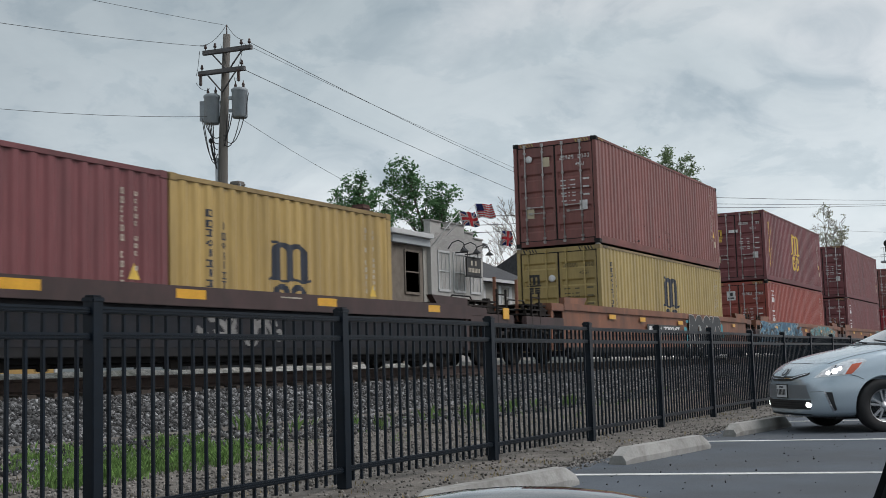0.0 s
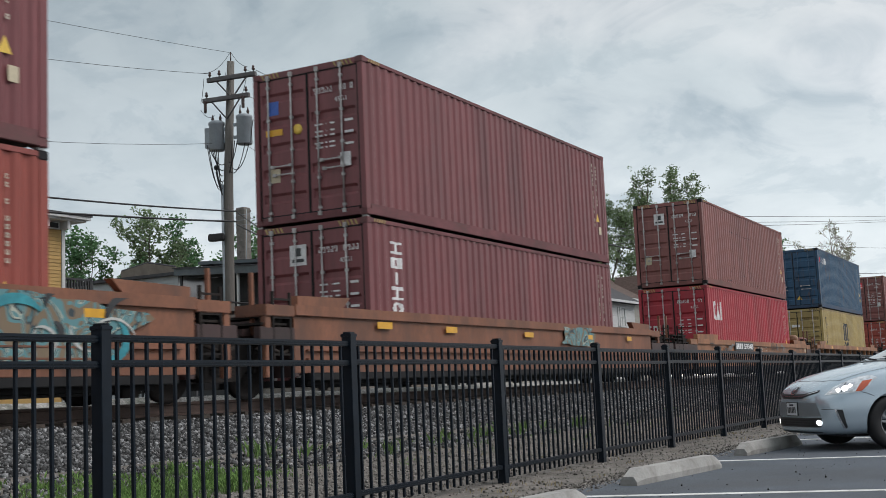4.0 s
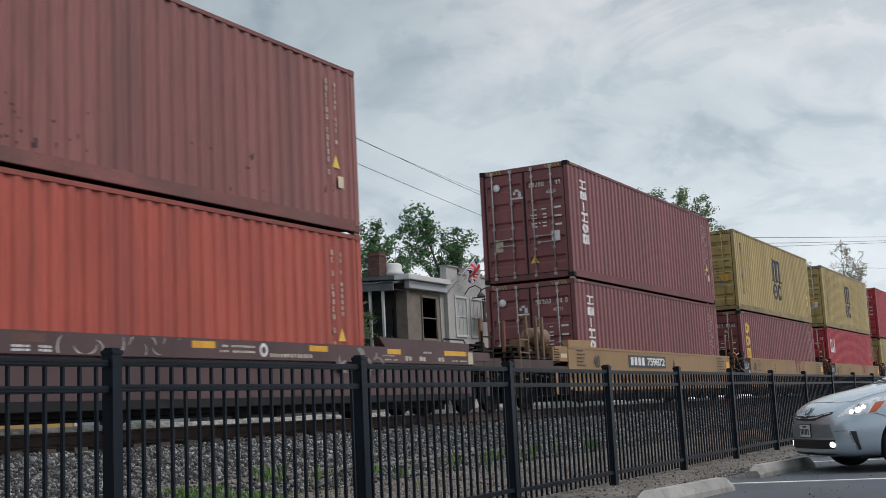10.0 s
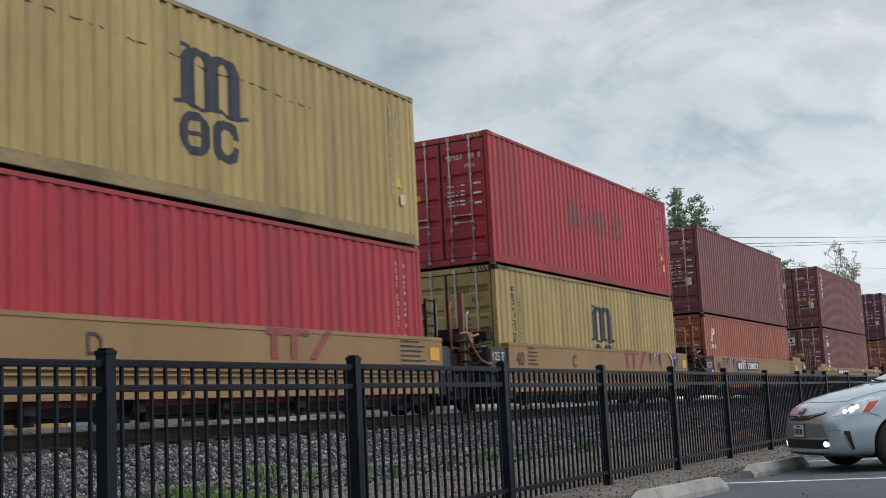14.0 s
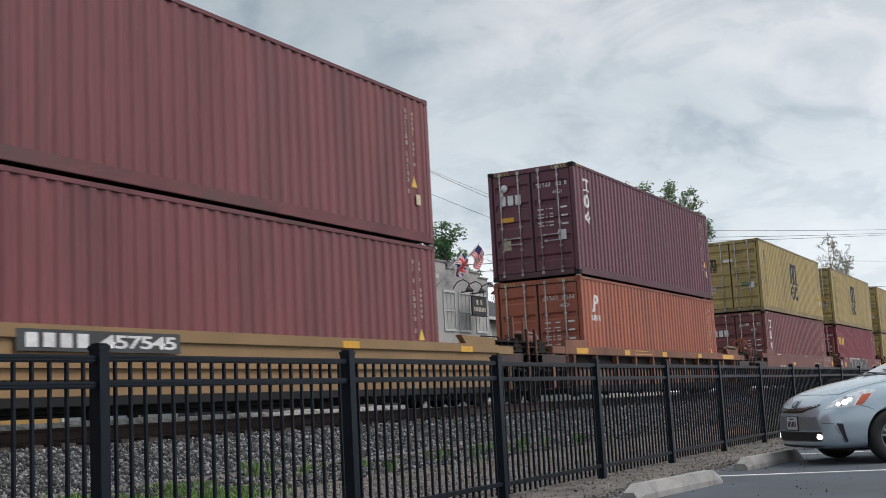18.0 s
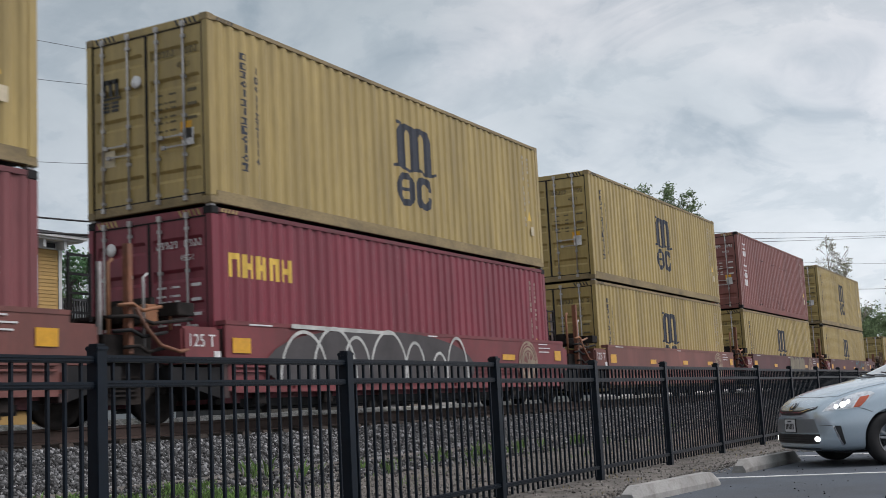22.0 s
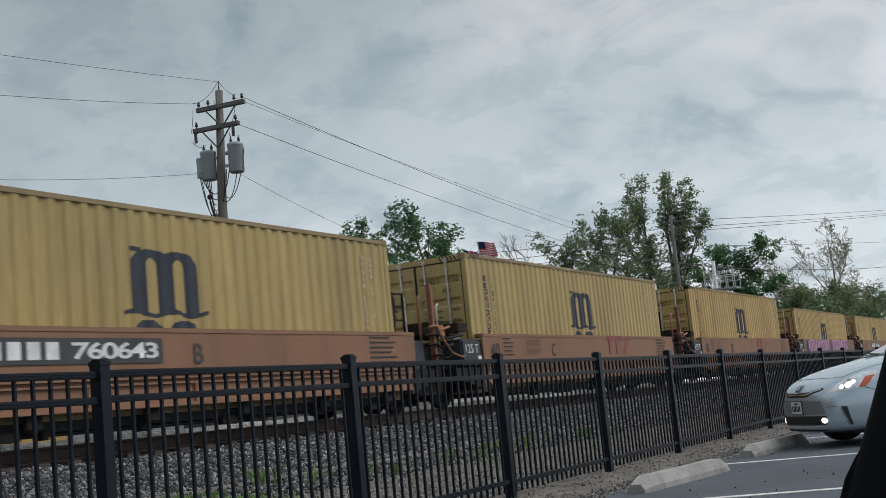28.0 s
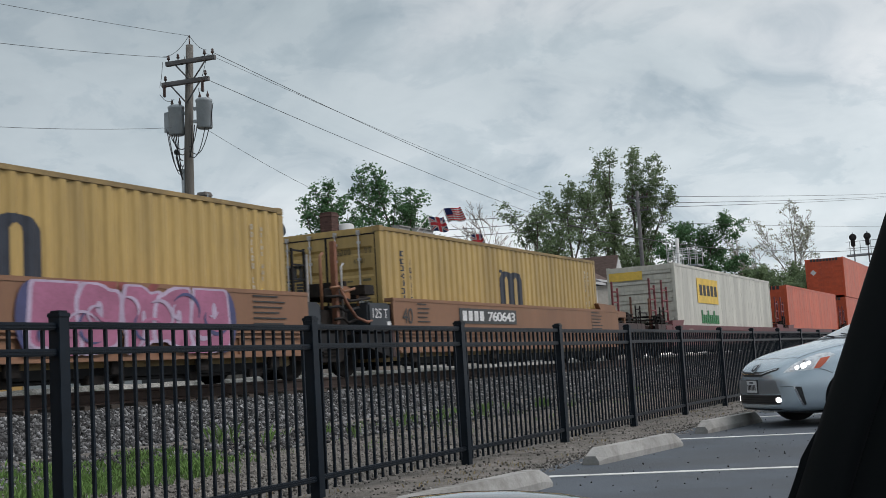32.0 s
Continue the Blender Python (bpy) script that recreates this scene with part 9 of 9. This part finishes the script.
for s, V in ((1, Q), (-1, Q2)):
    h = part("headlight", drape("headlight", [(s * a, b) for a, b in ((0.0, 0.69), (0.12, 0.70), (0.335, 0.712), (0.41, 0.722), (0.47, 0.80), (0.535, 0.888), (0.48, 0.915), (0.366, 0.912), (0.229, 0.856), (0.10, 0.785))], **V, off=0.005, n=70), LENS, auto, "clear swept headlight, lit")
    part("lamp_bowl", drape("lamp_bowl", [(s * a, b) for a, b in ((0.06, 0.715), (0.325, 0.733), (0.318, 0.84), (0.21, 0.835), (0.13, 0.775))], **V, off=0.008, n=50), CHROME, h)
    for cx, cz, r in ((0.165, 0.748, 0.026), (0.235, 0.768, 0.036), (0.285, 0.80, 0.024)):
        part("lit_lamp", drape("lit_lamp", [(s * (cx + r * math.cos(a * 0.524)), cz + r * math.sin(a * 0.524)) for a in range(12)], **V, off=0.011), BEAM, h, "bright lit headlamp")
    part("lamp_divider", drape("lamp_divider", [(s * a, b) for a, b in ((0.195, 0.72), (0.205, 0.72), (0.24, 0.84), (0.228, 0.84))], **V, off=0.010), TRIMB, h)
    part("indicator", drape("indicator", [(s * a, b) for a, b in ((0.345, 0.724), (0.41, 0.732), (0.455, 0.79), (0.492, 0.868), (0.40, 0.852), (0.372, 0.79))], **V, off=0.011, n=50), AMBERL, h, "orange indicator lens")
    part("corner_vent", drape("corner_vent", [(s * a, b) for a, b in ((0.150, 0.512), (0.215, 0.508), (0.245, 0.29), (0.222, 0.275))], **V, off=0.005), TRIMB, auto, "slanted black corner vent")
    part("vent_trim", drape("vent_trim", [(s * a, b) for a, b in ((0.128, 0.514), (0.150, 0.512), (0.222, 0.275), (0.205, 0.27))], **V, off=0.010), CHROME, auto)
    part("washer_nozzle", drape("washer_nozzle", [(s * a, b) for a, b in ((0.185, 0.645), (0.25, 0.652), (0.255, 0.672), (0.19, 0.665))], **V, off=0.014), SILVER, auto, "headlight washer cover")
    part("fog_lamp", drape("fog_lamp", [(s * (0.592 + 0.034 * math.cos(a * 0.3491)), 0.352 + 0.034 * math.sin(a * 0.3491)) for a in range(18)], **F, off=0.012), BEAM, auto, "round lit fog lamp")
    # not a gap: the shadow of the bumper's crease, painted as a dark strip
    seam([(s * a, b) for a, b in ((-0.04, 0.512), (0.12, 0.514), (0.12, 0.520), (-0.04, 0.518))], V)
    seam([(s * a, b) for a, b in ((0.66, -0.60), (0.70, -0.40), (0.74, -0.10), (0.755, 0.20), (0.747, 0.20), (0.732, -0.10), (0.692, -0.40), (0.652, -0.60))], TOPV)
seam([(-0.40, 0.722), (-0.33, 0.70), (-0.25, 0.662), (-0.25, 0.655), (-0.33, 0.693), (-0.40, 0.714)], SIDE)
seam([(-0.66, -0.60), (-0.45, -0.700), (0.0, -0.718), (0.45, -0.700), (0.66, -0.60), (0.66, -0.592), (0.45, -0.691), (0.0, -0.709), (-0.45, -0.691), (-0.66, -0.592)], TOPV)
for s in (-1, 1):
    part("wiper", tube("wiper", [(-0.26, s * 0.3 + 0.3, 1.11), (-0.34, s * 0.3 - 0.25, 1.15)], 0.009, 6), TRIMB, auto)
    m = part("mirror", lathe("mirror", [(0.0, -0.1), (0.09, -0.09), (0.115, -0.02), (0.10, 0.06), (0.0, 0.09)], 16, "Y"), SILVER, auto, at=(-0.75, s * 1.0, 1.06))
    part("mirror_arm", boxes("mirror_arm", [(-0.05, 0.03, -0.12, 0.0, -0.05, 0.0) if s > 0 else (-0.05, 0.03, 0.0, 0.12, -0.05, 0.0)], 0.01), TRIMB, m)
part("splitter", drape("splitter", [(-0.58, 0.222), (0.58, 0.222), (0.58, 0.238), (-0.58, 0.238)], **F, off=0.010), TRIMB, auto)
tyre = lathe("tyre", [(0.205, -0.10), (0.29, -0.108), (0.315, -0.095), (0.326, -0.07), (0.328, 0.07), (0.315, 0.095), (0.29, 0.108), (0.205, 0.10), (0.20, 0.0)], 36, "Y", caps=False)
rim = lathe("rim", [(0.215, -0.085), (0.205, -0.095), (0.195, -0.06), (0.19, 0.09), (0.215, 0.095)], 36, "Y", caps=False)


def spokes_mesh():
    bm = bmesh.new()
    for k in range(10):
        a = 2 * math.pi * k / 10 + (0.1 if k % 2 else -0.1)
        me = boxes("x", [(0.03, 0.205, 0.055, 0.08, -0.014, 0.014)], 0.004)
        me.transform(Matrix.Rotation(a, 4, "Y"))
        bm.from_mesh(me)
    bm.from_mesh(lathe("x", [(0.0, 0.06), (0.05, 0.06), (0.045, 0.088), (0.0, 0.092)], 20, "Y"))
    return from_bm("spokes", bm)


spk = spokes_mesh()
for x in (0.0, -2.78):
    for s in (-1, 1):
        w = part("wheel", tyre, RUBBER, auto, "black tyre with alloy rim", at=(x, s * 0.775, 0.328))
        if s < 0:
            w.rotation_euler = (0, 0, math.pi)
        part("rim", rim, ALLOY, w)
        part("spoke_set", spk, ALLOY, w)
part("underside", boxes("underside", [(-3.4, 0.55, -0.6, 0.6, 0.16, 0.4)], 0.04), TRIMB, auto)

# ---------------- the car that the camera sits in: its door, window pillar and mirror ----------------
PILLAR = shader("matt_black_trim", (0.0065, 0.0085, 0.0095), rough=0.75, gloss=0.18, var=0.15, scale=20)
GLOSSB = shader("dark_glossy_paint", (0.02, 0.024, 0.03), rough=0.12, var=0.1, scale=4, coat=1.0)
own = thing("dark_car", "side of a dark parked car with black pillar and mirror", "car", at=(0, 0, 0.028), turn=-62.3)
part("door_panel", boxes("door_panel", [(-0.75, 0.16, 0.31, 0.39, 0.0, 0.66)], 0.02), GLOSSB, own)
low, high = (0.0525, 0.30, 0.652), (0.3297, 0.30, 1.312)
part("window_seal", tube("window_seal", [(low[0] + 0.006, 0.30, low[2]), (high[0] + 0.006, 0.30, high[2])], 0.006, 12), PILLAR, own, "black rubber window seal")
me = mesh_of("pillar", [(p[0] + dx, y, p[2]) for p in (low, high) for dx, y in ((0.006, 0.304), (0.012, 0.2985), (0.035, 0.296), (0.15, 0.302), (0.15, 0.345), (0.05, 0.345))],
             [(0, 1, 7, 6), (1, 2, 8, 7), (2, 3, 9, 8), (3, 4, 10, 9), (4, 5, 11, 10), (5, 0, 6, 11), (5, 4, 3, 2, 1, 0), (6, 7, 8, 9, 10, 11)], True)
edge = [(0.113, 0.7935), (0.1095, 0.7890), (0.1065, 0.7845), (0.1045, 0.7795), (0.102, 0.7740), (0.096, 0.7600), (0.086, 0.735), (0.07, 0.70), (0.06, 0.655), (0.16, 0.655), (0.16, 0.7935)]
n = len(edge)
trim = mesh_of("mirror_trim", [(x, 0.303, z) for x, z in edge] + [(x + 0.03, 0.335, z) for x, z in edge], [tuple(range(n))[::-1], tuple(range(n, 2 * n))] + [(k, (k + 1) % n, n + (k + 1) % n, n + k) for k in range(n)])
part("mirror_trim", trim, PILLAR, own, "rounded black mirror trim at the foot of the pillar")
part("pillar", me, PILLAR, own, "black plastic window pillar")
shape = lathe("mirror_housing", [(0.12 * math.sin(math.pi * i / 14), -0.12 * math.cos(math.pi * i / 14)) for i in range(15)], 24, "X")
shape.transform(Matrix.Diagonal((1.0, 0.6, 0.34, 1.0)))
part("mirror_housing", shape, GLOSSB, own, "glossy dark mirror housing", at=(0.03, 0.63, 0.7065))
part("mirror_arm", boxes("mirror_arm", [(-0.03, 0.09, 0.37, 0.63, 0.62, 0.69)], 0.015), TRIMB, own)

# ---------------- movement ----------------


def run(t):
    """How far the train has gone after t seconds; it slows a little."""
    u = t / 32.0
    return 409.201 * u - 13.238 * u ** 2 + 4.590 * u ** 3 - 2.650 * u ** 4


def motions():
    for ob, s, y, z in MOVES:
        walk(ob, [(t, pose(s - run(t), y, z)) for t in range(0, 33, 2)])
    # the wind drops after the start and freshens again near the end
    lifts = ((0, 62), (1.5, 55), (3.5, 40), (5.5, 16), (7.0, 3), (8.0, 0), (9.5, 8), (12, 4), (15, 12), (18, 5), (19.5, 0), (21, 10), (24, 30), (26.5, 58), (27.6, 50), (28.4, 66), (29.2, 55), (30.2, 64), (31, 58), (32, 66))
    for cloth, at, k in CLOTHS:
        walk(cloth, [(t, pose(*at, 0, -(a + 5 * math.sin(3.1 * t + 2.3 * k)), -0.75 * a + 4 * math.sin(2.2 * t + k))) for t, a in lifts])
    start = {ob: s for ob, s, y, z in MOVES}
    for w, x, car, u in SPINS:
        here = start[car] + u
        rows, was, spun = [], False, 0.0
        for k in range(0, 961):
            t = k / 30
            near = 2.0 < here - run(t) < 42.0
            if near or k in (0, 960):
                a = -math.degrees(run(t) / WHEEL_R) if near or was else 0.0
                if near and not was:
                    base = a
                if near:
                    spun = a - base
                rows.append((t, pose(x, 0, 0, 0, spun if near or was else 0.0, 0)))
            was = was or near
        walk(w, rows)


motions()
